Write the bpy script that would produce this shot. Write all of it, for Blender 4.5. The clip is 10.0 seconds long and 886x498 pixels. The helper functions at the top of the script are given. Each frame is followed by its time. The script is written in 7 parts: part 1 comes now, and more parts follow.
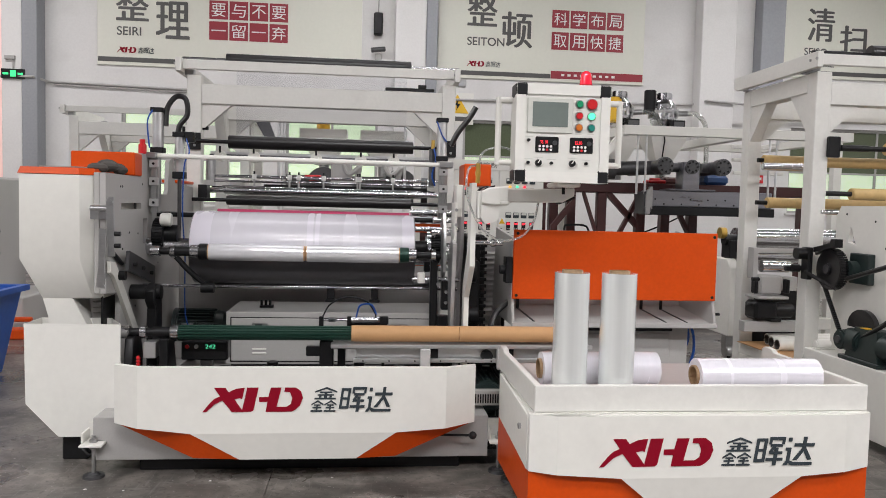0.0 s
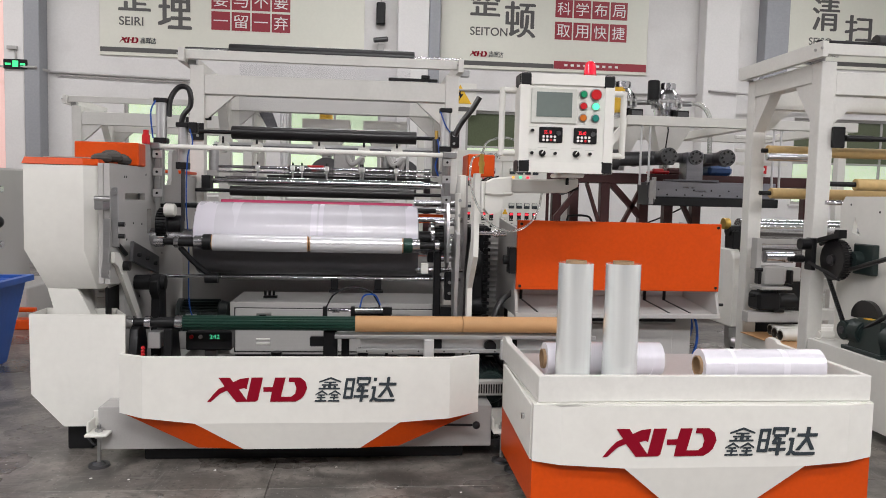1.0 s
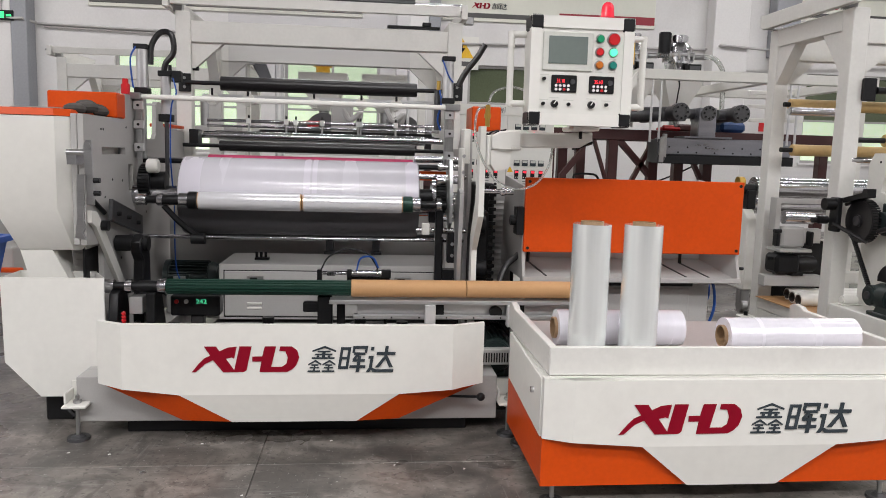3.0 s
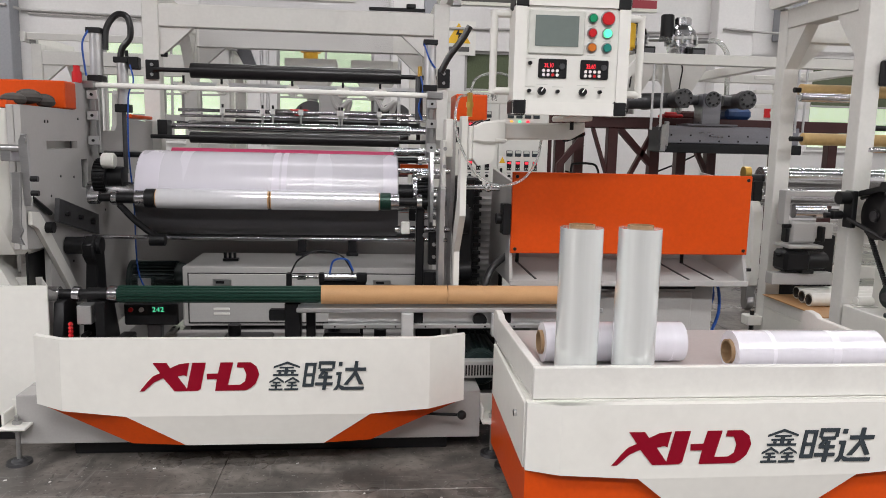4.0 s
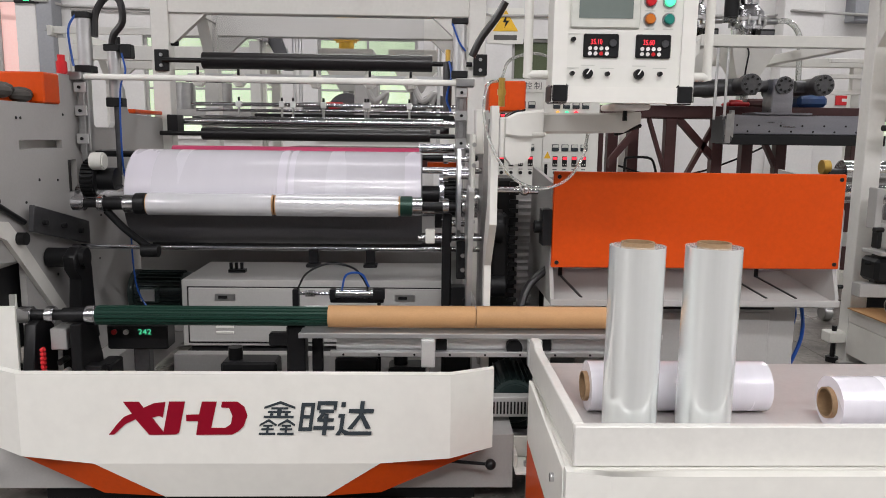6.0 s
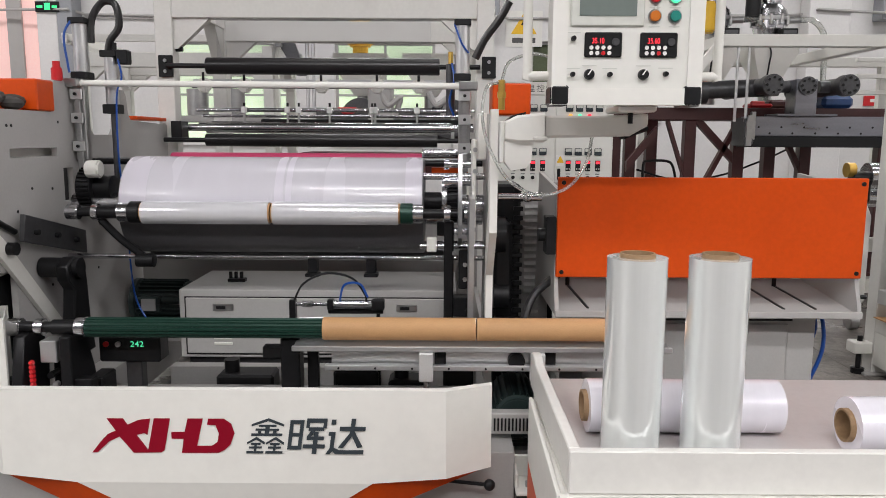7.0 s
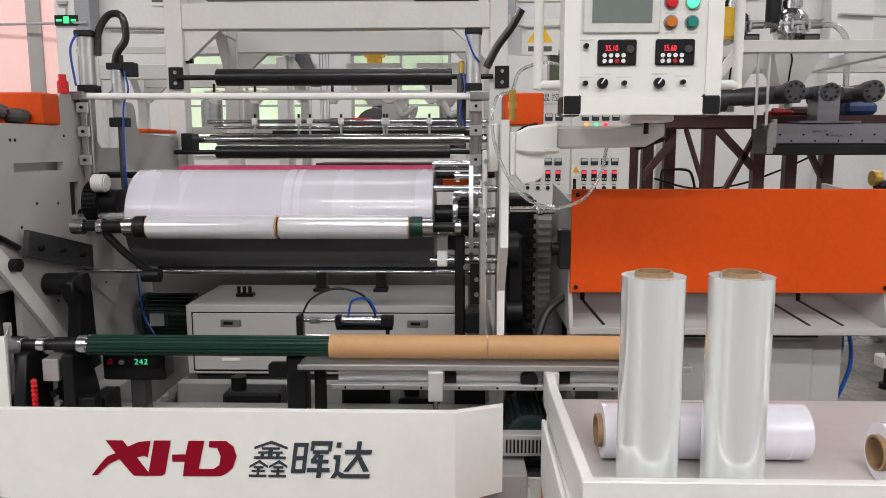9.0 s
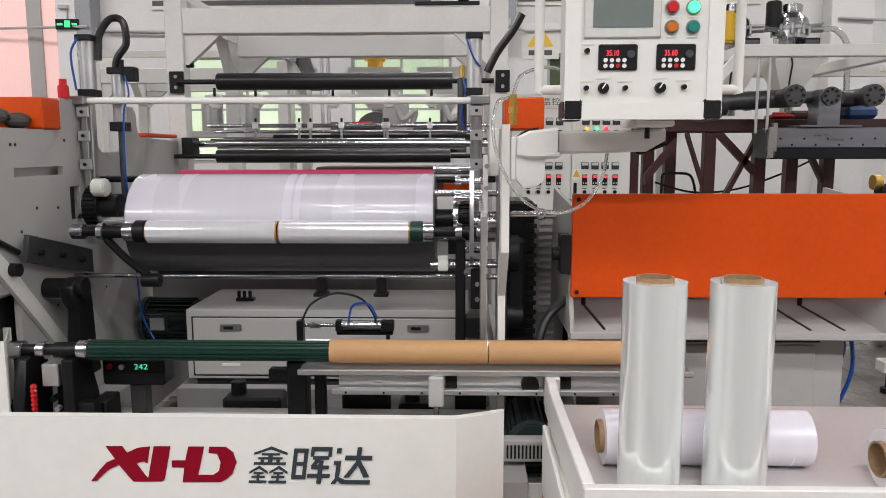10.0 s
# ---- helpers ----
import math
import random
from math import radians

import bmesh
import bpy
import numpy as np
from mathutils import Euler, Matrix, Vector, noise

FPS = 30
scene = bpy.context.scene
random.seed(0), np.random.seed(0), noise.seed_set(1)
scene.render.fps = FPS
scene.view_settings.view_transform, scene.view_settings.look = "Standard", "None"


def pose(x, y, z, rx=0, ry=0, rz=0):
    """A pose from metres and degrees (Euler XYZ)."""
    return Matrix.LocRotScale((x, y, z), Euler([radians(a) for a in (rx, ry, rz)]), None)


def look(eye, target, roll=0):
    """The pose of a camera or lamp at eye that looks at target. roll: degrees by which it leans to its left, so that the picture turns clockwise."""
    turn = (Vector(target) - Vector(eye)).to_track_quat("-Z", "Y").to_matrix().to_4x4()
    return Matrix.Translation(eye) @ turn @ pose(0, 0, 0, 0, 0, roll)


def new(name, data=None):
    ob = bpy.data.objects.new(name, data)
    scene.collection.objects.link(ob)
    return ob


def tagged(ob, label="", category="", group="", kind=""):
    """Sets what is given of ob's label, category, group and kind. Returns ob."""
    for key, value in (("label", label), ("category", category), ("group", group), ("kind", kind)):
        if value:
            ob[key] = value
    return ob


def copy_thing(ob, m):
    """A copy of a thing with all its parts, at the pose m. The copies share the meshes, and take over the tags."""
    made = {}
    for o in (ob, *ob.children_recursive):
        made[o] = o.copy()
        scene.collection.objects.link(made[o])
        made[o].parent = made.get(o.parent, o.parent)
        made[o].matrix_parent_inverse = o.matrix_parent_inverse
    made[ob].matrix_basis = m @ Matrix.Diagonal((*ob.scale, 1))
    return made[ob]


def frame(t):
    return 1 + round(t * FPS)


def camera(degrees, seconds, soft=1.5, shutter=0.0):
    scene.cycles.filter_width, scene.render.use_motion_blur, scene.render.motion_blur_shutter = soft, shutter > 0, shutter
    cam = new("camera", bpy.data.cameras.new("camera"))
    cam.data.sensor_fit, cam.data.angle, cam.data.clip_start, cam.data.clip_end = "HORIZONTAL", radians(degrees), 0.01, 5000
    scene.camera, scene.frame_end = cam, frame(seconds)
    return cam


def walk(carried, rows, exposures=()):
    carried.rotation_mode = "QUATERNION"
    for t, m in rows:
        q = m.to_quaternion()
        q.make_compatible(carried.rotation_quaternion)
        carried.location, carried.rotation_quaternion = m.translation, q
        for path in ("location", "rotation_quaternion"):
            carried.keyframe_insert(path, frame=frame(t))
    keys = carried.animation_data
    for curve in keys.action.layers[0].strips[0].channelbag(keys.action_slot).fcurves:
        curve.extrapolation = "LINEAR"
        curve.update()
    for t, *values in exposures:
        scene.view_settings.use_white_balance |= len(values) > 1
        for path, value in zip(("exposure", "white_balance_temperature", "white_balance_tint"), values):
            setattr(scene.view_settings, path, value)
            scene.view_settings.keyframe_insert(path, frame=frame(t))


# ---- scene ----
cam = camera(61.4, 10.0, soft=0.9)
PATH = [
    (0, (0.484, 0.275, 1.282), (0.695, 2.26, 1.166), 1.4),
    (0.5, (0.483, 0.275, 1.283), (0.69, 2.26, 1.156), 1.3),
    (1, (0.478, 0.274, 1.281), (0.683, 2.258, 1.14), 1.4),
    (1.5, (0.48, 0.273, 1.281), (0.678, 2.256, 1.115), 1.4),
    (2, (0.484, 0.278, 1.283), (0.681, 2.259, 1.084), 1.5),
    (2.5, (0.494, 0.359, 1.272), (0.695, 2.335, 1.042), 1.5),
    (2.7, (0.494, 0.433, 1.259), (0.698, 2.409, 1.02), 1.6),
    (3.8, (0.545, 0.78, 1.287), (0.756, 2.75, 1.011), 1.3),
    (4, (0.632, 0.843, 1.291), (0.83, 2.812, 1.007), 1.3),
    (4.5, (0.755, 0.94, 1.29), (0.925, 2.911, 0.995), 1.2),
    (5, (0.759, 1.104, 1.285), (0.892, 3.077, 0.982), 1.1),
    (5.5, (0.742, 1.244, 1.298), (0.838, 3.218, 0.992), 0.9),
    (7, (0.861, 1.445, 1.304), (0.858, 3.423, 1.009), 0.3),
    (7.5, (0.869, 1.487, 1.315), (0.842, 3.467, 1.029), 0.0),
    (8, (0.891, 1.511, 1.316), (0.85, 3.491, 1.034), -0.0),
    (8.5, (0.893, 1.519, 1.317), (0.844, 3.499, 1.041), -0.1),
    (9, (0.89, 1.528, 1.314), (0.838, 3.508, 1.042), -0.1),
    (9.5, (0.891, 1.53, 1.314), (0.839, 3.511, 1.047), -0.1),
    (10, (0.889, 1.534, 1.318), (0.836, 3.516, 1.055), -0.1),
]
walk(cam, [(t, look(eye, target, roll)) for t, eye, target, roll in PATH])

# ---- shape helpers ----
WHERE = {}


class Shape:
    """A bmesh that is filled with bevelled boxes, rods, plates and pipes in world metres."""

    def __init__(self):
        self.bm = bmesh.new()

    def add(self, other):
        me = bpy.data.meshes.new("tmp")
        other.to_mesh(me)
        other.free()
        self.bm.from_mesh(me)
        bpy.data.meshes.remove(me)
        return self

    def box(self, x0, x1, y0, y1, z0, z1, b=0.003, turn=None):
        t = bmesh.new()
        bmesh.ops.create_cube(t, size=1)
        c = Vector(((x0 + x1) / 2, (y0 + y1) / 2, (z0 + z1) / 2))
        bmesh.ops.scale(t, vec=(abs(x1 - x0), abs(y1 - y0), abs(z1 - z0)), verts=t.verts)
        if b:
            b = min(b, 0.4 * min(abs(x1 - x0), abs(y1 - y0), abs(z1 - z0)))
            bmesh.ops.bevel(t, geom=t.edges[:], offset=b, segments=1, affect="EDGES")
        m = Matrix.Translation(c)
        if turn:
            m = m @ pose(0, 0, 0, *turn)
        bmesh.ops.transform(t, matrix=m, verts=t.verts)
        return self.add(t)

    def rod(self, p0, p1, r, r2=None, seg=24, b=0.0):
        p0, p1 = Vector(p0), Vector(p1)
        d = p1 - p0
        t = bmesh.new()
        bmesh.ops.create_cone(t, cap_ends=True, segments=seg, radius1=r, radius2=r if r2 is None else r2, depth=d.length)
        if b:
            rim = [e for e in t.edges if abs(e.verts[0].co.z - e.verts[1].co.z) < 1e-6]
            bmesh.ops.bevel(t, geom=rim, offset=b, segments=2, affect="EDGES")
        m = Matrix.Translation((p0 + p1) / 2) @ d.to_track_quat("Z", "Y").to_matrix().to_4x4()
        bmesh.ops.transform(t, matrix=m, verts=t.verts)
        return self.add(t)

    def hollow(self, p0, p1, r, ri, seg=36):
        """A tube with an open bore."""
        p0, p1 = Vector(p0), Vector(p1)
        d = p1 - p0
        t = bmesh.new()
        rings = []
        for rad, z in ((r, 0), (r, d.length), (ri, d.length), (ri, 0)):
            rings.append([t.verts.new((rad * math.cos(a), rad * math.sin(a), z)) for a in (2 * math.pi * i / seg for i in range(seg))])
        for k in range(4):
            a, c = rings[k], rings[(k + 1) % 4]
            for i in range(seg):
                j = (i + 1) % seg
                t.faces.new((a[i], a[j], c[j], c[i]))
        m = Matrix.Translation(p0) @ d.to_track_quat("Z", "Y").to_matrix().to_4x4()
        bmesh.ops.transform(t, matrix=m, verts=t.verts)
        return self.add(t)

    def plate(self, axis, lo, hi, outline, holes=(), b=0.0):
        """A plate between lo and hi along an axis; outline and holes are points of the two other axes, in order."""
        t = bmesh.new()

        def spot(u, v):
            return {"x": (lo, u, v), "y": (u, lo, v), "z": (u, v, lo)}[axis]

        edges = []
        for loop in (outline, *holes):
            vs = [t.verts.new(spot(u, v)) for u, v in loop]
            edges += [t.edges.new((vs[i], vs[(i + 1) % len(vs)])) for i in range(len(vs))]
        bmesh.ops.triangle_fill(t, use_beauty=True, use_dissolve=not holes, edges=edges)
        way = {"x": (hi - lo, 0, 0), "y": (0, hi - lo, 0), "z": (0, 0, hi - lo)}[axis]
        r = bmesh.ops.extrude_face_region(t, geom=t.faces[:])
        bmesh.ops.translate(t, vec=way, verts=[v for v in r["geom"] if isinstance(v, bmesh.types.BMVert)])
        bmesh.ops.recalc_face_normals(t, faces=t.faces[:])
        if b and not holes:
            rim = [e for e in t.edges if len(e.link_faces) == 2 and e.calc_face_angle(0) > 0.5]
            bmesh.ops.bevel(t, geom=rim, offset=b, segments=1, affect="EDGES", clamp_overlap=True)
        return self.add(t)

    def loft(self, *rings):
        """Closed rings of equally many points joined one to the next, with end caps."""
        t = bmesh.new()
        rs = [[t.verts.new(p) for p in ring] for ring in rings]
        n = len(rs[0])
        for a, c in zip(rs, rs[1:]):
            for i in range(n):
                t.faces.new((a[i], a[(i + 1) % n], c[(i + 1) % n], c[i]))
        t.faces.new(rs[0]), t.faces.new(rs[-1])
        bmesh.ops.recalc_face_normals(t, faces=t.faces[:])
        return self.add(t)

    def pipe(self, points, r, seg=10, smooth=6):
        pts = [Vector(p) for p in points]
        if smooth > 1 and len(pts) > 2:
            fine = []
            ext = [2 * pts[0] - pts[1], *pts, 2 * pts[-1] - pts[-2]]
            for i in range(1, len(ext) - 2):
                a, p, q, d = ext[i - 1:i + 3]
                for k in range(smooth):
                    s = k / smooth
                    fine.append(0.5 * (2 * p + (q - a) * s + (2 * a - 5 * p + 4 * q - d) * s * s + (3 * p - a - 3 * q + d) * s ** 3))
            pts = fine + [pts[-1]]
        t = bmesh.new()
        rings, side = [], None
        for i, p in enumerate(pts):
            d = (pts[min(i + 1, len(pts) - 1)] - pts[max(i - 1, 0)]).normalized()
            if side is None:
                side = d.orthogonal().normalized()
            side = (side - d * side.dot(d)).normalized()
            up = d.cross(side)
            rings.append([t.verts.new(p + r * (math.cos(2 * math.pi * k / seg) * side + math.sin(2 * math.pi * k / seg) * up)) for k in range(seg)])
        for a, c in zip(rings, rings[1:]):
            for k in range(seg):
                t.faces.new((a[k], a[(k + 1) % seg], c[(k + 1) % seg], c[k]))
        t.faces.new(rings[0][::-1]), t.faces.new(rings[-1])
        return self.add(t)

    def shell(self, x0, x1, cy, cz, r, a0, a1, thick, seg=32):
        """A bent sheet round an axis along x, from angle a0 to a1 (degrees, 0 towards +y, 90 up)."""
        t = bmesh.new()
        cols = []
        for i in range(seg + 1):
            a = radians(a0 + (a1 - a0) * i / seg)
            cols.append([t.verts.new((x, cy + q * math.cos(a), cz + q * math.sin(a))) for x, q in ((x0, r), (x1, r), (x1, r + thick), (x0, r + thick))])
        for a, c in zip(cols, cols[1:]):
            for k in range(4):
                t.faces.new((a[k], a[(k + 1) % 4], c[(k + 1) % 4], c[k]))
        t.faces.new(cols[0]), t.faces.new(cols[-1][::-1])
        bmesh.ops.recalc_face_normals(t, faces=t.faces[:])
        return self.add(t)

    def ball(self, c, r, seg=16, squash=(1, 1, 1)):
        t = bmesh.new()
        bmesh.ops.create_uvsphere(t, u_segments=seg, v_segments=seg // 2, radius=r)
        bmesh.ops.scale(t, vec=squash, verts=t.verts)
        bmesh.ops.translate(t, vec=c, verts=t.verts)
        return self.add(t)


def part(name, shape, material, parent=None, label="", angle=35):
    """One mesh object, its origin in its middle, under a thing or a part."""
    me = bpy.data.meshes.new(name)
    shape.bm.to_mesh(me)
    shape.bm.free()
    n = len(me.vertices)
    co = np.empty(n * 3)
    me.vertices.foreach_get("co", co)
    co = co.reshape(-1, 3)
    mid = (co.min(0) + co.max(0)) / 2
    me.vertices.foreach_set("co", (co - mid).ravel())
    me.polygons.foreach_set("use_smooth", [True] * len(me.polygons))
    me.set_sharp_from_angle(angle=radians(angle))
    me.materials.append(material)
    ob = new(name, me)
    ob.location = mid
    WHERE[ob.name] = Vector(mid)
    if parent:
        ob.parent = parent
        ob.matrix_parent_inverse = Matrix.Translation(-WHERE[parent.name])
    if label:
        ob["label"] = label
    return ob


def pieces(name, shape, material, parent, label=""):
    """Every separate body in the shape becomes a part of its own."""
    bm = shape.bm
    bm.verts.index_update()
    left, made = set(bm.verts), []
    while left:
        todo, seen = [left.pop()], []
        while todo:
            v = todo.pop()
            seen.append(v)
            for e in v.link_edges:
                w = e.other_vert(v)
                if w in left:
                    left.remove(w)
                    todo.append(w)
        one, twin_of = Shape(), {}
        for v in sorted(seen, key=lambda q: q.index):
            twin_of[v] = one.bm.verts.new(v.co)
        for f in {f for v in seen for f in v.link_faces}:
            one.bm.faces.new([twin_of[v] for v in f.verts])
        made.append((min(v.index for v in seen), one))
    for _, one in sorted(made, key=lambda m: m[0]):
        part(name, one, material, parent, label)
    bm.free()


def thing(name, at, label, category, group="", kind=""):
    """An Empty at the base of a thing that has parts."""
    ob = new(name)
    ob.empty_display_size = 0.05
    ob.location = at
    WHERE[ob.name] = Vector(at)
    return tagged(ob, label, category, group, kind)


def moved(ob, dx, dy, dz=0.0):
    return copy_thing(ob, Matrix.Translation(WHERE[ob.name] + Vector((dx, dy, dz))))


def letters(text, x, y, z, height, material, name, parent, wide=None, label="", bold=0.0):
    """Raised lettering that faces -y, its lower left corner at x, z."""
    cu = bpy.data.curves.new(name, "FONT")
    cu.body, cu.size, cu.extrude, cu.offset = text, 1.0, 0.0, bold
    tmp = bpy.data.objects.new(name, cu)
    scene.collection.objects.link(tmp)
    bpy.context.view_layer.update()
    me = bpy.data.meshes.new_from_object(tmp.evaluated_get(bpy.context.evaluated_depsgraph_get()))
    bpy.data.objects.remove(tmp)
    bpy.data.curves.remove(cu)
    co = np.empty(len(me.vertices) * 3)
    me.vertices.foreach_get("co", co)
    co = co.reshape(-1, 3)
    lo, hi = co.min(0), co.max(0)
    k = height / (hi[1] - lo[1])
    kx = wide / (hi[0] - lo[0]) if wide else k
    co = np.stack([x + (co[:, 0] - lo[0]) * kx, np.full(len(co), y), z + (co[:, 1] - lo[1]) * k], 1)
    me.vertices.foreach_set("co", co.ravel())
    s = Shape()
    s.bm.from_mesh(me)
    bpy.data.meshes.remove(me)
    return part(name, s, material, parent, label)

# ---- world and lamps ----
world = bpy.data.worlds.new("world")
scene.world = world
world.use_nodes = True
wn = world.node_tree.nodes
sky = wn.new("ShaderNodeTexSky")
sky.sky_type, sky.sun_disc, sky.sun_elevation, sky.sun_rotation = "NISHITA", False, radians(35), radians(20)
world.node_tree.links.new(sky.outputs[0], wn["Background"].inputs[0])
wn["Background"].inputs[1].default_value = 0.10

LAMP_WATTS = {-4.0: 420, -0.6: 210, 5.2: 48, 10.6: 195}
LAMP_ROWS = [(x, y) for y in LAMP_WATTS for x in (-6.0, 1.0, 8.0)]
for lx, ly in LAMP_ROWS:
    lamp = bpy.data.lights.new("strip_lamp", "AREA")
    lamp.shape, lamp.size, lamp.size_y, lamp.energy, lamp.color = "RECTANGLE", 4.2, 0.5, LAMP_WATTS[ly], (1.0, 0.975, 0.985)
    ob = new("strip_lamp", lamp)
    ob.matrix_world = pose(lx, ly, 6.34)


# ---- materials ----
def material(name, color, rough=0.5, metal=0.0, vary=0.08, grain=40.0, blotch=2.5, bump=0.05, coat=0.0, stretch=(1, 1, 1), stain=0.0, stain_color=(0.1, 0.09, 0.08), emit=0.0, trans=0.0, rough_vary=0.1, island=0.0, spec=0.5):
    """Paint, metal, rubber or plastic with grain and blotches at two scales, and optional stains."""
    m = bpy.data.materials.new(name)
    m.use_nodes = True
    nt = m.node_tree
    n, l = nt.nodes, nt.links
    p = n["Principled BSDF"]
    co = n.new("ShaderNodeTexCoord")
    mp = n.new("ShaderNodeMapping")
    mp.inputs["Scale"].default_value = stretch
    l.new(co.outputs["Object"], mp.inputs[0])
    fine, big = n.new("ShaderNodeTexNoise"), n.new("ShaderNodeTexNoise")
    fine.inputs["Scale"].default_value, fine.inputs["Detail"].default_value = grain, 6
    big.inputs["Scale"].default_value, big.inputs["Detail"].default_value = blotch, 4
    l.new(mp.outputs[0], fine.inputs[0]), l.new(mp.outputs[0], big.inputs[0])
    add = n.new("ShaderNodeMath")
    add.operation = "ADD"
    l.new(fine.outputs[0], add.inputs[0]), l.new(big.outputs[0], add.inputs[1])
    ramp = n.new("ShaderNodeMapRange")
    ramp.inputs[1].default_value, ramp.inputs[2].default_value = 0.6, 1.4
    ramp.inputs[3].default_value, ramp.inputs[4].default_value = 1 - vary, 1 + vary
    l.new(add.outputs[0], ramp.inputs[0])
    mul = n.new("ShaderNodeMix")
    mul.data_type, mul.blend_type = "RGBA", "MULTIPLY"
    mul.inputs["Factor"].default_value = 1
    mul.inputs["A"].default_value = (*color, 1)
    l.new(ramp.outputs[0], mul.inputs["B"])
    out = mul.outputs["Result"]
    if stain:
        spots = n.new("ShaderNodeTexNoise")
        spots.inputs["Scale"].default_value, spots.inputs["Detail"].default_value = blotch * 2.3, 9
        l.new(mp.outputs[0], spots.inputs[0])
        cut = n.new("ShaderNodeMapRange")
        cut.inputs[1].default_value, cut.inputs[2].default_value, cut.inputs[4].default_value = 0.52, 0.75, stain
        l.new(spots.outputs[0], cut.inputs[0])
        mx = n.new("ShaderNodeMix")
        mx.data_type = "RGBA"
        mx.inputs["B"].default_value = (*stain_color, 1)
        l.new(cut.outputs[0], mx.inputs["Factor"]), l.new(out, mx.inputs["A"])
        out = mx.outputs["Result"]
    l.new(out, p.inputs["Base Color"])
    rr = n.new("ShaderNodeMapRange")
    rr.inputs[1].default_value, rr.inputs[2].default_value = 0.3, 0.7
    rr.inputs[3].default_value, rr.inputs[4].default_value = max(0.02, rough * (1 - rough_vary)), min(1, rough * (1 + rough_vary))
    l.new(big.outputs[0], rr.inputs[0]), l.new(rr.outputs[0], p.inputs["Roughness"])
    p.inputs["Metallic"].default_value = metal
    p.inputs["Specular IOR Level"].default_value = spec
    p.inputs["Coat Weight"].default_value = coat
    p.inputs["Transmission Weight"].default_value = trans
    if bump:
        bp = n.new("ShaderNodeBump")
        bp.inputs["Strength"].default_value, bp.inputs["Distance"].default_value = bump, 0.004
        l.new(fine.outputs[0], bp.inputs["Height"]), l.new(bp.outputs[0], p.inputs["Normal"])
    if emit:
        p.inputs["Emission Color"].default_value = (*color, 1)
        p.inputs["Emission Strength"].default_value = emit
    return m


WHITE = material("white_paint", (0.75, 0.74, 0.695), 0.36, vary=0.035, grain=30, bump=0.008, stain=0.12, stain_color=(0.45, 0.43, 0.4))
GREY = material("pale_grey_paint", (0.41, 0.40, 0.388), 0.38, vary=0.05, grain=120, bump=0.05, stain=0.15, stain_color=(0.3, 0.28, 0.26))
CREAM = material("cream_panel", (0.72, 0.715, 0.67), 0.45, vary=0.03, bump=0.02)
ORANGE = material("orange_paint", (0.60, 0.066, 0.003), 0.38, vary=0.09, grain=60, blotch=3, bump=0.03, stain=0.25, stain_color=(0.48, 0.05, 0.004), spec=0.28)
STEEL = material("machined_steel", (0.42, 0.42, 0.42), 0.32, 0.9, vary=0.12, grain=60, stretch=(1, 8, 8))
GUNMETAL = material("gunmetal_steel", (0.26, 0.26, 0.29), 0.3, 0.9, vary=0.18, grain=50, stretch=(1, 8, 8))
CHROME = material("chromed_steel", (0.58, 0.58, 0.60), 0.19, 1.0, vary=0.05, grain=30, bump=0.01)
ALU = material("aluminium", (0.66, 0.66, 0.66), 0.33, 0.85, vary=0.07, grain=80, stretch=(1, 6, 6))
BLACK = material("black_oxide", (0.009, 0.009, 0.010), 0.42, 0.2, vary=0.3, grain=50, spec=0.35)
RUBBER = material("black_rubber", (0.011, 0.010, 0.011), 0.3, vary=0.3, grain=70, bump=0.1)
DRUM = material("grey_rubber_drum", (0.10, 0.097, 0.104), 0.42, vary=0.15, grain=140, blotch=5, bump=0.05)
DARKSTEEL = material("dark_steel_plate", (0.10, 0.10, 0.105), 0.38, 0.75, vary=0.2, grain=40)
GREEN = material("dark_green_aluminium", (0.012, 0.045, 0.032), 0.36, 0.35, vary=0.2, grain=60)
MOTORGREEN = material("motor_green_paint", (0.012, 0.022, 0.021), 0.42, vary=0.25, grain=50)
CARD = material("cardboard_core", (0.48, 0.27, 0.12), 0.62, vary=0.1, grain=130, blotch=6, stretch=(1, 3, 3), stain=0.2, stain_color=(0.33, 0.17, 0.07))
PAPER = material("kraft_wrap", (0.58, 0.40, 0.17), 0.5, vary=0.14, grain=30, stain=0.25, stain_color=(0.4, 0.26, 0.1))
FILM = material("stretch_film", (0.56, 0.545, 0.59), 0.26, 0.0, vary=0.03, grain=4, blotch=2, bump=0.0, coat=0.35, stretch=(3, 0.3, 0.3))
FILM_EDGE = material("doubled_film", (0.60, 0.575, 0.635), 0.28, 0.0, vary=0.03, grain=4, blotch=2, bump=0.0, coat=0.35, stretch=(3, 0.3, 0.3))
# Upright streaks in the colour stand in for reflections on the film.
ROLLFILM = material("rolled_film", (0.90, 0.93, 0.92), 0.10, 0.52, vary=0.10, grain=5, blotch=2, bump=0.015, coat=0.4, stretch=(7, 7, 0.2), rough_vary=0.4)
LYINGFILM = material("wrapped_film_lying", (0.80, 0.78, 0.84), 0.22, 0.12, vary=0.06, grain=3, blotch=2, bump=0.02, coat=0.4, stretch=(9, 0.4, 0.4), rough_vary=0.5)
TUBE = material("grey_brown_core", (0.30, 0.19, 0.10), 0.65, vary=0.15, grain=130, blotch=6)
ROLLFILM_X = material("rolled_film_lying", (0.86, 0.86, 0.89), 0.13, 0.40, vary=0.05, grain=3, blotch=2, bump=0.015, coat=0.5, stretch=(9, 0.4, 0.4), rough_vary=0.4)
PINK = material("magenta_rubber", (0.42, 0.03, 0.10), 0.45, vary=0.1)
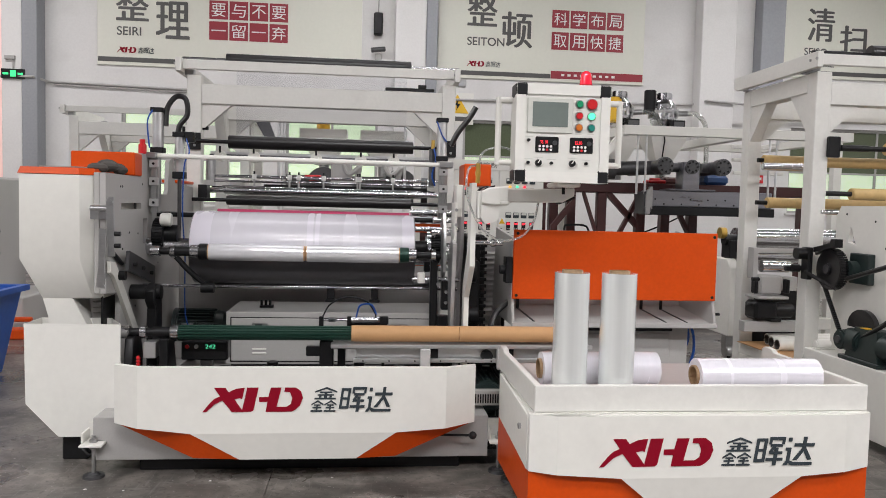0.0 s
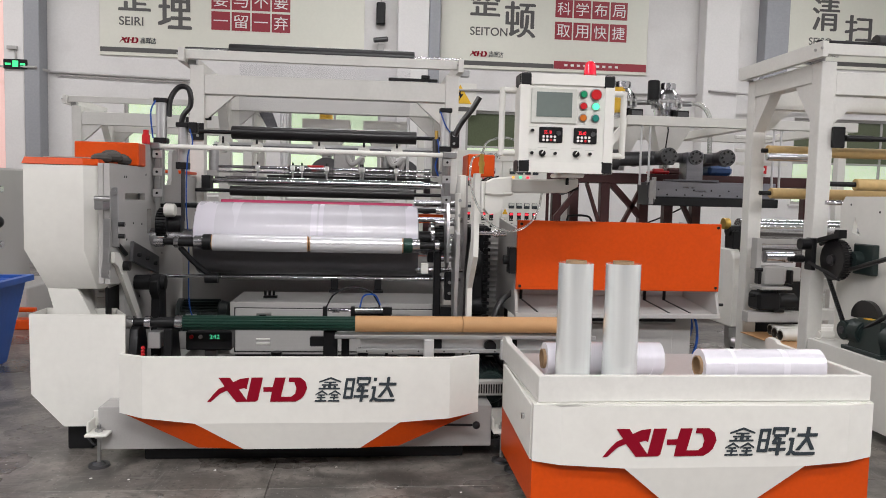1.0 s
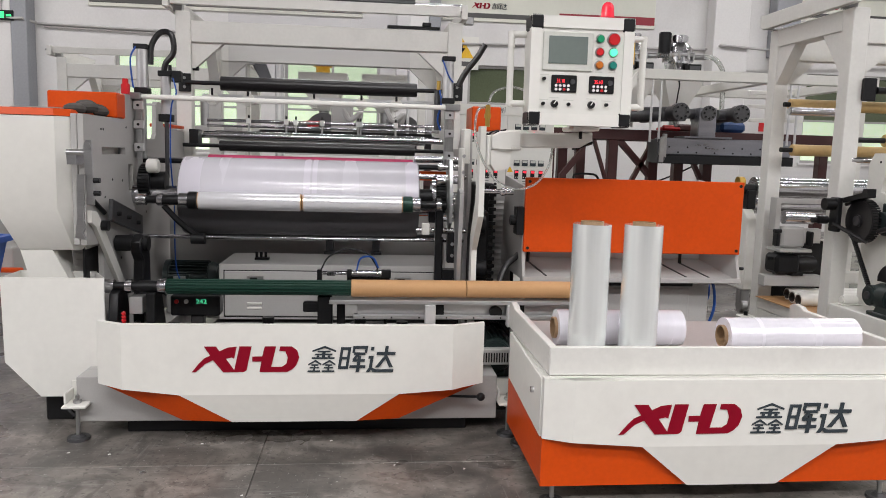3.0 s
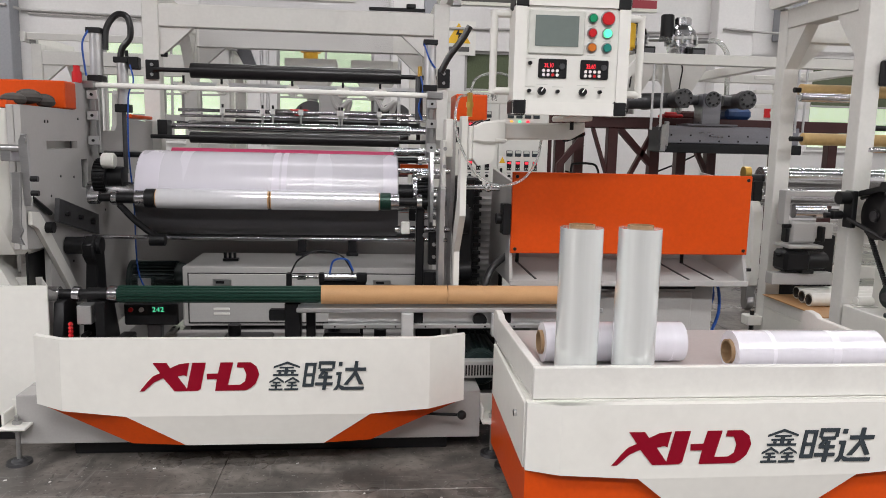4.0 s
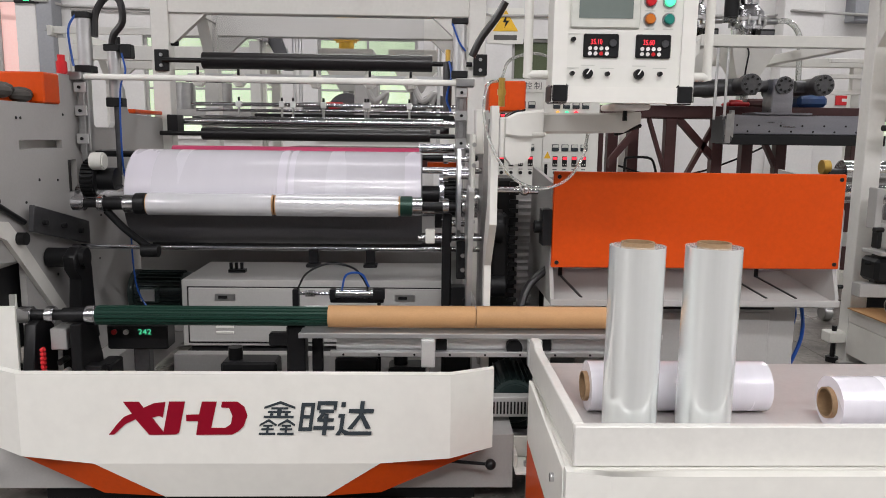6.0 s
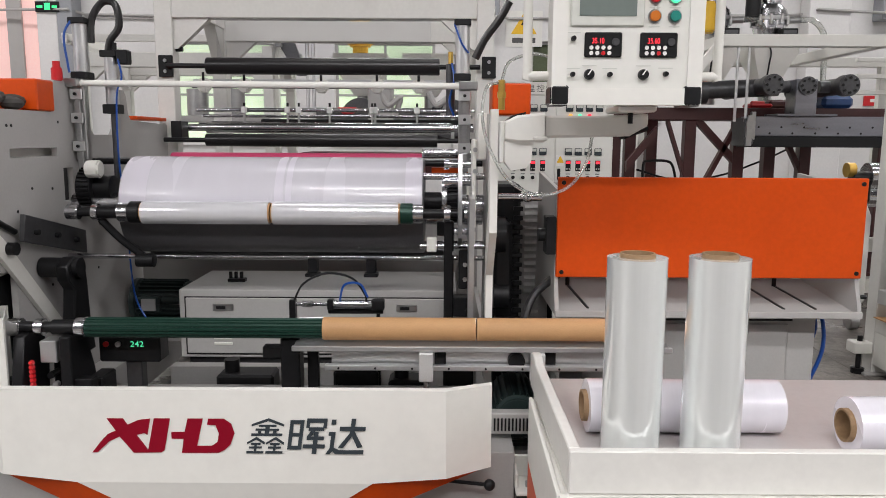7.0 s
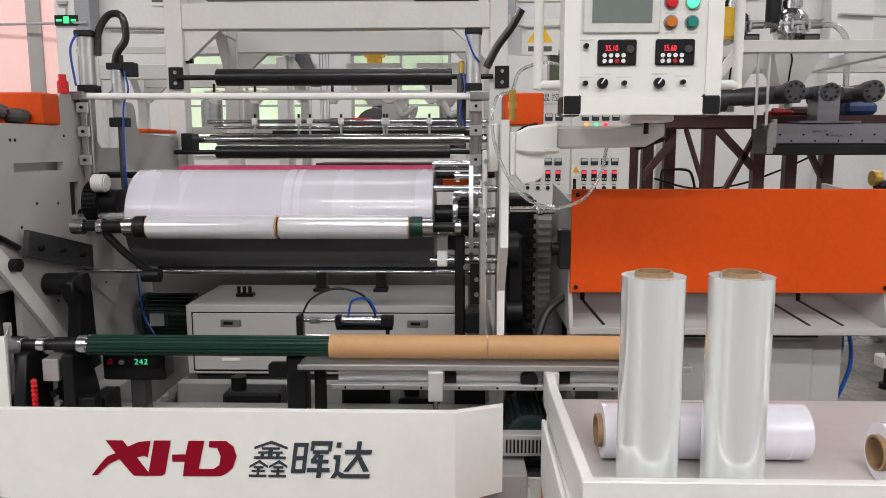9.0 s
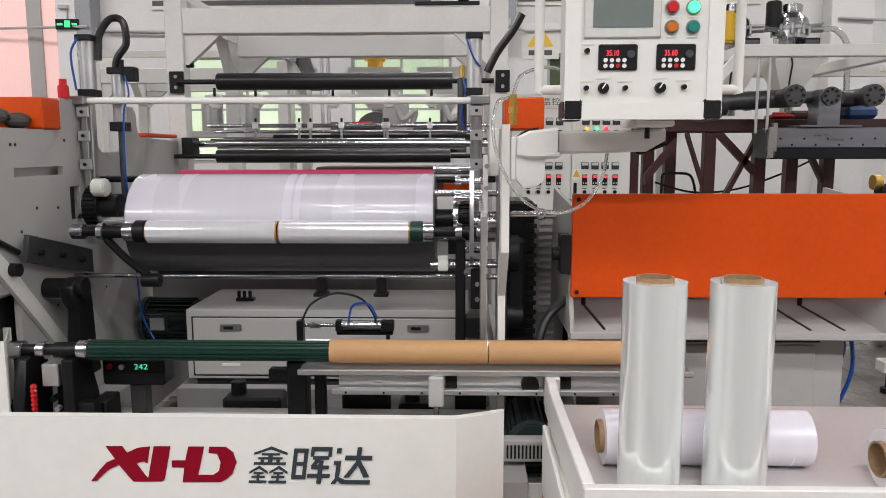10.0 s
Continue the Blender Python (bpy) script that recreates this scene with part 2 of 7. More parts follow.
RED = material("signal_red", (0.55, 0.015, 0.02), 0.3, vary=0.08)
MARK = material("brand_red", (0.235, 0.001, 0.014), 0.5, vary=0.06, spec=0.2)
MARKGREY = material("brand_grey", (0.036, 0.046, 0.054), 0.5, vary=0.08, spec=0.25)
MAROON = material("maroon_paint", (0.055, 0.013, 0.013), 0.45, vary=0.2, grain=30)
BLUE = material("blue_plastic", (0.022, 0.10, 0.42), 0.42, vary=0.12, grain=25, stain=0.2, stain_color=(0.03, 0.08, 0.25))
BLUECAST = material("dark_blue_casting", (0.012, 0.05, 0.16), 0.45, vary=0.2, grain=30)
HOSEBLUE = material("blue_air_hose", (0.01, 0.07, 0.33), 0.3)
CLEAR = material("clear_hose", (0.80, 0.82, 0.79), 0.12, trans=0.8)
YELLOW = material("warning_yellow", (0.8, 0.48, 0.02), 0.4)
BRASS = material("brass", (0.62, 0.40, 0.10), 0.3, 0.9)
WALLPAINT = material("wall_plaster", (0.71, 0.70, 0.69), 0.8, vary=0.05, grain=30, blotch=0.6, bump=0.25, stain=0.25, stain_color=(0.48, 0.46, 0.44))
WALLDADO = material("wall_grey", (0.30, 0.31, 0.33), 0.75, vary=0.1, grain=30, blotch=0.8, bump=0.2)
# Light pink and emission stand in for bright light on the sheets.
PINKWALL = material("glowing_pink_sheet", (0.92, 0.60, 0.56), 0.6, vary=0.10, blotch=0.35, emit=0.28)
BANNER = material("banner_board", (0.70, 0.70, 0.62), 0.45, vary=0.03, grain=20, blotch=0.5, bump=0.02)
CHARCOAL = material("charcoal_ink", (0.085, 0.083, 0.08), 0.5, vary=0.1)
REDINK = material("red_ink", (0.30, 0.025, 0.04), 0.45, vary=0.1)
WHITEINK = material("white_ink", (0.8, 0.78, 0.76), 0.5)
# Near-black tone for an unseen wall, so glossy rolls reflect dark.
HALLDIM = material("unseen_dark_wall", (0.045, 0.045, 0.05), 0.8, vary=0.1, blotch=0.5)
CEILING = material("ceiling_sheet", (0.2, 0.2, 0.2), 0.7, vary=0.05, blotch=0.5)
SCREEN = material("panel_screen", (0.17, 0.20, 0.185), 0.18, vary=0.05, coat=0.4)
BEZEL = material("screen_bezel", (0.58, 0.585, 0.54), 0.4)
REDGLOW = material("red_display", (1.0, 0.03, 0.05), 0.4, emit=1.6)
GREENGLOW = material("green_light", (0.10, 0.9, 0.45), 0.3, emit=0.9)
AMBERGLOW = material("amber_light", (1.0, 0.45, 0.08), 0.3, emit=0.9)
GREENSIGN = material("exit_green", (0.05, 0.75, 0.25), 0.4, emit=0.9)
BEACON = material("red_beacon", (0.9, 0.02, 0.05), 0.12, emit=0.14, coat=1)
GREENBTN = material("green_button", (0.01, 0.27, 0.12), 0.3)
AMBERBTN = material("amber_button", (0.55, 0.16, 0.02), 0.3)
TEALBTN = material("teal_button", (0.02, 0.22, 0.18), 0.3)
OUTDOOR = material("window_daylight", (0.80, 0.89, 0.68), 0.6, emit=0.54, vary=0.4, blotch=1.1, grain=3)
DARKGLASS = material("dim_window_glass", (0.10, 0.12, 0.07), 0.15, vary=0.2, blotch=1.5)
LAMPHOUSE = material("lamp_housing", (0.55, 0.55, 0.55), 0.5)
# Darker copy of the pale paint; shade in the tray is put into it.
TRAYSHADE = material("shaded_tray_paint", (0.51, 0.478, 0.468), 0.42, vary=0.05, grain=60, blotch=4, bump=0.03, stain=0.2, stain_color=(0.42, 0.39, 0.38))
METALWHITE = material("brushed_bright_profile", (0.82, 0.82, 0.81), 0.36, 0.6, vary=0.06, grain=90, stretch=(1, 6, 6))
FRAMEPAINT = material("grey_white_frame_paint", (0.69, 0.68, 0.645), 0.4, vary=0.05, grain=50, bump=0.02, stain=0.18, stain_color=(0.42, 0.4, 0.38))
CLOTH = material("dark_rag", (0.06, 0.055, 0.05), 0.9, vary=0.4, grain=20, bump=0.4)


def floor_material():
    """Old grey concrete: cloudy stains, wheel marks, pale scratches and grit."""
    m = material("worn_concrete", (0.225, 0.203, 0.182), 0.31, vary=0.35, grain=26, blotch=1.4, bump=0.1, stain=0.7, stain_color=(0.045, 0.042, 0.04), rough_vary=0.35)
    n, l = m.node_tree.nodes, m.node_tree.links
    geo = n.new("ShaderNodeNewGeometry")
    p = n["Principled BSDF"]
    src = p.inputs["Base Color"].links[0].from_socket
    for scale, dist, lo, hi, colour, amount in (((1.3, 1.9, 1), 0.8, 0.46, 0.62, (0.055, 0.051, 0.047, 1), 0.8), ((5, 4, 1), 1.2, 0.50, 0.64, (0.06, 0.055, 0.05, 1), 0.6), ((1.2, 26, 1), 2.6, 0.62, 0.68, (0.33, 0.32, 0.30, 1), 0.30), ((24, 1.5, 1), 2.0, 0.64, 0.69, (0.30, 0.29, 0.28, 1), 0.3), ((42, 42, 1), 0.3, 0.66, 0.70, (0.42, 0.41, 0.39, 1), 0.8), ((30, 38, 1), 0.6, 0.60, 0.66, (0.045, 0.041, 0.038, 1), 0.7)):
        mp, nz, cut, mx = n.new("ShaderNodeMapping"), n.new("ShaderNodeTexNoise"), n.new("ShaderNodeMapRange"), n.new("ShaderNodeMix")
        mp.inputs["Scale"].default_value = scale
        mp.inputs["Rotation"].default_value = (0, 0, scale[1] * 0.37)
        nz.inputs["Scale"].default_value, nz.inputs["Detail"].default_value, nz.inputs["Distortion"].default_value = 1.6, 5, dist
        cut.inputs[1].default_value, cut.inputs[2].default_value, cut.inputs[4].default_value = lo, hi, amount
        mx.data_type = "RGBA"
        mx.inputs["B"].default_value = colour
        l.new(geo.outputs["Position"], mp.inputs[0]), l.new(mp.outputs[0], nz.inputs[0]), l.new(nz.outputs[0], cut.inputs[0])
        l.new(cut.outputs[0], mx.inputs["Factor"]), l.new(src, mx.inputs["A"])
        src = mx.outputs["Result"]
    l.new(src, p.inputs["Base Color"])
    for node in n:
        if node.bl_idname == "ShaderNodeMapping" and not node.inputs[0].links[0].from_node == geo:
            l.new(geo.outputs["Position"], node.inputs[0])
    return m


CONCRETE = floor_material()


def glass_material(name, tint, rough=0.02):
    m = bpy.data.materials.new(name)
    m.use_nodes = True
    p = m.node_tree.nodes["Principled BSDF"]
    p.inputs["Base Color"].default_value = (*tint, 1)
    p.inputs["Transmission Weight"].default_value, p.inputs["Roughness"].default_value = 1, rough
    return m


def film_material(name, gloss):
    """A thin clear sheet: nearly all light goes straight through, a little is reflected."""
    m = bpy.data.materials.new(name)
    m.use_nodes = True
    n, l = m.node_tree.nodes, m.node_tree.links
    n.remove(n["Principled BSDF"])
    mix, clear, shine = n.new("ShaderNodeMixShader"), n.new("ShaderNodeBsdfTransparent"), n.new("ShaderNodeBsdfGlossy")
    shine.inputs["Roughness"].default_value = 0.12
    clear.inputs["Color"].default_value = (0.97, 0.97, 0.98, 1)
    mix.inputs[0].default_value = gloss
    l.new(clear.outputs[0], mix.inputs[1]), l.new(shine.outputs[0], mix.inputs[2]), l.new(mix.outputs[0], n["Material Output"].inputs[0])
    return m


THINFILM = film_material("thin_film", 0.05)
GLASS = glass_material("clear_glass", (0.9, 0.95, 0.92))

# ---- the hall ----
X0, X1, Y0, Y1, TOP = -9.0, 12.0, -7.0, 14.0, 6.5
WINDOWS = [(-3.79, -1.60, 1.2, 2.85), (-0.95, 0.70, 1.2, 2.85), (2.26, 4.4, 1.6, 2.87), (8.63, 11.4, 1.3, 2.95)]

wall_n = tagged(thing("wall_north", (0, Y1, 0), "whitewashed hall wall with stains and window openings", "wall", kind="structure"))
holes = [[(a, c), (b, c), (b, d), (a, d)] for a, b, c, d in WINDOWS]
part("wall_face", Shape().plate("y", Y1, Y1 + 0.24, [(X0 - 0.24, 0), (X1 + 0.24, 0), (X1 + 0.24, TOP), (X0 - 0.24, TOP)], holes), WALLPAINT, wall_n)
for cx0, cx1 in ((-5.63, -5.30), (0.97, 1.52), (6.62, 7.28)):
    part("pilaster", Shape().box(cx0, cx1, Y1 - 0.32, Y1 - 0.001, 0, TOP - 0.002, 0.012), WALLPAINT, wall_n)
# Unseen walls added: pale sides and a near-black south shape the reflections.
for x0, x1, y0, y1, name, paint in ((X0 - 0.24, X0, Y0, Y1 - 0.002, "wall_west", WALLPAINT), (X1, X1 + 0.24, Y0, Y1 - 0.002, "wall_east", WALLPAINT), (X0 - 0.24, X1 + 0.24, Y0 - 0.24, Y0 - 0.002, "wall_south", HALLDIM)):
    tagged(part(name, Shape().box(x0, x1, y0, y1, 0, TOP, 0), paint), "unseen plain hall wall, toned to shape reflections", "wall", kind="structure")
# Unseen ceiling closes the hall; its dark grey holds down bounced light.
tagged(part("ceiling", Shape().box(X0 - 0.24, X1 + 0.24, Y0 - 0.24, Y1 + 0.24, TOP + 0.002, TOP + 0.2, 0), CEILING), "unseen flat hall ceiling, kept dark to cut bounce", "ceiling", kind="structure")

floor = thing("floor", (0, 0, 0), "worn dark grey concrete floor with scuffs and joints", "floor", kind="structure")
part("floor_bed", Shape().box(X0 - 0.24, X1 + 0.24, Y0 - 0.24, Y1 + 0.24, -0.25, -0.012, 0), CONCRETE, floor)
slab_x, slab_y = [X0, -6.1, -3.05, 0.07, 3.2, 6.3, 9.4, X1], [Y0, -3.2, 0.4, 3.48, 7.4, 10.8, Y1]
for a, b in zip(slab_x, slab_x[1:]):
    for c, d in zip(slab_y, slab_y[1:]):
        part("slab", Shape().box(a + 0.001, b - 0.001, c + 0.001, d - 0.001, -0.0115, 0.0, 0.002), CONCRETE, floor)

for k, (a, b, c, d) in enumerate(WINDOWS):
    w = thing("window_%d" % (k + 1), ((a + b) / 2, Y1, c), "grey framed hall window with greenish daylight behind", "window", kind="structure")
    s = Shape()
    for x0, x1, z0, z1 in ((a, b, c, c + 0.05), (a, b, d - 0.05, d), (a, a + 0.05, c + 0.05, d - 0.05), (b - 0.05, b, c + 0.05, d - 0.05)):
        s.box(x0, x1, Y1 + 0.06, Y1 + 0.12, z0, z1)
    mid = c + (d - c) * 0.48
    s.box(a + 0.05, b - 0.05, Y1 + 0.06, Y1 + 0.12, mid - 0.018, mid + 0.018)
    panes = max(2, round((b - a) / 1.05))
    for i in range(1, panes):
        px = a + (b - a) * i / panes
        s.box(px - 0.02, px + 0.02, Y1 + 0.065, Y1 + 0.115, c + 0.05, d - 0.05)
    part("window_frame", s, GREY, w)
    for i in range(panes):
        for lo, hi in ((c, mid), (mid, d)):
            e = part("pane", Shape().box(a + (b - a) * i / panes + 0.02, a + (b - a) * (i + 1) / panes - 0.02, Y1 + 0.085, Y1 + 0.091, lo + 0.02, hi - 0.02, 0), DARKGLASS if k >= 2 and hi == d else GLASS, w)
            e.visible_shadow = False
    part("window_sill", Shape().box(a - 0.05, b + 0.05, Y1 - 0.04, Y1 + 0.05, c - 0.04, c - 0.001), WALLPAINT, w)
tagged(part("backdrop", Shape().box(X0, X1, Y1 + 1.2, Y1 + 1.25, 0.2, 4.2, 0), OUTDOOR), "bright green garden daylight outside the windows", "backdrop", kind="structure")

# conduit, a dark pipe strip and grey upright strips on the far wall
part_pipe = Shape().pipe([(X0, Y1 - 0.03, 3.28), (-5.1, Y1 - 0.36, 3.28), (-5.0, Y1 - 0.03, 3.26), (-2, Y1 - 0.03, 3.2), (0.9, Y1 - 0.03, 3.16), (1.0, Y1 - 0.36, 3.18), (1.75, Y1 - 0.36, 3.2), (1.9, Y1 - 0.03, 3.22), (6.6, Y1 - 0.03, 3.3), (6.75, Y1 - 0.36, 3.34), (7.5, Y1 - 0.36, 3.3), (X1, Y1 - 0.03, 3.2)], 0.022, 8, 1)
part_pipe.pipe([(-4.9, Y1 - 0.03, 3.21), (-3, Y1 - 0.03, 3.17), (-1, Y1 - 0.03, 3.18), (0.9, Y1 - 0.03, 3.1)], 0.012, 6, 1)
tagged(part("wall_conduit", part_pipe, GREY), "grey cable conduit running along the whitewashed wall", "conduit")
tagged(part("wall_strip", Shape().box(7.79, 8.25, Y1 - 0.30, Y1 - 0.004, 3.2, TOP - 0.01, 0.01), WALLDADO), "dark grey steel column strip on the wall", "column")
tagged(part("wall_strip", Shape().box(-5.297, -5.05, Y1 - 0.34, Y1 - 0.004, 0, TOP - 0.01, 0.01), WALLDADO), "grey upright strip beside the pilaster", "pipe")
# Grey strip stands in for the shadow right of the middle pilaster.
tagged(part("wall_strip", Shape().box(1.525, 1.72, Y1 - 0.34, Y1 - 0.004, 3.2, TOP - 0.01, 0.01), WALLDADO), "grey upright strip beside the pilaster", "pipe")


def sign_board(x0, x1, z0, z1, big, word, lines, label, dark=0.0, redstrip=None):
    """A pale board on the wall with ink lettering and a grey strip along its foot."""
    b = thing("banner_board", ((x0 + x1) / 2, Y1, z0), label, "banner", "boards on the far wall")
    y = Y1 - 0.03
    part("board", Shape().box(x0, x1, y, Y1 - 0.002, z0, z1, 0.004), BANNER, b)
    part("strip", Shape().box(x0 + 0.01, x1 - 0.01 if redstrip is None else redstrip, y - 0.004, y - 0.001, z0 + 0.06, z0 + 0.14, 0), CHARCOAL, b)
    if redstrip is not None:
        part("strip", Shape().box(redstrip + 0.004, x1 - 0.01, y - 0.004, y - 0.001, z0 + 0.06, z0 + 0.20, 0), REDINK, b)
        for i in range(9):
            part("print_bar", Shape().box(redstrip + 0.2 + i * 0.12, redstrip + 0.26 + i * 0.12, y - 0.006, y - 0.0045, z0 + 0.11, z0 + 0.15, 0), WHITEINK, b)
    for text, x, z, h, wd in big:
        for n in range(3):
            letters(text, x + 0.014 * n, y - 0.005 - 0.0006 * n, z + 0.008 * (n % 2), h, CHARCOAL, "lettering", b, wide=wd)
    letters(word[0], word[1], y - 0.005, word[2], word[3], CHARCOAL, "lettering", b, bold=0.012)
    for text, x, z, h in lines:
        for i, ch in enumerate(text):
            part("red_square", Shape().box(x + i * (h + 0.027), x + i * (h + 0.027) + h, y - 0.006, y - 0.001, z, z + h, 0), REDINK, b)
            letters(ch, x + i * (h + 0.027) + h * 0.12, y - 0.009, z + (h * 0.14 if ch != "\u4e00" else h * 0.48), h * 0.72 if ch != "\u4e00" else 0.02, WHITEINK, "lettering", b, wide=h * 0.76)
    lx = word[1]
    brand_mark(lx, z0 + 0.22, 0.62, y - 0.006, b, 0.10)
    return b


def brand_mark(x, z, width, y, parent, height=None, thick=0.002):
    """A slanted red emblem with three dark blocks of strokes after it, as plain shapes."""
    h = height or width * 0.135
    k, v = width * 0.525 / 100, h / 29.5
    bodies = [
        [(0, 0), (6.4, 9.4), (11.4, 15.5), (17.3, 18.5), (11.4, 28.7), (22.7, 28.7), (25.7, 23.5), (33.3, 27.5), (41.7, 28.7), (39.2, 15), (37, 16.5), (31.6, 15), (39.2, 2.4), (44.2, 28.9), (55.5, 28.9), (50.6, 2.2), (48.4, 0.3), (29, 0), (19.8, 13.5), (12.3, 9.4), (3.9, 0.2)],
        [(56, 17.5), (65.2, 17.7), (67.7, 28.9), (78.3, 28.9), (73.6, 6), (83.7, 6), (87.9, 9.4), (89.2, 16.5), (87, 23.5), (81.2, 23.9), (82, 28.9), (93, 28.9), (98, 24.5), (100, 16.5), (97, 7.4), (93, 3), (88.7, 0.3), (62.7, 0.1), (64.4, 12), (56, 12)]]
    s = Shape()
    for n, body in enumerate(bodies):
        s.plate("y", y - 0.0002 * n, y + thick, [(x + px * k, z + pz * v) for px, pz in body])
    part("emblem", s, MARK, parent, "dark red slanted emblem")
    bx, u = x + width * 0.575, width * 0.425 / 3.15
    quads = []

    def bar(a, b, c, d):
        quads.append([(a, c), (b, c), (b, d), (a, d)])

    def roofed(ox, oz, w, t, dots):
        """One tree of strokes: a pitched roof, three bars, a stem and two dots."""
        quads.append([(ox + 0.5 * w, oz + t), (ox - 0.02 * w, oz + 0.66 * t), (ox - 0.02 * w, oz + 0.54 * t), (ox + 0.5 * w, oz + 0.84 * t)])
        quads.append([(ox + 0.5 * w, oz + t), (ox + 1.02 * w, oz + 0.66 * t), (ox + 1.02 * w, oz + 0.54 * t), (ox + 0.5 * w, oz + 0.84 * t)])
        bar(ox + 0.22 * w, ox + 0.78 * w, oz + 0.52 * t, oz + 0.63 * t)
        bar(ox + 0.12 * w, ox + 0.88 * w, oz + 0.30 * t, oz + 0.41 * t)
        bar(ox, ox + w, oz, oz + 0.13 * t)
        bar(ox + 0.43 * w, ox + 0.57 * w, oz + 0.12 * t, oz + 0.6 * t)
        if dots:
            bar(ox + 0.20 * w, ox + 0.31 * w, oz + 0.15 * t, oz + 0.27 * t)
            bar(ox + 0.69 * w, ox + 0.80 * w, oz + 0.15 * t, oz + 0.27 * t)

    roofed(0.06, 0.50, 0.84, 0.50, True)
    roofed(-0.02, 0.0, 0.46, 0.47, False)
    roofed(0.50, 0.0, 0.46, 0.47, False)
    for a, b, c, d in ((1.08, 1.18, 0.12, 0.95), (1.36, 1.46, 0.12, 0.95), (1.18, 1.36, 0.85, 0.95), (1.18, 1.36, 0.49, 0.58), (1.18, 1.36, 0.12, 0.22),
                       (1.53, 2.08, 0.89, 1.0), (1.53, 1.62, 0.74, 0.9), (1.99, 2.08, 0.74, 0.9), (1.60, 2.02, 0.66, 0.75), (1.58, 2.04, 0.40, 0.49), (1.50, 2.09, 0.16, 0.26), (1.76, 1.88, 0.0, 0.62),
                       (2.20, 2.32, 0.84, 0.97), (2.16, 2.34, 0.52, 0.62), (2.23, 2.34, 0.14, 0.54), (2.44, 3.14, 0.66, 0.77), (2.73, 2.85, 0.50, 1.0), (2.40, 3.16, 0.0, 0.10)):
        bar(a, b, c, d)
    quads += [[(1.68, 0.66), (1.79, 0.66), (1.69, 0.49), (1.57, 0.49)], [(2.73, 0.60), (2.85, 0.60), (2.60, 0.18), (2.46, 0.18)], [(2.76, 0.58), (2.86, 0.62), (3.12, 0.20), (2.98, 0.18)], [(2.14, 0.0), (2.26, 0.0), (2.34, 0.14), (2.23, 0.16)], [(2.25, 0.15), (2.34, 0.17), (2.50, 0.10), (2.40, 0.0)]]
    s = Shape()
    for n, quad in enumerate(quads):
        s.plate("y", y - 0.00006 * n, y + thick, [(bx + u * (a + 0.14 * c - 0.05), z + h * c) for a, c in quad])
    pieces("stroke", s, MARKGREY, parent, "dark grey blocks of strokes")


sign_board(-4.18, 0.38, 3.59, 6.2, [("\u6574", -3.87, 4.36, 0.60, 0.53), ("\u7406", -3.2, 4.08, 0.64, 0.55)], ("SEIRI", -3.85, 4.11, 0.15), [("\u8981\u4e0e\u4e0d\u8981", -2.29, 4.46, 0.32), ("\u4e00\u7559\u4e00\u5f03", -2.29, 4.10, 0.32)], "pale wall banner with charcoal and red square lettering")
sign_board(1.76, 5.63, 3.62, 6.2, [("\u6574", 2.28, 4.57, 0.62, 0.53), ("\u987f", 2.92, 4.21, 0.64, 0.55)], ("SEITON", 2.29, 4.22, 0.15), [("\u79d1\u5b66\u5e03\u5c40", 3.86, 4.61, 0.32), ("\u53d6\u7528\u5feb\u6377", 3.86, 4.21, 0.32)], "pale wall banner with charcoal lettering and red foot strip", redstrip=3.86)
sign_board(8.35, 11.9, 3.9, 6.2, [("\u6e05", 8.84, 4.6, 0.62, 0.53), ("\u626b", 9.51, 4.40, 0.52, 0.53)], ("SEISO", 8.8, 4.33, 0.14), [], "pale wall banner with large charcoal lettering")

# ceiling strip lamps, above the picture
for lx, ly in LAMP_ROWS:
    f = thing("strip_light", (lx, ly, 6.36), "long pale linear lamp hung under the ceiling", "lamp", "strip lights under the ceiling")
    part("housing", Shape().box(lx - 2.15, lx + 2.15, ly - 0.27, ly + 0.27, 6.36, 6.44, 0.01), LAMPHOUSE, f)
    pieces("hanger", Shape().rod((lx - 1.5, ly, 6.43), (lx - 1.5, ly, TOP), 0.008).rod((lx + 1.5, ly, 6.43), (lx + 1.5, ly, TOP), 0.008), STEEL, f)

# lit green sign on the pilaster
ex = thing("exit_sign", (-5.42, Y1 - 0.36, 3.3), "small lit green exit sign on the pilaster", "sign")
part("case", Shape().box(-5.62, -5.24, Y1 - 0.36, Y1 - 0.322, 3.24, 3.40, 0.006), BLACK, ex)
part("symbol", Shape().box(-5.47, -5.38, Y1 - 0.366, Y1 - 0.361, 3.27, 3.375, 0), GREENSIGN, ex)
pieces("print_bar", Shape().box(-5.59, -5.50, Y1 - 0.366, Y1 - 0.361, 3.30, 3.335, 0).box(-5.35, -5.27, Y1 - 0.366, Y1 - 0.361, 3.30, 3.335, 0), GREENSIGN, ex)
part("bracket", Shape().rod((-5.43, Y1 - 0.34, 3.4), (-5.43, Y1 - 0.34, 3.6), 0.012).box(-5.56, -5.40, Y1 - 0.37, Y1 - 0.322, 3.56, 3.62), GREY, ex)

ws = thing("warning_sign", (2.14, Y1 - 0.36, 2.8), "white sign with a yellow triangle on the wall", "sign")
part("board", Shape().box(1.84, 2.44, Y1 - 0.012, Y1 - 0.002, 2.78, 3.35, 0), WHITE, ws)
part("triangle", Shape().plate("y", Y1 - 0.018, Y1 - 0.013, [(1.93, 2.98), (2.35, 2.98), (2.14, 3.32)]), YELLOW, ws)
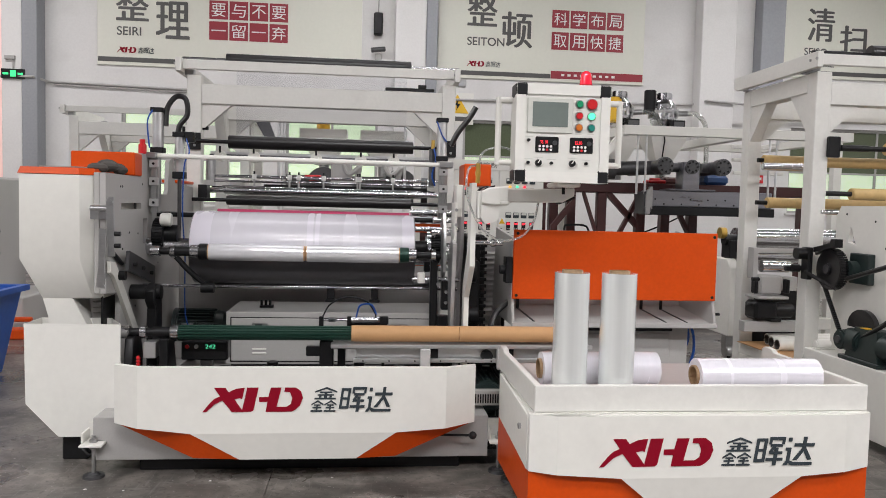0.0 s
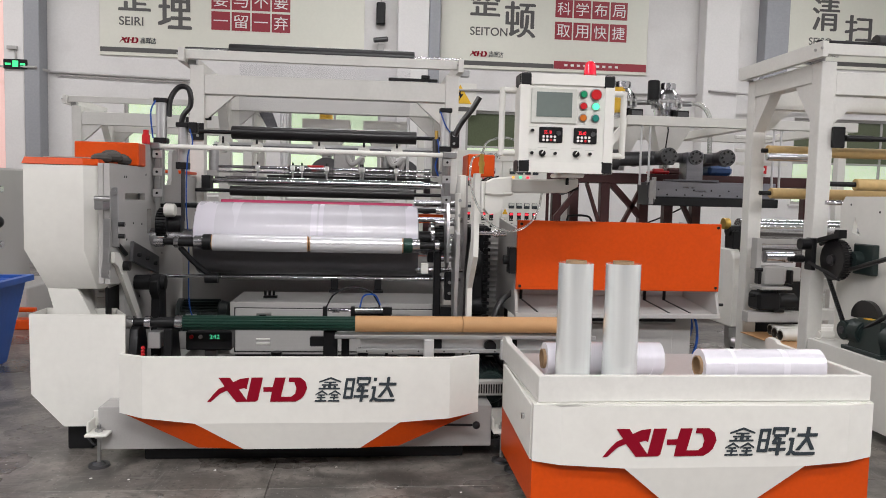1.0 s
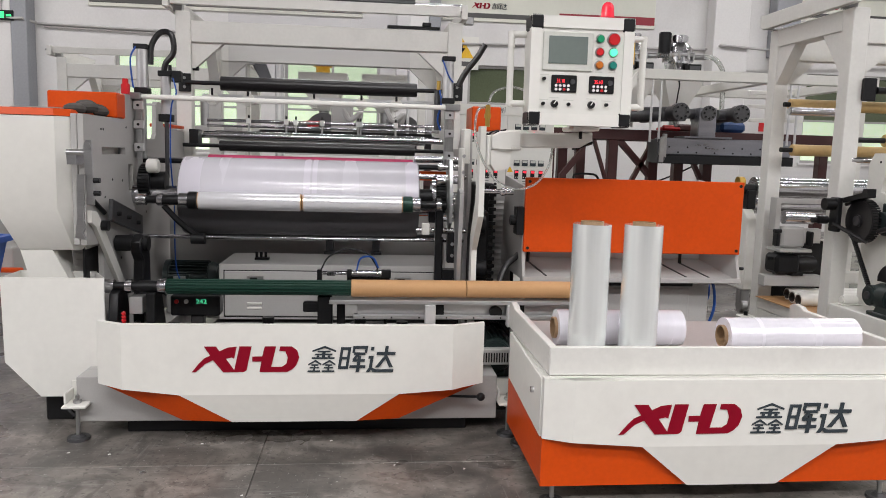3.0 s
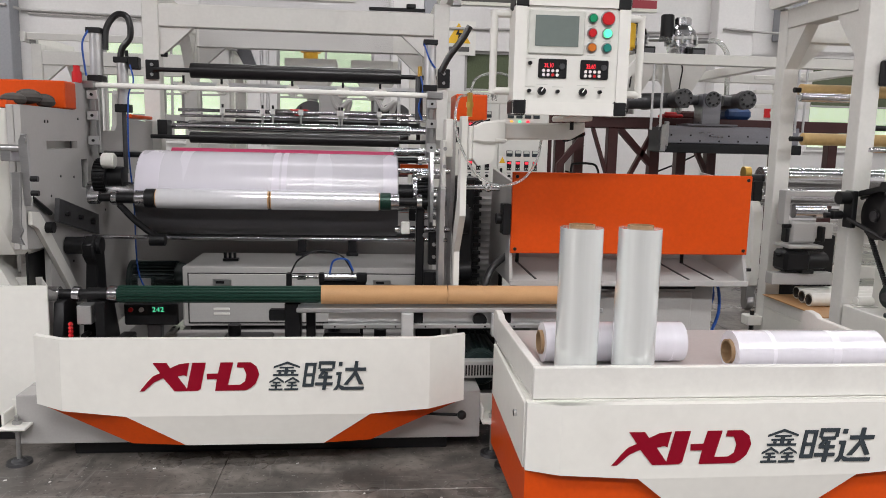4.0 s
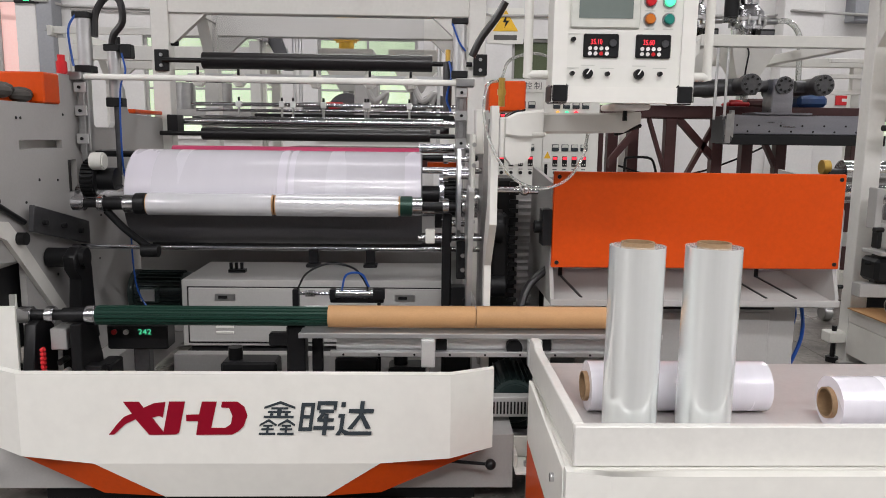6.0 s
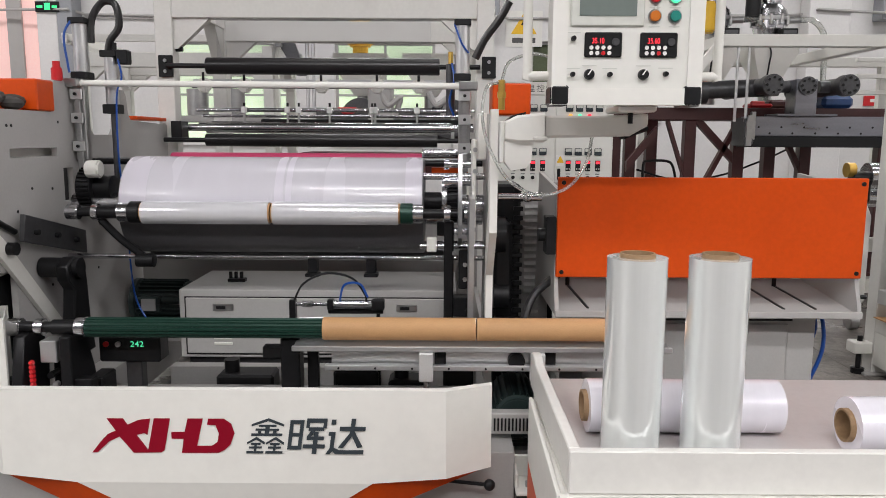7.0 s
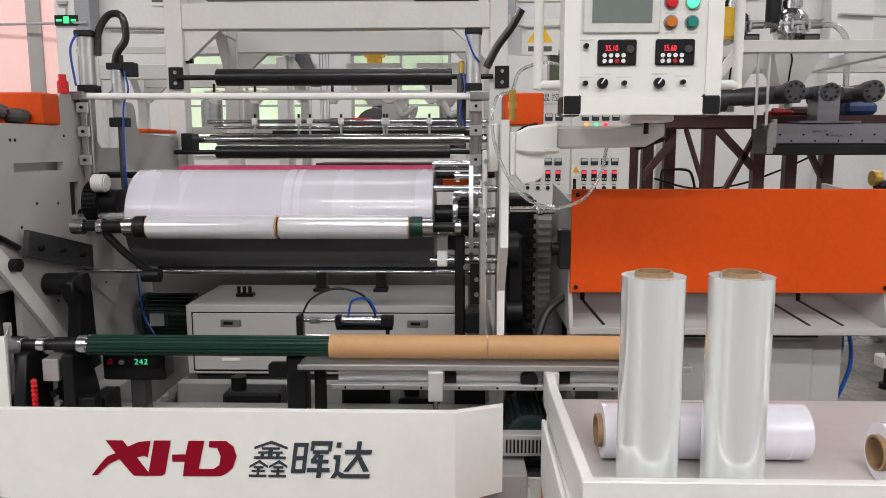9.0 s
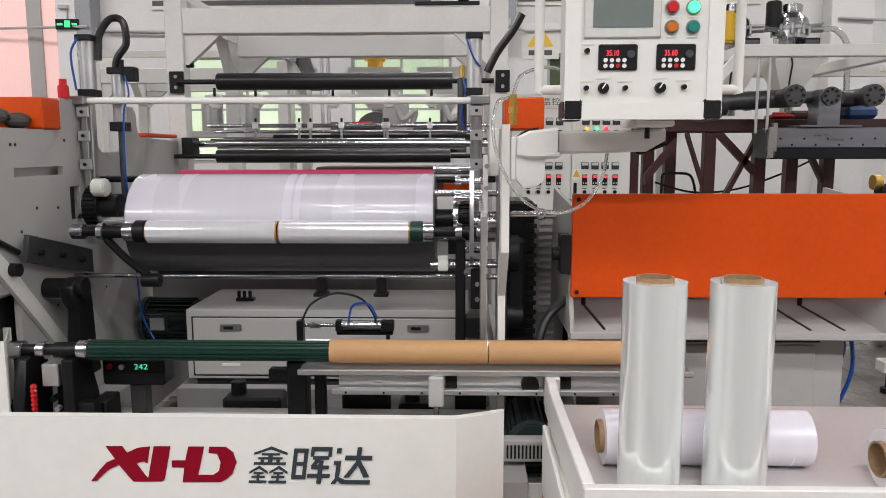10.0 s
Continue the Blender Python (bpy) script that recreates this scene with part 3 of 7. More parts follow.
part("bolt_symbol", Shape().plate("y", Y1 - 0.022, Y1 - 0.019, [(2.15, 3.24), (2.09, 3.12), (2.14, 3.12), (2.12, 3.03), (2.20, 3.15), (2.15, 3.15)]), BLACK, ws)
part("print_bar", Shape().box(1.95, 2.33, Y1 - 0.016, Y1 - 0.013, 2.84, 2.92, 0), CHARCOAL, ws)

wl = thing("wall_lamp", (0.67, Y1, 4.3), "black cylinder lamp and small camera on the wall", "lamp")
part("body", Shape().box(0.59, 0.75, Y1 - 0.14, Y1 - 0.004, 4.31, 4.70, 0.02), BLACK, wl)
part("cable", Shape().pipe([(0.67, Y1 - 0.03, 4.70), (0.68, Y1 - 0.03, 5.2), (0.67, Y1 - 0.03, 6.3)], 0.012, 6, 3), GREY, wl)
part("camera_arm", Shape().box(0.62, 0.74, Y1 - 0.10, Y1 - 0.004, 3.86, 3.98, 0.01), GREY, wl)
part("camera_head", Shape().rod((0.55, Y1 - 0.16, 4.02), (0.80, Y1 - 0.12, 4.06), 0.045, b=0.008), DARKSTEEL, wl)

# ---- the film winder ----
winder = thing("film_winder", (0.2, 4.4, 0), "white and grey film winding machine with orange trim", "machine")
LX, RX = -0.745, 1.03


def foot(x, y, z, parent):
    f = part("levelling_foot", Shape().rod((x, y, 0), (x, y, 0.012), 0.048, 0.046).rod((x, y, 0.012), (x, y, 0.022), 0.03, 0.018), DARKSTEEL, parent, "round levelling foot")
    part("bolt", Shape().rod((x, y, 0.02), (x, y, z + 0.045), 0.009, seg=12).rod((x, y, z - 0.018), (x, y, z - 0.002), 0.018, seg=6).rod((x, y, z + 0.013), (x, y, z + 0.026), 0.018, seg=6), STEEL, f)


pieces("base_beam", Shape().box(-0.74, 1.10, 3.80, 3.92, 0.07, 0.27).box(-0.74, -0.62, 3.92, 6.0, 0.07, 0.27).box(0.98, 1.10, 3.92, 6.0, 0.07, 0.27).box(-0.62, 0.98, 5.88, 6.0, 0.07, 0.27), GREY, winder)
for fx in (-0.73, 1.15):
    pieces("foot_bracket", Shape().box(fx - 0.05, fx + 0.05, 3.73, 3.86, 0.15, 0.162).box(fx - 0.05, fx - 0.04, 3.76, 3.86, 0.162, 0.21).box(fx - 0.05, fx + 0.05, 3.85, 3.86, 0.162, 0.24), WHITE, winder)
    foot(fx, 3.78, 0.15, winder)
for fx in (-0.68, 1.04):
    foot(fx, 5.9, 0.07, winder)

# front panel: flat face, set-back wings, kinked foot
def kinked_panel(xs, zs, top, y, sunk, foot_z, foot_x, foot_y):
    """A folded sheet front: flat middle, set-back ends and a narrower foot that tilts under."""
    ys = [y + sunk, y, y, y, y, y + sunk]
    s = Shape()
    for i in range(5):
        front = [(xs[i], ys[i], zs[i]), (xs[i + 1], ys[i + 1], zs[i + 1]), (xs[i + 1], ys[i + 1], top), (xs[i], ys[i], top)]
        s.loft(front, [(a, b + 0.03, c) for a, b, c in front])
    front = [(foot_x[0], foot_y, foot_z), (foot_x[1], foot_y, foot_z), (xs[3], y, zs[3]), (xs[2], y, zs[2])]
    s.loft(front, [(a, b + 0.03, c) for a, b, c in front])
    bmesh.ops.remove_doubles(s.bm, verts=s.bm.verts[:], dist=0.0001)
    return s


fp = part("front_panel", kinked_panel([-0.605, -0.49, -0.265, 0.645, 0.87, 1.012], [0.282, 0.274, 0.249, 0.249, 0.266, 0.278], 0.546, 3.61, 0.062, 0.121, (-0.055, 0.465), 3.64), WHITE, winder, "white front panel with kinked foot", 8)
for pts in ([(-0.60, 3.676, 0.2825), (-0.265, 3.614, 0.2488), (-0.055, 3.643, 0.1212), (-0.262, 3.668, 0.1212)], [(1.005, 3.676, 0.2785), (0.645, 3.614, 0.2488), (0.465, 3.643, 0.1212), (0.645, 3.668, 0.1212)]):
    part("chevron", Shape().loft(pts, [(a, b + 0.03, c) for a, b, c in pts]), ORANGE, fp, "orange chevron trim")
brand_mark(-0.211, 0.347, 0.832, 3.607, fp, 0.112)
part("screw", Shape().rod((-0.585, 3.675, 0.30), (-0.585, 3.665, 0.30), 0.006, seg=8), DARKSTEEL, fp)

# feed box and hopper at the side
fb = [(-1.11, 0.675), (-0.67, 0.675), (-0.67, 0.13), (-0.955, 0.13), (-1.105, 0.29)]
s = Shape().plate("y", 3.965, 3.975, fb).plate("y", 4.16, 4.17, [(min(px, -0.77), pz) for px, pz in fb])
back_fb = {(-0.67, 0.675): -0.77, (-0.67, 0.13): -0.77}
for (a, b), (c, d) in zip(fb[1:], fb[2:] + fb[:1]):
    a2, c2 = back_fb.get((a, b), a), back_fb.get((c, d), c)
    s.loft([(a, 3.975, b), (c, 3.975, d), (c * 0.985 - 0.013, 3.975, d), (a * 0.985 - 0.013, 3.975, b)], [(a2, 4.16, b), (c2, 4.16, d), (c2 * 0.985 - 0.013, 4.16, d), (a2 * 0.985 - 0.013, 4.16, b)])
pieces("feed_box_panel", s, WHITE, winder, "white open-topped feed box with a cut corner")
# Dark sheet stands in for the shaded inside of the open box.
part("feed_box_dark_inset", Shape().plate("z", 0.60, 0.61, [(-1.09, 3.98), (-0.70, 3.98), (-0.79, 4.155), (-1.09, 4.155)]), DARKSTEEL, winder)
part("hopper", Shape()
     .loft([(-1.12, 3.95, 1.385), (-0.85, 3.95, 1.385), (-0.80, 4.00, 1.385), (-0.80, 4.52, 1.385), (-1.12, 4.52, 1.385)],
           [(-1.12, 3.95, 0.985), (-0.85, 3.95, 0.985), (-0.80, 4.00, 0.985), (-0.80, 4.52, 0.985), (-1.12, 4.52, 0.985)],
           [(-1.07, 4.08, 0.785), (-0.835, 4.08, 0.785), (-0.79, 4.11, 0.785), (-0.79, 4.40, 0.785), (-1.07, 4.40, 0.785)])
     .loft([(-1.07, 4.081, 0.784), (-0.93, 4.081, 0.784), (-0.93, 4.30, 0.784), (-1.07, 4.30, 0.784)],
           [(-1.035, 4.09, 0.64), (-0.86, 4.09, 0.64), (-0.86, 4.15, 0.64), (-1.035, 4.15, 0.64)]), WHITE, winder, "white funnel-bottomed hopper")
part("plate_flange", Shape().box(-0.798, LX - 0.027, 3.985, 4.0, 0.82, 1.40, 0.003), GREY, winder)
# Black sheet stands in for the shade seen through the notch.
part("opening_backing", Shape().box(LX - 0.06, LX - 0.05, 4.10, 4.45, 0.45, 0.84, 0), BLACK, winder)
part("hopper_lid", Shape().loft([(-1.125, 3.945, 1.387), (-0.85, 3.945, 1.387), (-0.795, 4.00, 1.387), (-0.795, 4.54, 1.387), (-1.125, 4.54, 1.387)], [(-1.115, 3.955, 1.418), (-0.855, 3.955, 1.418), (-0.805, 4.01, 1.418), (-0.805, 4.53, 1.418), (-1.115, 4.53, 1.418)]), ORANGE, winder, "orange hopper lid")
part("lid_plate", Shape().box(-1.06, -0.86, 4.02, 4.42, 1.419, 1.426), ALU, winder)

# side plates
left_out = [(4.20, 0.27), (4.20, 0.80), (3.99, 0.82), (3.99, 1.40), (4.53, 1.40), (4.555, 1.42), (4.555, 1.51), (4.575, 1.53), (4.83, 1.53), (4.845, 1.51), (4.86, 1.34), (4.90, 1.31), (5.10, 1.31), (5.13, 1.34), (5.15, 1.51), (5.17, 1.53), (5.24, 1.53), (5.27, 1.50), (5.28, 1.42), (5.31, 1.385), (5.95, 1.365), (5.95, 0.27)]
slots = [[(4.22, 1.222), (4.56, 1.222), (4.56, 1.256), (4.22, 1.256)], [(4.60, 1.03), (4.68, 1.03), (4.68, 1.17), (4.60, 1.17)]]
sp = part("side_plate", Shape().plate("x", LX - 0.025, LX, left_out, slots), GREY, winder, "grey painted side plate with slots")
# Black sheet put in for the shade behind the plate's slots.
part("opening_backing", Shape().box(LX - 0.12, LX - 0.10, 4.1, 4.9, 0.95, 1.35, 0), BLACK, winder)
part("opening_backing", Shape().box(LX - 0.066, LX - 0.06, 4.45, 4.63, 1.20, 1.28, 0), WHITE, winder)
for y, z in ((4.21, 1.34), (4.24, 1.34), (4.35, 1.1), (4.5, 1.09), (4.72, 1.05), (4.24, 1.02), (4.62, 0.86), (4.45, 0.70), (4.58, 1.36), (4.9, 0.9), (4.86, 0.7)):
    part("bolt_hole", Shape().rod((LX - 0.002, y, z), (LX + 0.002, y, z), 0.006, seg=10), BLACK, sp)
part("orange_block", Shape().box(LX - 0.32, LX + 0.008, 4.42, 4.552, 1.402, 1.525, 0.006), ORANGE, winder, "orange cover block")
part("orange_block", Shape().box(LX - 0.1, LX + 0.012, 5.36, 5.78, 1.388, 1.408, 0.004), ORANGE, winder, "orange cover strip")
part("orange_block", Shape().box(RX + 0.03, RX + 0.19, 4.62, 4.86, 1.40, 1.53, 0.006), ORANGE, winder, "orange cover block")
part("side_plate", Shape().plate("x", RX - 0.014, RX + 0.012, [(3.99, 0.98), (3.99, 1.40), (4.07, 1.40), (4.10, 1.05), (4.24, 0.86), (4.26, 0.27), (4.18, 0.27), (4.17, 0.80)]), WHITE, winder, "white painted side arm plate")
part("side_plate", Shape().plate("x", RX + 0.002, RX + 0.022, [(4.50, 1.05), (4.52, 1.40), (4.86, 1.40), (4.98, 1.30), (5.90, 1.30), (5.90, 0.27), (4.60, 0.27), (4.62, 0.80)], [[(4.75, 0.45), (5.7, 0.45), (5.7, 1.18), (4.75, 1.18)]]), GREY, winder, "grey painted side plate")
part("swing_arm", Shape().plate("x", RX - 0.075, RX - 0.055, [(4.20, 1.08), (4.30, 1.10), (4.42, 1.02), (4.44, 0.92), (4.38, 0.70), (4.34, 0.50), (4.25, 0.50), (4.26, 0.72), (4.22, 0.94)]), ALU, winder, "bright curved steel arm")
part("swing_arm", Shape().plate("x", RX - 0.115, RX - 0.10, [(4.30, 1.10), (4.36, 1.24), (4.44, 1.24), (4.46, 0.96), (4.38, 0.88), (4.30, 0.92)]), STEEL, winder, "steel bearing arm")
part("gusset", Shape().plate("x", LX + 0.002, LX + 0.02, [(4.00, 0.975), (4.07, 0.965), (4.13, 0.91), (4.48, 0.54), (4.40, 0.54), (4.09, 0.86), (4.05, 0.90), (4.00, 0.92)]), WHITE, winder)
part("louvre_box", Shape().box(-0.97, -0.81, 4.42, 4.45, 0.50, 0.86, 0.003), GREY, winder)
for i in range(7):
    part("louvre", Shape().box(-0.95, -0.83, 4.40, 4.418, 0.60 + i * 0.03, 0.606 + i * 0.03, 0.002), GREY, winder)

# dark brackets, levers and arms on the left plate
part("black_bracket", Shape().plate("x", LX + 0.03, LX + 0.05, [(4.20, 1.015), (4.66, 0.90), (4.66, 0.80), (4.18, 0.915)], b=0.002), DARKSTEEL, winder, "dark slanted bracket plate")
for y, z in ((4.26, 0.94), (4.41, 0.91), (4.56, 0.87)):
    part("bolt", Shape().rod((LX + 0.05, y, z), (LX + 0.066, y, z), 0.011, seg=10), BLACK, winder)
part("lever", Shape().rod((LX + 0.012, 4.19, 0.95), (LX + 0.012, 4.02, 1.03), 0.011).rod((LX + 0.001, 4.13, 0.895), (LX + 0.05, 4.13, 0.895), 0.024), BLACK, winder)
part("lever_arm", Shape().plate("y", 3.852, 3.866, [(-0.70, 1.26), (-0.69, 1.285), (-0.665, 1.285), (-0.66, 1.01), (-0.69, 1.01)], b=0.002).rod((-0.68, 3.845, 1.262), (-0.68, 3.88, 1.262), 0.012).rod((LX - 0.03, 3.88, 1.23), (LX + 0.07, 3.88, 1.23), 0.015).box(LX - 0.03, LX + 0.01, 3.87, 4.0, 1.18, 1.24), STEEL, winder, "bright steel lever arm")
part("lever_arm", Shape().plate("y", 3.836, 3.85, [(-0.725, 1.14), (-0.69, 1.14), (-0.70, 0.94), (-0.692, 0.915), (-0.705, 0.89), (-0.692, 0.86), (-0.738, 0.87), (-0.728, 0.95)], b=0.002), STEEL, winder, "bright steel lever arm")
for z in (1.115, 1.06):
    part("knob", Shape().rod((-0.662, 3.858, z), (-0.635, 3.858, z), 0.011, seg=12), BLACK, winder)
part("swing_bracket", Shape().plate("x", LX + 0.09, LX + 0.14, [(4.30, 0.80), (4.36, 0.83), (4.44, 0.82), (4.46, 0.72), (4.47, 0.56), (4.50, 0.42), (4.36, 0.42), (4.33, 0.57), (4.35, 0.70), (4.31, 0.74)], b=0.006).rod((LX + 0.005, 4.37, 0.785), (LX + 0.16, 4.37, 0.785), 0.04), BLACK, winder, "black cast swing bracket")
part("toothed_wheel", Shape().rod((LX + 0.04, 4.69, 1.08), (LX + 0.10, 4.69, 1.08), 0.085, seg=36).rod((LX + 0.10, 4.69, 1.08), (LX + 0.17, 4.69, 1.08), 0.055), BLACK, winder)
s = Shape()
for i in range(30):
    a = 2 * math.pi * i / 30
    s.box(LX + 0.045, LX + 0.095, 4.69 + 0.09 * math.cos(a) - 0.004, 4.69 + 0.09 * math.cos(a) + 0.004, 1.08 + 0.09 * math.sin(a) - 0.004, 1.08 + 0.09 * math.sin(a) + 0.004, 0, (math.degrees(a), 0, 0))
pieces("tooth", s, BLACK, winder)
part("white_collar", Shape().rod((LX + 0.09, 4.62, 1.165), (LX + 0.15, 4.62, 1.165), 0.038, seg=12, b=0.006), WHITE, winder, "white plastic clamp collar")
for xx, zz in ((RX - 0.13, 1.03),):
    part("toothed_wheel", Shape().rod((xx - 0.03, 4.66, zz), (xx + 0.03, 4.66, zz), 0.08, seg=36).rod((xx - 0.13, 4.66, zz), (xx - 0.03, 4.66, zz), 0.042), BLACK, winder)
    part("flange", Shape().rod((xx - 0.05, 4.66, zz), (xx - 0.03, 4.66, zz), 0.1, seg=36), CHROME, winder)
    s = Shape()
    for i in range(28):
        a = 2 * math.pi * i / 28
        s.box(xx - 0.025, xx + 0.025, 4.66 + 0.085 * math.cos(a) - 0.004, 4.66 + 0.085 * math.cos(a) + 0.004, zz + 0.085 * math.sin(a) - 0.004, zz + 0.085 * math.sin(a) + 0.004, 0, (math.degrees(a), 0, 0))
    pieces("tooth", s, BLACK, winder)
for z in (1.11, 0.90):
    part("orange_block", Shape().box(0.80, 0.97, 4.95, 5.0, z, z + 0.055, 0.003), ORANGE, winder, "orange guard bar")
for y, z, r in ((4.56, 1.145, 0.014), (4.80, 1.235, 0.02), (4.50, 0.86, 0.012), (4.64, 0.845, 0.018), (4.76, 0.95, 0.03)):
    part("cross_rod", Shape().rod((0.76, y, z), (RX, y, z), r), CHROME, winder)

# drum with the film over it
part("drum", Shape().rod((-0.475, 4.69, 1.01), (0.775, 4.69, 1.01), 0.205, seg=96, b=0.004), DRUM, winder, "dark grey rubber-covered drum")
part("film_web", Shape().shell(-0.47, 0.77, 4.69, 1.01, 0.2055, 40, 186, 0.0025, 64), FILM, winder, "milky film web over the drum")
for x0, x1 in ((-0.465, -0.36), (0.165, 0.20), (0.21, 0.235), (0.70, 0.765)):
    part("film_overlap", Shape().shell(x0, x1, 4.69, 1.01, 0.2082, 40, 185, 0.0008, 64), FILM_EDGE, winder, "doubled film band")
pieces("drum_journal", Shape().rod((LX, 4.69, 1.01), (-0.475, 4.69, 1.01), 0.05).rod((0.775, 4.69, 1.01), (RX, 4.69, 1.01), 0.05), CHROME, winder)
part("pink_roller", Shape().rod((-0.40, 4.93, 1.186), (0.76, 4.93, 1.186), 0.045, seg=40), PINK, winder, "magenta rubber roller")
part("pink_roller_shaft", Shape().rod((LX, 4.93, 1.195), (RX, 4.93, 1.195), 0.014), STEEL, winder)
part("lower_roller", Shape().rod((-0.44, 4.74, 0.80), (0.90, 4.74, 0.80), 0.03, seg=36), DARKSTEEL, winder)
part("tie_rod", Shape().rod((LX, 4.60, 0.795), (RX, 4.60, 0.795), 0.011), CHROME, winder)
pieces("tie_rod", Shape().rod((LX, 4.86, 1.19), (-0.4, 4.86, 1.19), 0.014).rod((0.76, 4.82, 1.19), (RX, 4.82, 1.19), 0.014), BLACK, winder)
part("rear_apron", Shape().box(-0.72, 1.0, 5.30, 5.33, 0.28, 0.98, 0.004), GREY, winder, "grey rear cover sheet")
for x in (0.30, 0.55):
    part("hanger", Shape().box(x - 0.02, x + 0.02, 4.58, 4.63, 0.73, 0.79).box(x - 0.03, x + 0.03, 4.56, 4.62, 0.715, 0.73), BLACK, winder)

# winding shaft with the support arms
SY, SZ = 4.44, 1.0
pieces("winding_shaft", Shape().rod((-0.64, SY, SZ), (-0.36, SY, SZ), 0.018).rod((0.76, SY, SZ), (0.97, SY, SZ), 0.02).rod((-0.56, SY, SZ), (-0.42, SY, SZ), 0.026), BLACK, winder)
pieces("shaft_collar", Shape().rod((-0.45, SY, SZ), (-0.405, SY, SZ), 0.038, b=0.003).rod((-0.555, SY, SZ), (-0.53, SY, SZ), 0.034, b=0.003).rod((-0.66, SY, SZ), (-0.61, SY, SZ), 0.03, b=0.003), CHROME, winder)
pieces("shaft_collar", Shape().rod((0.735, SY, SZ), (0.775, SY, SZ), 0.04, b=0.003).rod((0.86, SY, SZ), (0.885, SY, SZ), 0.036, b=0.003).rod((0.94, SY, SZ), (0.965, SY, SZ), 0.03, b=0.003), CHROME, winder)
part("shaft_end", Shape().rod((-0.405, SY, SZ), (-0.36, SY, SZ), 0.045, b=0.003), BLACK, winder)
part("shaft_end", Shape().rod((0.685, SY, SZ), (0.735, SY, SZ), 0.043, b=0.003), GREEN, winder, "dark green shaft end")
part("support_arm", Shape().pipe([(-0.53, SY + 0.01, SZ - 0.03), (-0.46, SY + 0.02, 0.89), (-0.37, SY + 0.04, 0.81)], 0.016, 8, 3).rod((-0.40, SY + 0.03, 0.80), (-0.33, SY + 0.03, 0.80), 0.028), BLACK, winder, "black curved support arm")
part("support_arm", Shape().box(0.86, 0.90, SY, SY + 0.05, 0.42, 0.97, 0.006), BLACK, winder, "black support arm")
for x0, x1 in ((-0.357, 0.162), (0.168, 0.683)):
    r = thing("film_roll", ((x0 + x1) / 2, SY, SZ), "clear film roll being wound on the machine shaft", "film roll", "film rolls")
    part("film", Shape().hollow((x0 + 0.006, SY, SZ), (x1 - 0.006, SY, SZ), 0.047, 0.0415, 48), ROLLFILM_X, r)
    part("core", Shape().hollow((x0, SY, SZ), (x1, SY, SZ), 0.0412, 0.036, 48), CARD, r, "brown cardboard core")

# linear guides, air cylinders and rod above the drum
for gx, sgn in ((LX + 0.035, 1), (RX - 0.085, -1)):
    part("guide_rail", Shape().box(gx - 0.025, gx + 0.025, 4.70, 4.745, 1.20, 1.55, 0.004).box(gx - 0.012, gx + 0.012, 4.685, 4.70, 1.0, 1.5, 0.003), STEEL, winder, "steel linear guide")
    for z in (1.48, 1.38, 1.26):
        part("guide_block", Shape().box(gx - 0.026, gx + 0.026, 4.674, 4.684, z - 0.022, z + 0.022, 0.003), ALU, winder)
        part("bolt", Shape().rod((gx, 4.672, z), (gx, 4.664, z), 0.007, seg=8), BLACK, winder)
    cy = part("air_cylinder", Shape().rod((gx + 0.01 * sgn, 4.73, 1.575), (gx + 0.01 * sgn, 4.73, 1.775), 0.031, b=0.002), ALU, winder, "aluminium air cylinder")
    pieces("end_cap", Shape().box(gx + 0.01 * sgn - 0.036, gx + 0.01 * sgn + 0.036, 4.694, 4.766, 1.775, 1.80).box(gx + 0.01 * sgn - 0.036, gx + 0.01 * sgn + 0.036, 4.694, 4.766, 1.545, 1.575), BLACK, cy)
    part("piston_rod", Shape().rod((gx + 0.01 * sgn, 4.73, 1.2), (gx + 0.01 * sgn, 4.73, 1.55), 0.009), CHROME, cy)
cy = part("air_cylinder", Shape().rod((-0.585, 4.75, 1.44), (-0.585, 4.75, 1.64), 0.027, b=0.002), ALU, winder, "aluminium air cylinder")
pieces("end_cap", Shape().box(-0.62, -0.55, 4.72, 4.78, 1.64, 1.668).box(-0.62, -0.55, 4.72, 4.78, 1.40, 1.44), BLACK, cy)
part("piston_rod", Shape().rod((-0.585, 4.75, 1.1), (-0.585, 4.75, 1.4), 0.011), DARKSTEEL, cy)
part("valve", Shape().box(-0.55, -0.50, 4.72, 4.77, 1.61, 1.67, 0.004).rod((-0.56, 4.74, 1.67), (-0.56, 4.74, 1.70), 0.009), BLACK, cy)
cy = part("air_cylinder", Shape().rod((0.885, 4.78, 1.40), (0.885, 4.78, 1.62), 0.02), DARKSTEEL, winder)
part("brass_fitting", Shape().rod((0.885, 4.75, 1.62), (0.885, 4.75, 1.67), 0.011, seg=8), BRASS, cy)
part("hose", Shape().pipe([(-0.66, 4.74, 1.70), (-0.655, 4.75, 1.80), (-0.61, 4.76, 1.87), (-0.555, 4.76, 1.86), (-0.545, 4.76, 1.77), (-0.59, 4.76, 1.70), (-0.60, 4.76, 1.58), (-0.60, 4.76, 1.45)], 0.0155, 10, 6), RUBBER, winder, "black looped cable hose")
part("hose", Shape().pipe([(0.99, 4.73, 1.64), (1.03, 4.72, 1.72), (1.09, 4.70, 1.80), (1.13, 4.69, 1.87)], 0.017, 10, 4), RUBBER, winder, "black cable hose")
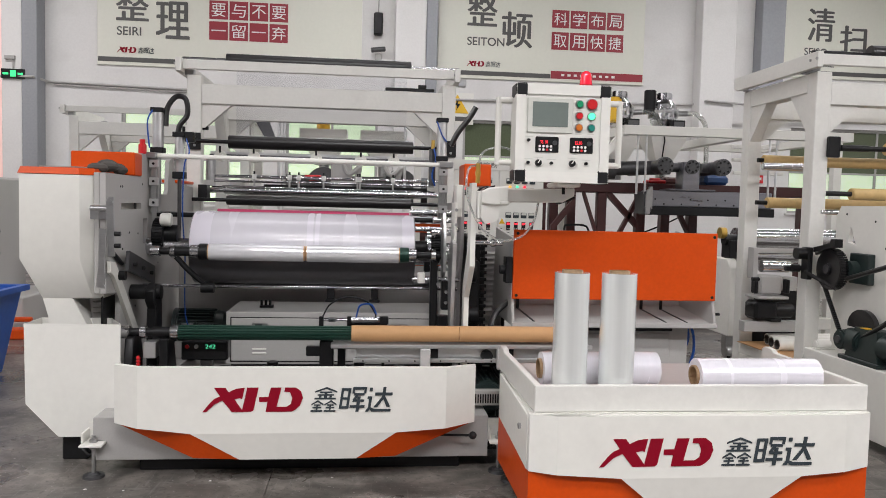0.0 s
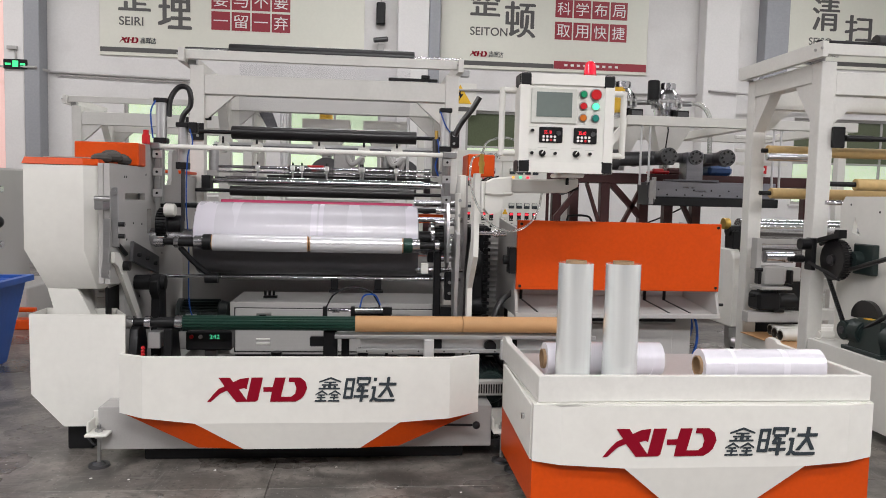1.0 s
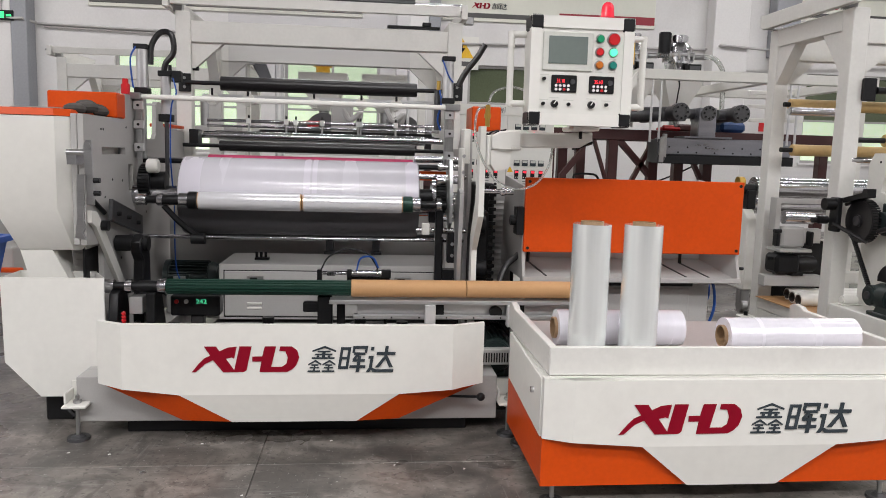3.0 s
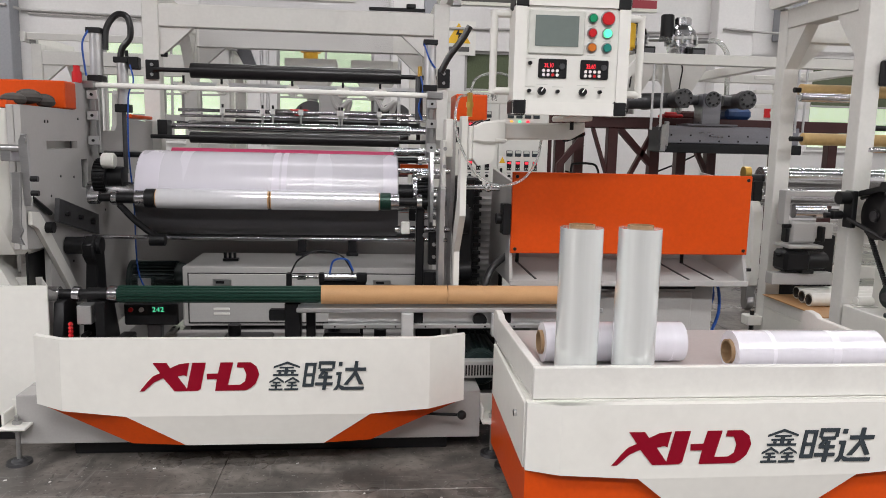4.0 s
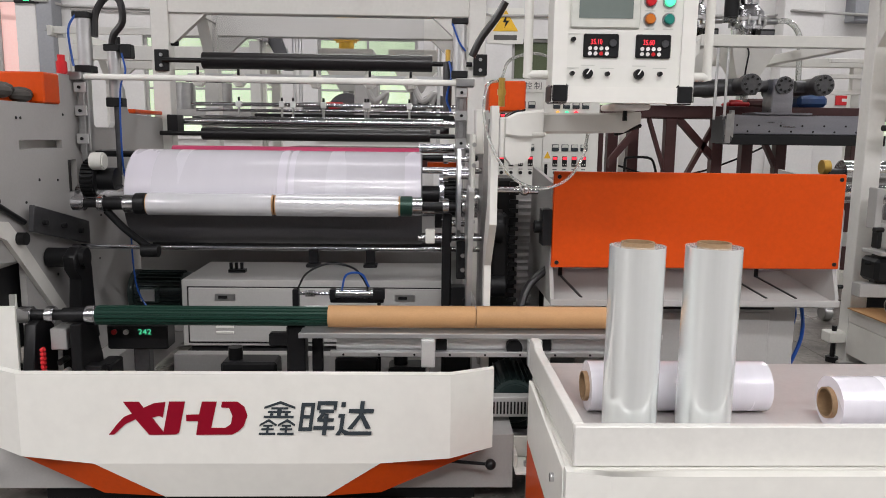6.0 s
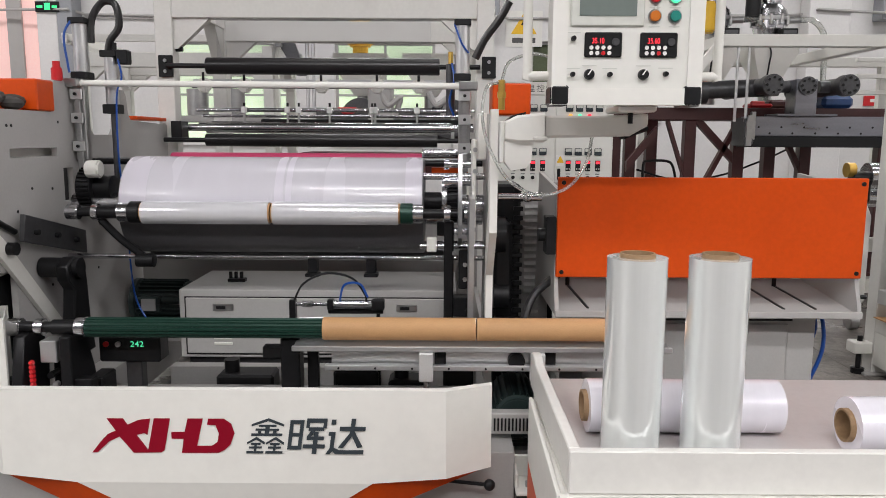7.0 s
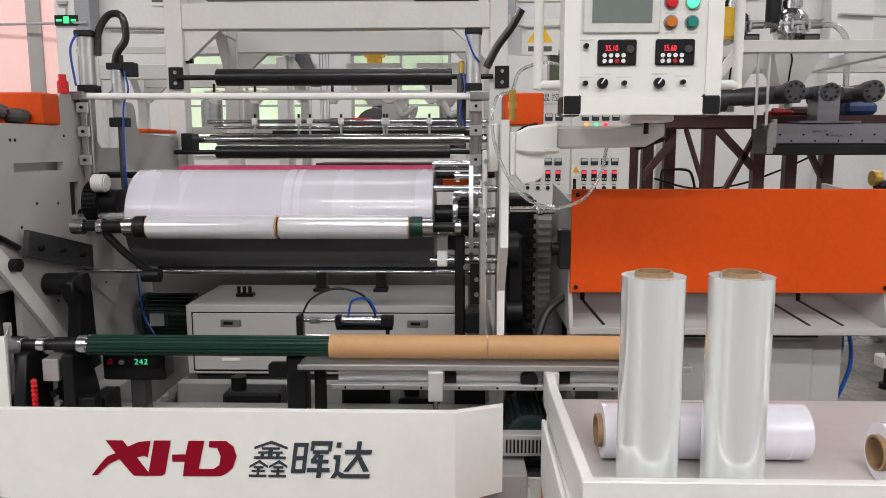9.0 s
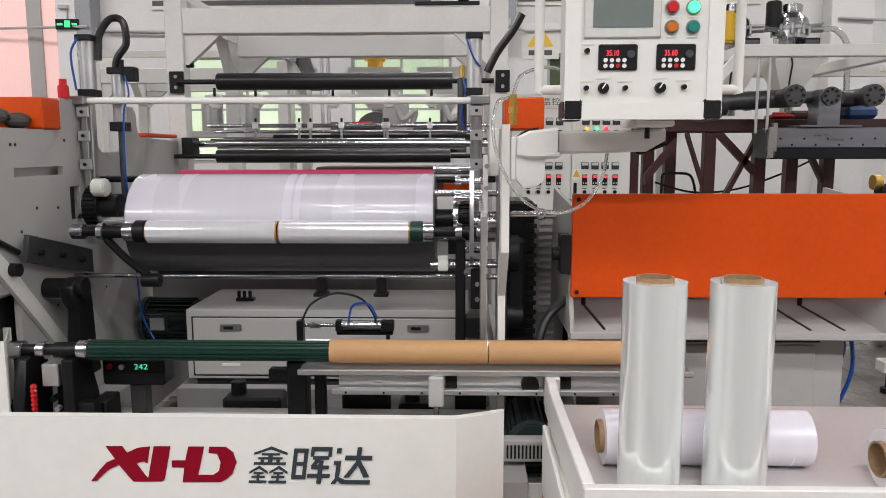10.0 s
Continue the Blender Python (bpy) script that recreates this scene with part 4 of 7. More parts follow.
pieces("air_line", Shape().pipe([(-0.72, 4.70, 1.79), (-0.745, 4.68, 1.72), (-0.74, 4.69, 1.60), (-0.735, 4.69, 1.57)], 0.005, 6, 5).pipe([(-0.54, 4.72, 1.63), (-0.52, 4.70, 1.55), (-0.55, 4.71, 1.47), (-0.56, 4.72, 1.2), (-0.55, 4.74, 0.95), (-0.56, 4.8, 0.6), (-0.50, 4.8, 0.45)], 0.0042, 6, 5), HOSEBLUE, winder, "blue air line")
pieces("air_line", Shape().pipe([(0.90, 4.70, 1.78), (0.93, 4.69, 1.70), (0.96, 4.70, 1.66)], 0.004, 6, 5).pipe([(0.89, 4.74, 1.62), (0.90, 4.72, 1.55), (0.88, 4.72, 1.46), (0.90, 4.74, 1.40)], 0.005, 6, 5), HOSEBLUE, winder, "blue air line")
part("spreader_rod", Shape().rod((LX + 0.02, 4.70, 1.527), (RX - 0.05, 4.70, 1.522), 0.0135), WHITE, winder, "white film-wrapped rod")
part("red_lamp", Shape().rod((LX - 0.01, 4.62, 1.53), (LX - 0.01, 4.62, 1.585), 0.022, b=0.004).rod((LX - 0.01, 4.62, 1.585), (LX - 0.01, 4.62, 1.61), 0.015), RED, winder, "small red bottle-shaped lamp")
pieces("arm_clamp", Shape().box(LX - 0.01, LX + 0.05, 4.66, 4.76, 1.51, 1.545).box(RX - 0.11, RX - 0.03, 4.66, 4.76, 1.505, 1.54), STEEL, winder)

# clear hose looping from a brass fitting on the right plate
part("brass_fitting", Shape().rod((1.055, 4.05, 1.40), (1.055, 4.05, 1.50), 0.012, seg=8).rod((1.055, 4.05, 1.44), (1.055, 4.05, 1.46), 0.017, seg=6), BRASS, winder, "brass hose fitting")
pieces("clear_hose", Shape().pipe([(1.055, 4.05, 1.50), (1.08, 4.04, 1.56), (1.16, 4.03, 1.585), (1.24, 4.05, 1.57)], 0.0055, 8, 6).pipe([(1.04, 4.05, 1.49), (1.0, 4.0, 1.47), (0.985, 3.96, 1.38), (1.01, 3.95, 1.27), (1.08, 3.95, 1.16), (1.18, 3.96, 1.115), (1.28, 3.98, 1.14), (1.34, 3.99, 1.22), (1.36, 4.0, 1.31)], 0.0055, 8, 6), CLEAR, winder, "clear plastic hose loop")
part("fitting", Shape().rod((1.06, 4.2, 1.09), (1.16, 4.2, 1.09), 0.012).ball((1.17, 4.2, 1.09), 0.022, 12).rod((1.17, 4.2, 1.09), (1.22, 4.2, 1.09), 0.016), CHROME, winder)
part("toggle", Shape().pipe([(1.06, 4.3, 1.30), (1.10, 4.28, 1.37), (1.15, 4.27, 1.39)], 0.008, 8, 4), BLACK, winder)

# dark machinery right of the plate
s = Shape()
s.box(1.065, 1.17, 4.45, 4.72, 0.27, 1.12, 0.01).box(1.06, 1.18, 4.38, 4.45, 0.42, 0.58, 0.01).box(1.06, 1.13, 4.36, 4.45, 0.66, 0.98, 0.012)
for i in range(16):
    s.box(1.14, 1.178, 4.435, 4.452, 0.52 + i * 0.038, 0.538 + i * 0.038, 0.002)
part("drive_housing", s, BLACK, winder, "black drive chain housing")
pieces("drive_pulley", Shape().rod((1.06, 4.35, 0.93), (1.10, 4.35, 0.93), 0.07).rod((1.06, 4.38, 0.68), (1.12, 4.38, 0.68), 0.05), BLACK, winder)
m2 = part("drive_motor", Shape().rod((1.13, 4.04, 0.30), (1.13, 4.32, 0.30), 0.08, seg=32).rod((1.13, 4.04, 0.30), (1.13, 4.02, 0.30), 0.088, 0.075, b=0.004).box(1.075, 1.185, 4.06, 4.28, 0.19, 0.235, 0.004), MOTORGREEN, winder, "dark finned drive motor")
fins = Shape()
for i in range(22):
    a = 2 * math.pi * i / 22
    fins.box(1.13 + 0.084 * math.cos(a) - 0.009, 1.13 + 0.084 * math.cos(a) + 0.009, 4.05, 4.30, 0.30 + 0.084 * math.sin(a) - 0.002, 0.30 + 0.084 * math.sin(a) + 0.002, 0, (0, -math.degrees(a), 0))
pieces("fin", fins, MOTORGREEN, m2)
part("name_plate", Shape().box(1.115, 1.165, 4.016, 4.0195, 0.285, 0.335, 0), WHITEINK, m2, "white name plate")
part("name_plate_band", Shape().box(1.116, 1.164, 4.0135, 4.0155, 0.322, 0.334, 0), HOSEBLUE, m2)
part("slide_rail", Shape().box(1.112, 1.34, 3.98, 4.02, 0.165, 0.20, 0.004), STEEL, winder, "bright slide rail")
part("wire_duct", Shape().box(1.02, 1.20, 3.90, 3.95, 0.292, 0.366), GREY, winder, "slotted pale wire duct")
for i in range(13):
    part("slot", Shape().box(1.035 + i * 0.0125, 1.041 + i * 0.0125, 3.896, 3.901, 0.305, 0.35, 0), BLACK, winder)
part("hand_lever", Shape().rod((0.86, 3.76, 0.19), (1.0, 3.70, 0.205), 0.006).ball((1.01, 3.695, 0.206), 0.019), BLACK, winder, "black ball-ended hand lever")
part("black_cable", Shape().pipe([(1.30, 4.3, 0.78), (1.20, 4.25, 0.70), (1.16, 4.2, 0.58), (1.17, 4.18, 0.46), (1.24, 4.16, 0.36), (1.34, 4.15, 0.30)], 0.017, 8, 6), RUBBER, winder, "thick black cable")
part("louvred_cover", Shape().box(1.19, 1.33, 4.76, 4.79, 0.30, 1.06), GREY, winder, "grey louvred cover")
for i in range(19):
    part("louvre", Shape().loft([(1.225, 4.759, 0.42 + i * 0.032), (1.29, 4.759, 0.42 + i * 0.032), (1.29, 4.759, 0.437 + i * 0.032), (1.215, 4.759, 0.437 + i * 0.032)], [(1.22, 4.745, 0.422 + i * 0.032), (1.285, 4.752, 0.422 + i * 0.032), (1.285, 4.757, 0.43 + i * 0.032), (1.22, 4.757, 0.43 + i * 0.032)]), GREY, winder)

# core shaft in front, with cardboard cores and the loading tray
CY, CZ, CX = 4.05, 0.625, 0.43
cs = part("core_shaft", Shape().rod((-0.42, CY, CZ), (CX + 0.2, CY, CZ), 0.031, seg=36), GREEN, winder, "dark green fluted core shaft")
s = Shape()
for i in range(14):
    a = 2 * math.pi * i / 14
    s.rod((-0.415, CY + 0.031 * math.cos(a), CZ + 0.031 * math.sin(a)), (CX + 0.01, CY + 0.031 * math.cos(a), CZ + 0.031 * math.sin(a)), 0.0055, seg=6)
pieces("rib", s, GREEN, cs)
pieces("shaft_chuck", Shape().rod((-0.455, CY, CZ), (-0.418, CY, CZ), 0.037, b=0.004).rod((-0.60, CY, CZ), (-0.57, CY, CZ), 0.032, b=0.003).rod((-0.70, CY, CZ), (-0.65, CY, CZ), 0.032, b=0.003), CHROME, winder)
part("shaft_stub", Shape().rod((-0.74, CY, CZ), (-0.45, CY, CZ), 0.02).rod((-0.54, CY, CZ), (-0.46, CY, CZ), 0.027), BLACK, winder)
for x0, x1 in ((CX, CX + 0.545), (CX + 0.549, CX + 1.09)):
    tagged(part("cardboard_core", Shape().hollow((x0, CY, CZ), (x1, CY, CZ), 0.041, 0.0375, 40), CARD), "brown cardboard core tube on the loading shaft", "core tube", "cardboard cores")
TX0, TX1 = 0.33, 1.66
tray = thing("loading_tray", ((TX0 + TX1) / 2, CY, 0.5), "bright aluminium core loading tray on a rail", "tray")
part("trough", Shape().plate("x", TX0, TX1, [(CY - 0.075, CZ - 0.05), (CY - 0.07, CZ - 0.062), (CY + 0.05, CZ - 0.046), (CY + 0.08, CZ + 0.02), (CY + 0.075, CZ + 0.022), (CY + 0.045, CZ - 0.042), (CY - 0.06, CZ - 0.056)]).box(TX0, TX1, CY - 0.085, CY - 0.072, CZ - 0.062, CZ - 0.042, 0.003), ALU, tray)
part("rail", Shape().box(TX0 + 0.11, TX1 - 0.12, CY - 0.06, CY - 0.03, 0.487, 0.507, 0.003), ALU, tray)
part("rail_plate", Shape().box(TX0 + 0.13, TX1 - 0.14, CY - 0.02, CY - 0.012, 0.50, 0.56, 0), ALU, tray)
for x in (TX0 + 0.47, TX0 + 0.86):
    part("bracket", Shape().box(x - 0.025, x + 0.025, CY - 0.10, CY - 0.06, 0.46, 0.562, 0.003).box(x - 0.006, x + 0.006, CY - 0.103, CY - 0.098, 0.465, 0.56, 0), METALWHITE, tray)
    part("post", Shape().rod((x, CY - 0.08, 0.28), (x, CY - 0.08, 0.46), 0.009), CHROME, tray)
    part("clamp", Shape().box(x + 0.03, x + 0.07, CY - 0.04, CY + 0.02, 0.50, 0.56, 0.004), BLACK, tray)
for i in range(9):
    part("screw", Shape().rod((TX0 + 0.16 + i * 0.13, CY - 0.06, 0.497), (TX0 + 0.16 + i * 0.13, CY - 0.064, 0.497), 0.004, seg=8), BLACK, tray)
part("carriage", Shape().box(0.27, 0.34, 4.06, 4.14, 0.30, 0.585, 0.006).box(0.20, 0.30, 4.08, 4.12, 0.50, 0.55, 0.006).box(0.36, 0.40, 4.10, 4.13, 0.30, 0.56), BLACK, tray, "black carriage post")
part("cross_member", Shape().box(-0.60, 1.0, 4.24, 4.30, 0.27, 0.33, 0.004), GREY, winder)
# Black floor beam, filled out to a slab that stands in for shade beneath.
part("skid", Shape().box(-0.55, 0.97, 3.86, 5.86, 0.0, 0.068, 0.004), BLACK, winder, "black floor skid, filled out to darken underneath")
part("under_cover", Shape().box(-0.30, 1.0, 4.50, 4.56, 0.06, 0.34, 0.004), GREY, winder)

# left black supports of the core shaft
part("shaft_support", Shape().plate("x", -0.66, -0.62, [(4.0, 0.60), (4.12, 0.62), (4.16, 0.50), (4.14, 0.28), (3.98, 0.28), (3.97, 0.45)], b=0.004), BLACK, winder, "black shaft support")
part("shaft_support", Shape().plate("x", -0.50, -0.46, [(4.0, 0.60), (4.12, 0.60), (4.18, 0.44), (4.20, 0.28), (4.0, 0.28)], b=0.004).box(-0.48, -0.40, 4.02, 4.07, 0.36, 0.44), BLACK, winder, "black shaft support")
s = Shape()
for i in range(12):
    s.rod((-0.60, 3.99, 0.33 + i * 0.016), (-0.589, 3.99, 0.337 + i * 0.016), 0.009, seg=10)
pieces("coil", s, RED, winder, "red coiled air line")
for y, z in ((3.98, 0.36), (3.98, 0.44), (3.99, 0.40)):
    part("bolt", Shape().rod((-0.50, y, z), (-0.50, y - 0.02, z), 0.01, seg=8), STEEL, winder)
part("block", Shape().box(-0.58, -0.52, 4.02, 4.10, 0.50, 0.58, 0.003), ALU, winder)

# ---- roller gantry behind the winder ----
def gantry_frame(gantry, DY, cx=0.0, cy=0.0):
    """Four posts with beams and gussets; DY is the distance from front to rear posts."""
    RY = 5.81 + DY + cy
    FY = 5.81 + cy
    for x0, x1 in ((-0.79 + cx, -0.69 + cx), (1.04 + cx, 1.14 + cx)):
        part("post", Shape().box(x0, x1, FY, FY + 0.1, 0.0, 2.17, 0.004), FRAMEPAINT, gantry)
        part("post", Shape().box(x0, x1, RY, RY + 0.1, 0.0, 2.17, 0.004), FRAMEPAINT, gantry)
        part("side_beam", Shape().box(x0, x1, FY + 0.1, RY, 2.05, 2.17, 0.004), FRAMEPAINT, gantry)
        part("side_beam", Shape().box(x0, x1, FY + 0.1, RY, 0.25, 0.33, 0.004), FRAMEPAINT, gantry)
        for y, sg in ((FY + 0.1, 1), (RY, -1)):
            part("gusset", Shape().plate("x", x0 + 0.01, x1 - 0.01, [(y, 2.05), (y + sg * 0.2, 2.05), (y, 1.80)]), FRAMEPAINT, gantry)
        pieces("foot_plate", Shape().box(x0 - 0.05, x1 + 0.05, FY - 0.03, FY + 0.13, 0.0, 0.015).box(x0 - 0.05, x1 + 0.05, RY - 0.03, RY + 0.13, 0.0, 0.015), GREY, gantry)
    for y0, y1 in ((FY + 0.005, FY + 0.095), (RY + 0.005, RY + 0.095)):
        part("cross_beam", Shape().box(-0.69 + cx, 1.04 + cx, y0, y1, 1.97, 2.11, 0.004), FRAMEPAINT, gantry)
        for x, sg in ((-0.69 + cx, 1), (1.04 + cx, -1)):
            part("gusset", Shape().plate("y", y0 + 0.02, y1 - 0.02, [(x, 1.97), (x + sg * 0.21, 1.97), (x + sg * 0.02, 1.80), (x, 1.80)]), FRAMEPAINT, gantry)
    for x in (-0.85 + cx, 1.12 + cx):
        part("top_rail", Shape().plate("x", x, x + 0.04, [(FY - 0.09, 2.18), (FY - 0.09, 2.275), (RY + 0.14, 2.275), (RY + 0.14, 2.20), (RY + 0.10, 2.18)], b=0.002), FRAMEPAINT, gantry, "slanted white top rail")
        pieces("rail_foot", Shape().box(x + 0.04, x + 0.10, FY + 0.03, FY + 0.09, 2.17, 2.22).box(x + 0.04, x + 0.10, RY + 0.02, RY + 0.08, 2.17, 2.22), STEEL, gantry)
    part("top_channel", Shape().box(-0.81 + cx, 1.12 + cx, FY - 0.04, FY + 0.0, 2.205, 2.272, 0.003), FRAMEPAINT, gantry)
    for x in (-0.83 + cx, 1.14 + cx):
        for dy in (-0.05, 0.02):
            part("bolt", Shape().rod((x - 0.02, FY - 0.04 + dy, 2.23), (x - 0.028, FY - 0.04 + dy, 2.23), 0.009, seg=8), STEEL, gantry)


gantry = thing("roller_gantry", (0.17, 6.35, 0), "tall pale grey steel gantry carrying rollers", "gantry", "roller gantries")
gantry_frame(gantry, 1.05)


def roller(x0, x1, y, z, r, mat, shaft_to, shaft_r=0.012, label="", smat=None):
    part("roller", Shape().rod((x0, y, z), (x1, y, z), r, seg=40, b=0.003), mat, gantry, label)
    pieces("roller_shaft", Shape().rod((shaft_to[0], y, z), (x0, y, z), shaft_r).rod((x1, y, z), (shaft_to[1], y, z), shaft_r), smat or BLACK, gantry)


roller(-0.53, 0.81, 5.90, 2.295, 0.05, RUBBER, (-0.84, 1.17), 0.016, "black rubber roller", CHROME)
roller(-0.49, 0.83, 5.78, 1.70, 0.047, RUBBER, (-0.72, 1.06), 0.014, "black rubber roller")
roller(-0.53, 0.90, 5.86, 1.355, 0.032, CHROME, (-0.66, 1.03), 0.02, "bright chromed roller", CHROME)
roller(-0.49, 0.82, 5.72, 1.285, 0.036, RUBBER, (-0.73, 1.02), 0.013, "black rubber roller")
roller(-0.62, 1.0, 6.25, 1.38, 0.02, DARKSTEEL, (-0.7, 1.04), 0.012)
for x in (-0.79, 1.05):
    part("bearing_plate", Shape().box(x + 0.02, x + 0.10, 5.79, 5.81, 1.64, 1.76, 0.003), BLACK, gantry, "black bearing plate")
    part("bearing_plate", Shape().box(x + 0.10, x + 0.16, 5.72, 5.84, 1.29, 1.39, 0.003), BLACK, gantry)
    for dz in (-0.03, 0.03):
        part("bolt", Shape().rod((x + 0.06, 5.79, 1.70 + dz), (x + 0.06, 5.78, 1.70 + dz), 0.01, seg=8), STEEL, gantry)
part("tie_rod", Shape().rod((-0.62, 5.97, 1.462), (1.04, 5.97, 1.462), 0.012), CHROME, gantry)
part("tie_rod", Shape().rod((-0.69, 6.12, 1.615), (1.04, 6.12, 1.615), 0.018), DARKSTEEL, gantry)
part("tie_rod", Shape().rod((-0.69, 6.30, 1.435), (1.04, 6.30, 1.435), 0.010), CHROME, gantry)
part("dark_bar", Shape().box(-0.30, 0.98, 6.22, 6.28, 1.385, 1.415, 0.004), BLACK, gantry)
part("rail_bar", Shape().box(-0.69, 1.04, 6.14, 6.17, 1.635, 1.655, 0), ALU, gantry)
for x in (-0.336, -0.077, -0.01, 0.174, 0.428, 0.445, 0.695):
    c = part("clip", Shape().box(x - 0.016, x + 0.016, 5.948, 5.992, 1.444, 1.482, 0.004), METALWHITE, gantry)
    part("clip_rod", Shape().rod((x, 5.965, 1.31), (x, 5.965, 1.444), 0.007, seg=10), STEEL, c)
    part("clip_screw", Shape().rod((x, 5.97, 1.482), (x, 5.97, 1.505), 0.007, seg=8), BLACK, c)
for x in (-0.606, -0.358, 0.109, 0.448, 0.701):
    part("guide_disc", Shape().plate("y", 6.08, 6.10, [(x + 0.045 * math.cos(radians(a)), 1.615 + 0.045 * math.sin(radians(a))) for a in range(0, 361, 15)][:-1]).box(x - 0.02, x + 0.02, 6.06, 6.12, 1.57, 1.63), WHITE, gantry, "white guide disc")
    part("screw", Shape().rod((x, 6.07, 1.64), (x, 6.07, 1.69), 0.008, seg=8), BLACK, gantry)
part("sensor_bar", Shape().box(0.62, 0.98, 5.80, 5.83, 2.115, 2.135).box(0.86, 0.92, 5.79, 5.84, 2.135, 2.16), BLACK, gantry)
for z in (1.84, 1.88, 1.80):
    part("knob", Shape().rod((-0.69, 5.86, z), (-0.65, 5.86, z), 0.014, seg=10), BLACK, gantry)
web = part("film_sheet", Shape().box(-0.45, 0.78, 5.845, 5.8465, 1.75, 2.29, 0), THINFILM, gantry, "clear film sheet running up to the top roller")
web.visible_shadow = False

twin = thing("roller_gantry", (4.22, 5.1, 0), "tall white steel gantry of the neighbouring machine", "gantry", "roller gantries")
gantry_frame(twin, 0.80, 4.05, -1.12)
part("side_panel", Shape().box(3.262, 3.356, 4.791, 5.489, 0.06, 0.249, 0.003), WHITE, twin)
part("shelf", Shape().box(3.361, 5.089, 4.80, 5.48, 0.30, 0.329, 0.003), WHITE, twin)
part("bearing_plate", Shape().box(3.34, 3.42, 4.655, 4.685, 1.64, 1.77, 0.006).rod((3.42, 4.66, 1.70), (3.60, 4.66, 1.70), 0.02), BLACK, twin, "black bearing plate")
tw = part("roller", Shape().rod((3.62, 4.72, 2.30), (4.9, 4.72, 2.30), 0.05, seg=32, b=0.003), RUBBER, twin, "black rubber roller")
part("roller_shaft", Shape().rod((3.24, 4.72, 2.29), (3.62, 4.72, 2.29), 0.015), BLACK, tw)
back = thing("roller_gantry", (-1.6, 9.4, 0), "white gantry of a machine further back", "gantry", "roller gantries")
gantry_frame(back, 1.05, -1.95, 3.05)

# ---- control panel on its arm ----
panel = thing("control_panel", (1.40, 3.8, 1.30), "white control box with black corners, screen and buttons", "control panel")
PX0, PX1, PZ0, PZ1, PY = 1.182, 1.635, 1.405, 1.865, 3.755
part("case", Shape().box(PX0 + 0.006, PX1 - 0.006, PY + 0.005, PY + 0.15, PZ0 + 0.006, PZ1 - 0.006, 0.012), WHITE, panel)
part("frame", Shape().plate("y", PY - 0.012, PY + 0.03, [(PX0, PZ0), (PX1, PZ0), (PX1, PZ1), (PX0, PZ1)], [[(PX0 + 0.045, PZ0 + 0.05), (PX1 - 0.045, PZ0 + 0.05), (PX1 - 0.045, PZ1 - 0.05), (PX0 + 0.045, PZ1 - 0.05)]]), WHITE, panel)
part("face_plate", Shape().box(PX0 + 0.04, PX1 - 0.04, PY - 0.004, PY + 0.02, PZ0 + 0.045, PZ1 - 0.045, 0), CREAM, panel)
for x, z in ((PX0, PZ0), (PX1 - 0.052, PZ0), (PX0, PZ1 - 0.055), (PX1 - 0.052, PZ1 - 0.055)):
    part("corner_cap", Shape().box(x - 0.003, x + 0.055, PY - 0.016, PY + 0.10, z - 0.003, z + 0.058, 0.008), BLACK, panel, "black corner cap")
part("bezel", Shape().box(1.235, 1.455, PY - 0.012, PY - 0.002, 1.635, 1.80, 0.004), BEZEL, panel)
part("screen", Shape().box(1.26, 1.43, PY - 0.0145, PY - 0.0125, 1.665, 1.78, 0), SCREEN, panel, "grey-green blank screen")
part("print_bar", Shape().box(1.30, 1.36, PY - 0.0055, PY - 0.0045, 1.808, 1.813, 0), BEZEL, panel)
for x, z, r, m in ((1.485, 1.775, 0.0155, GREENBTN), (1.545, 1.775, 0.024, RED), (1.485, 1.72, 0.0155, RED), (1.545, 1.72, 0.016, GREENGLOW), (1.485, 1.665, 0.0155, AMBERBTN), (1.545, 1.665, 0.0155, TEALBTN)):
    b = part("push_button", Shape().rod((x, PY - 0.004, z), (x, PY - 0.02, z), r, b=0.002), m, panel)
    part("ring", Shape().hollow((x, PY - 0.004, z), (x, PY - 0.010, z), r + 0.005, r + 0.0003, 24), STEEL, b)
    part("print_bar", Shape().box(x - 0.016, x + 0.016, PY - 0.0055, PY - 0.0045, z - 0.031, z - 0.027, 0), BEZEL, b)
for x, txt in ((1.278, "35.10"), (1.444, "35.60")):
    d = part("meter", Shape().box(x, x + 0.112, PY - 0.013, PY - 0.003, 1.545, 1.618, 0.005), BLACK, panel, "black digital speed meter")
    letters(txt, x + 0.022, PY - 0.0145, 1.585, 0.016, REDGLOW, "digits", d, wide=0.036, label="red lit digits")
    for i in range(4):
        for j in range(2):
            part("key", Shape().rod((x + 0.020 + i * 0.018, PY - 0.013, 1.573 - j * 0.016), (x + 0.020 + i * 0.018, PY - 0.0155, 1.573 - j * 0.016), 0.0062, seg=12), RED if (i, j) == (2, 1) else WHITEINK, d)
    part("dial", Shape().rod((x + 0.092, PY - 0.013, 1.590), (x + 0.092, PY - 0.019, 1.590), 0.011, seg=16), DARKSTEEL, d)
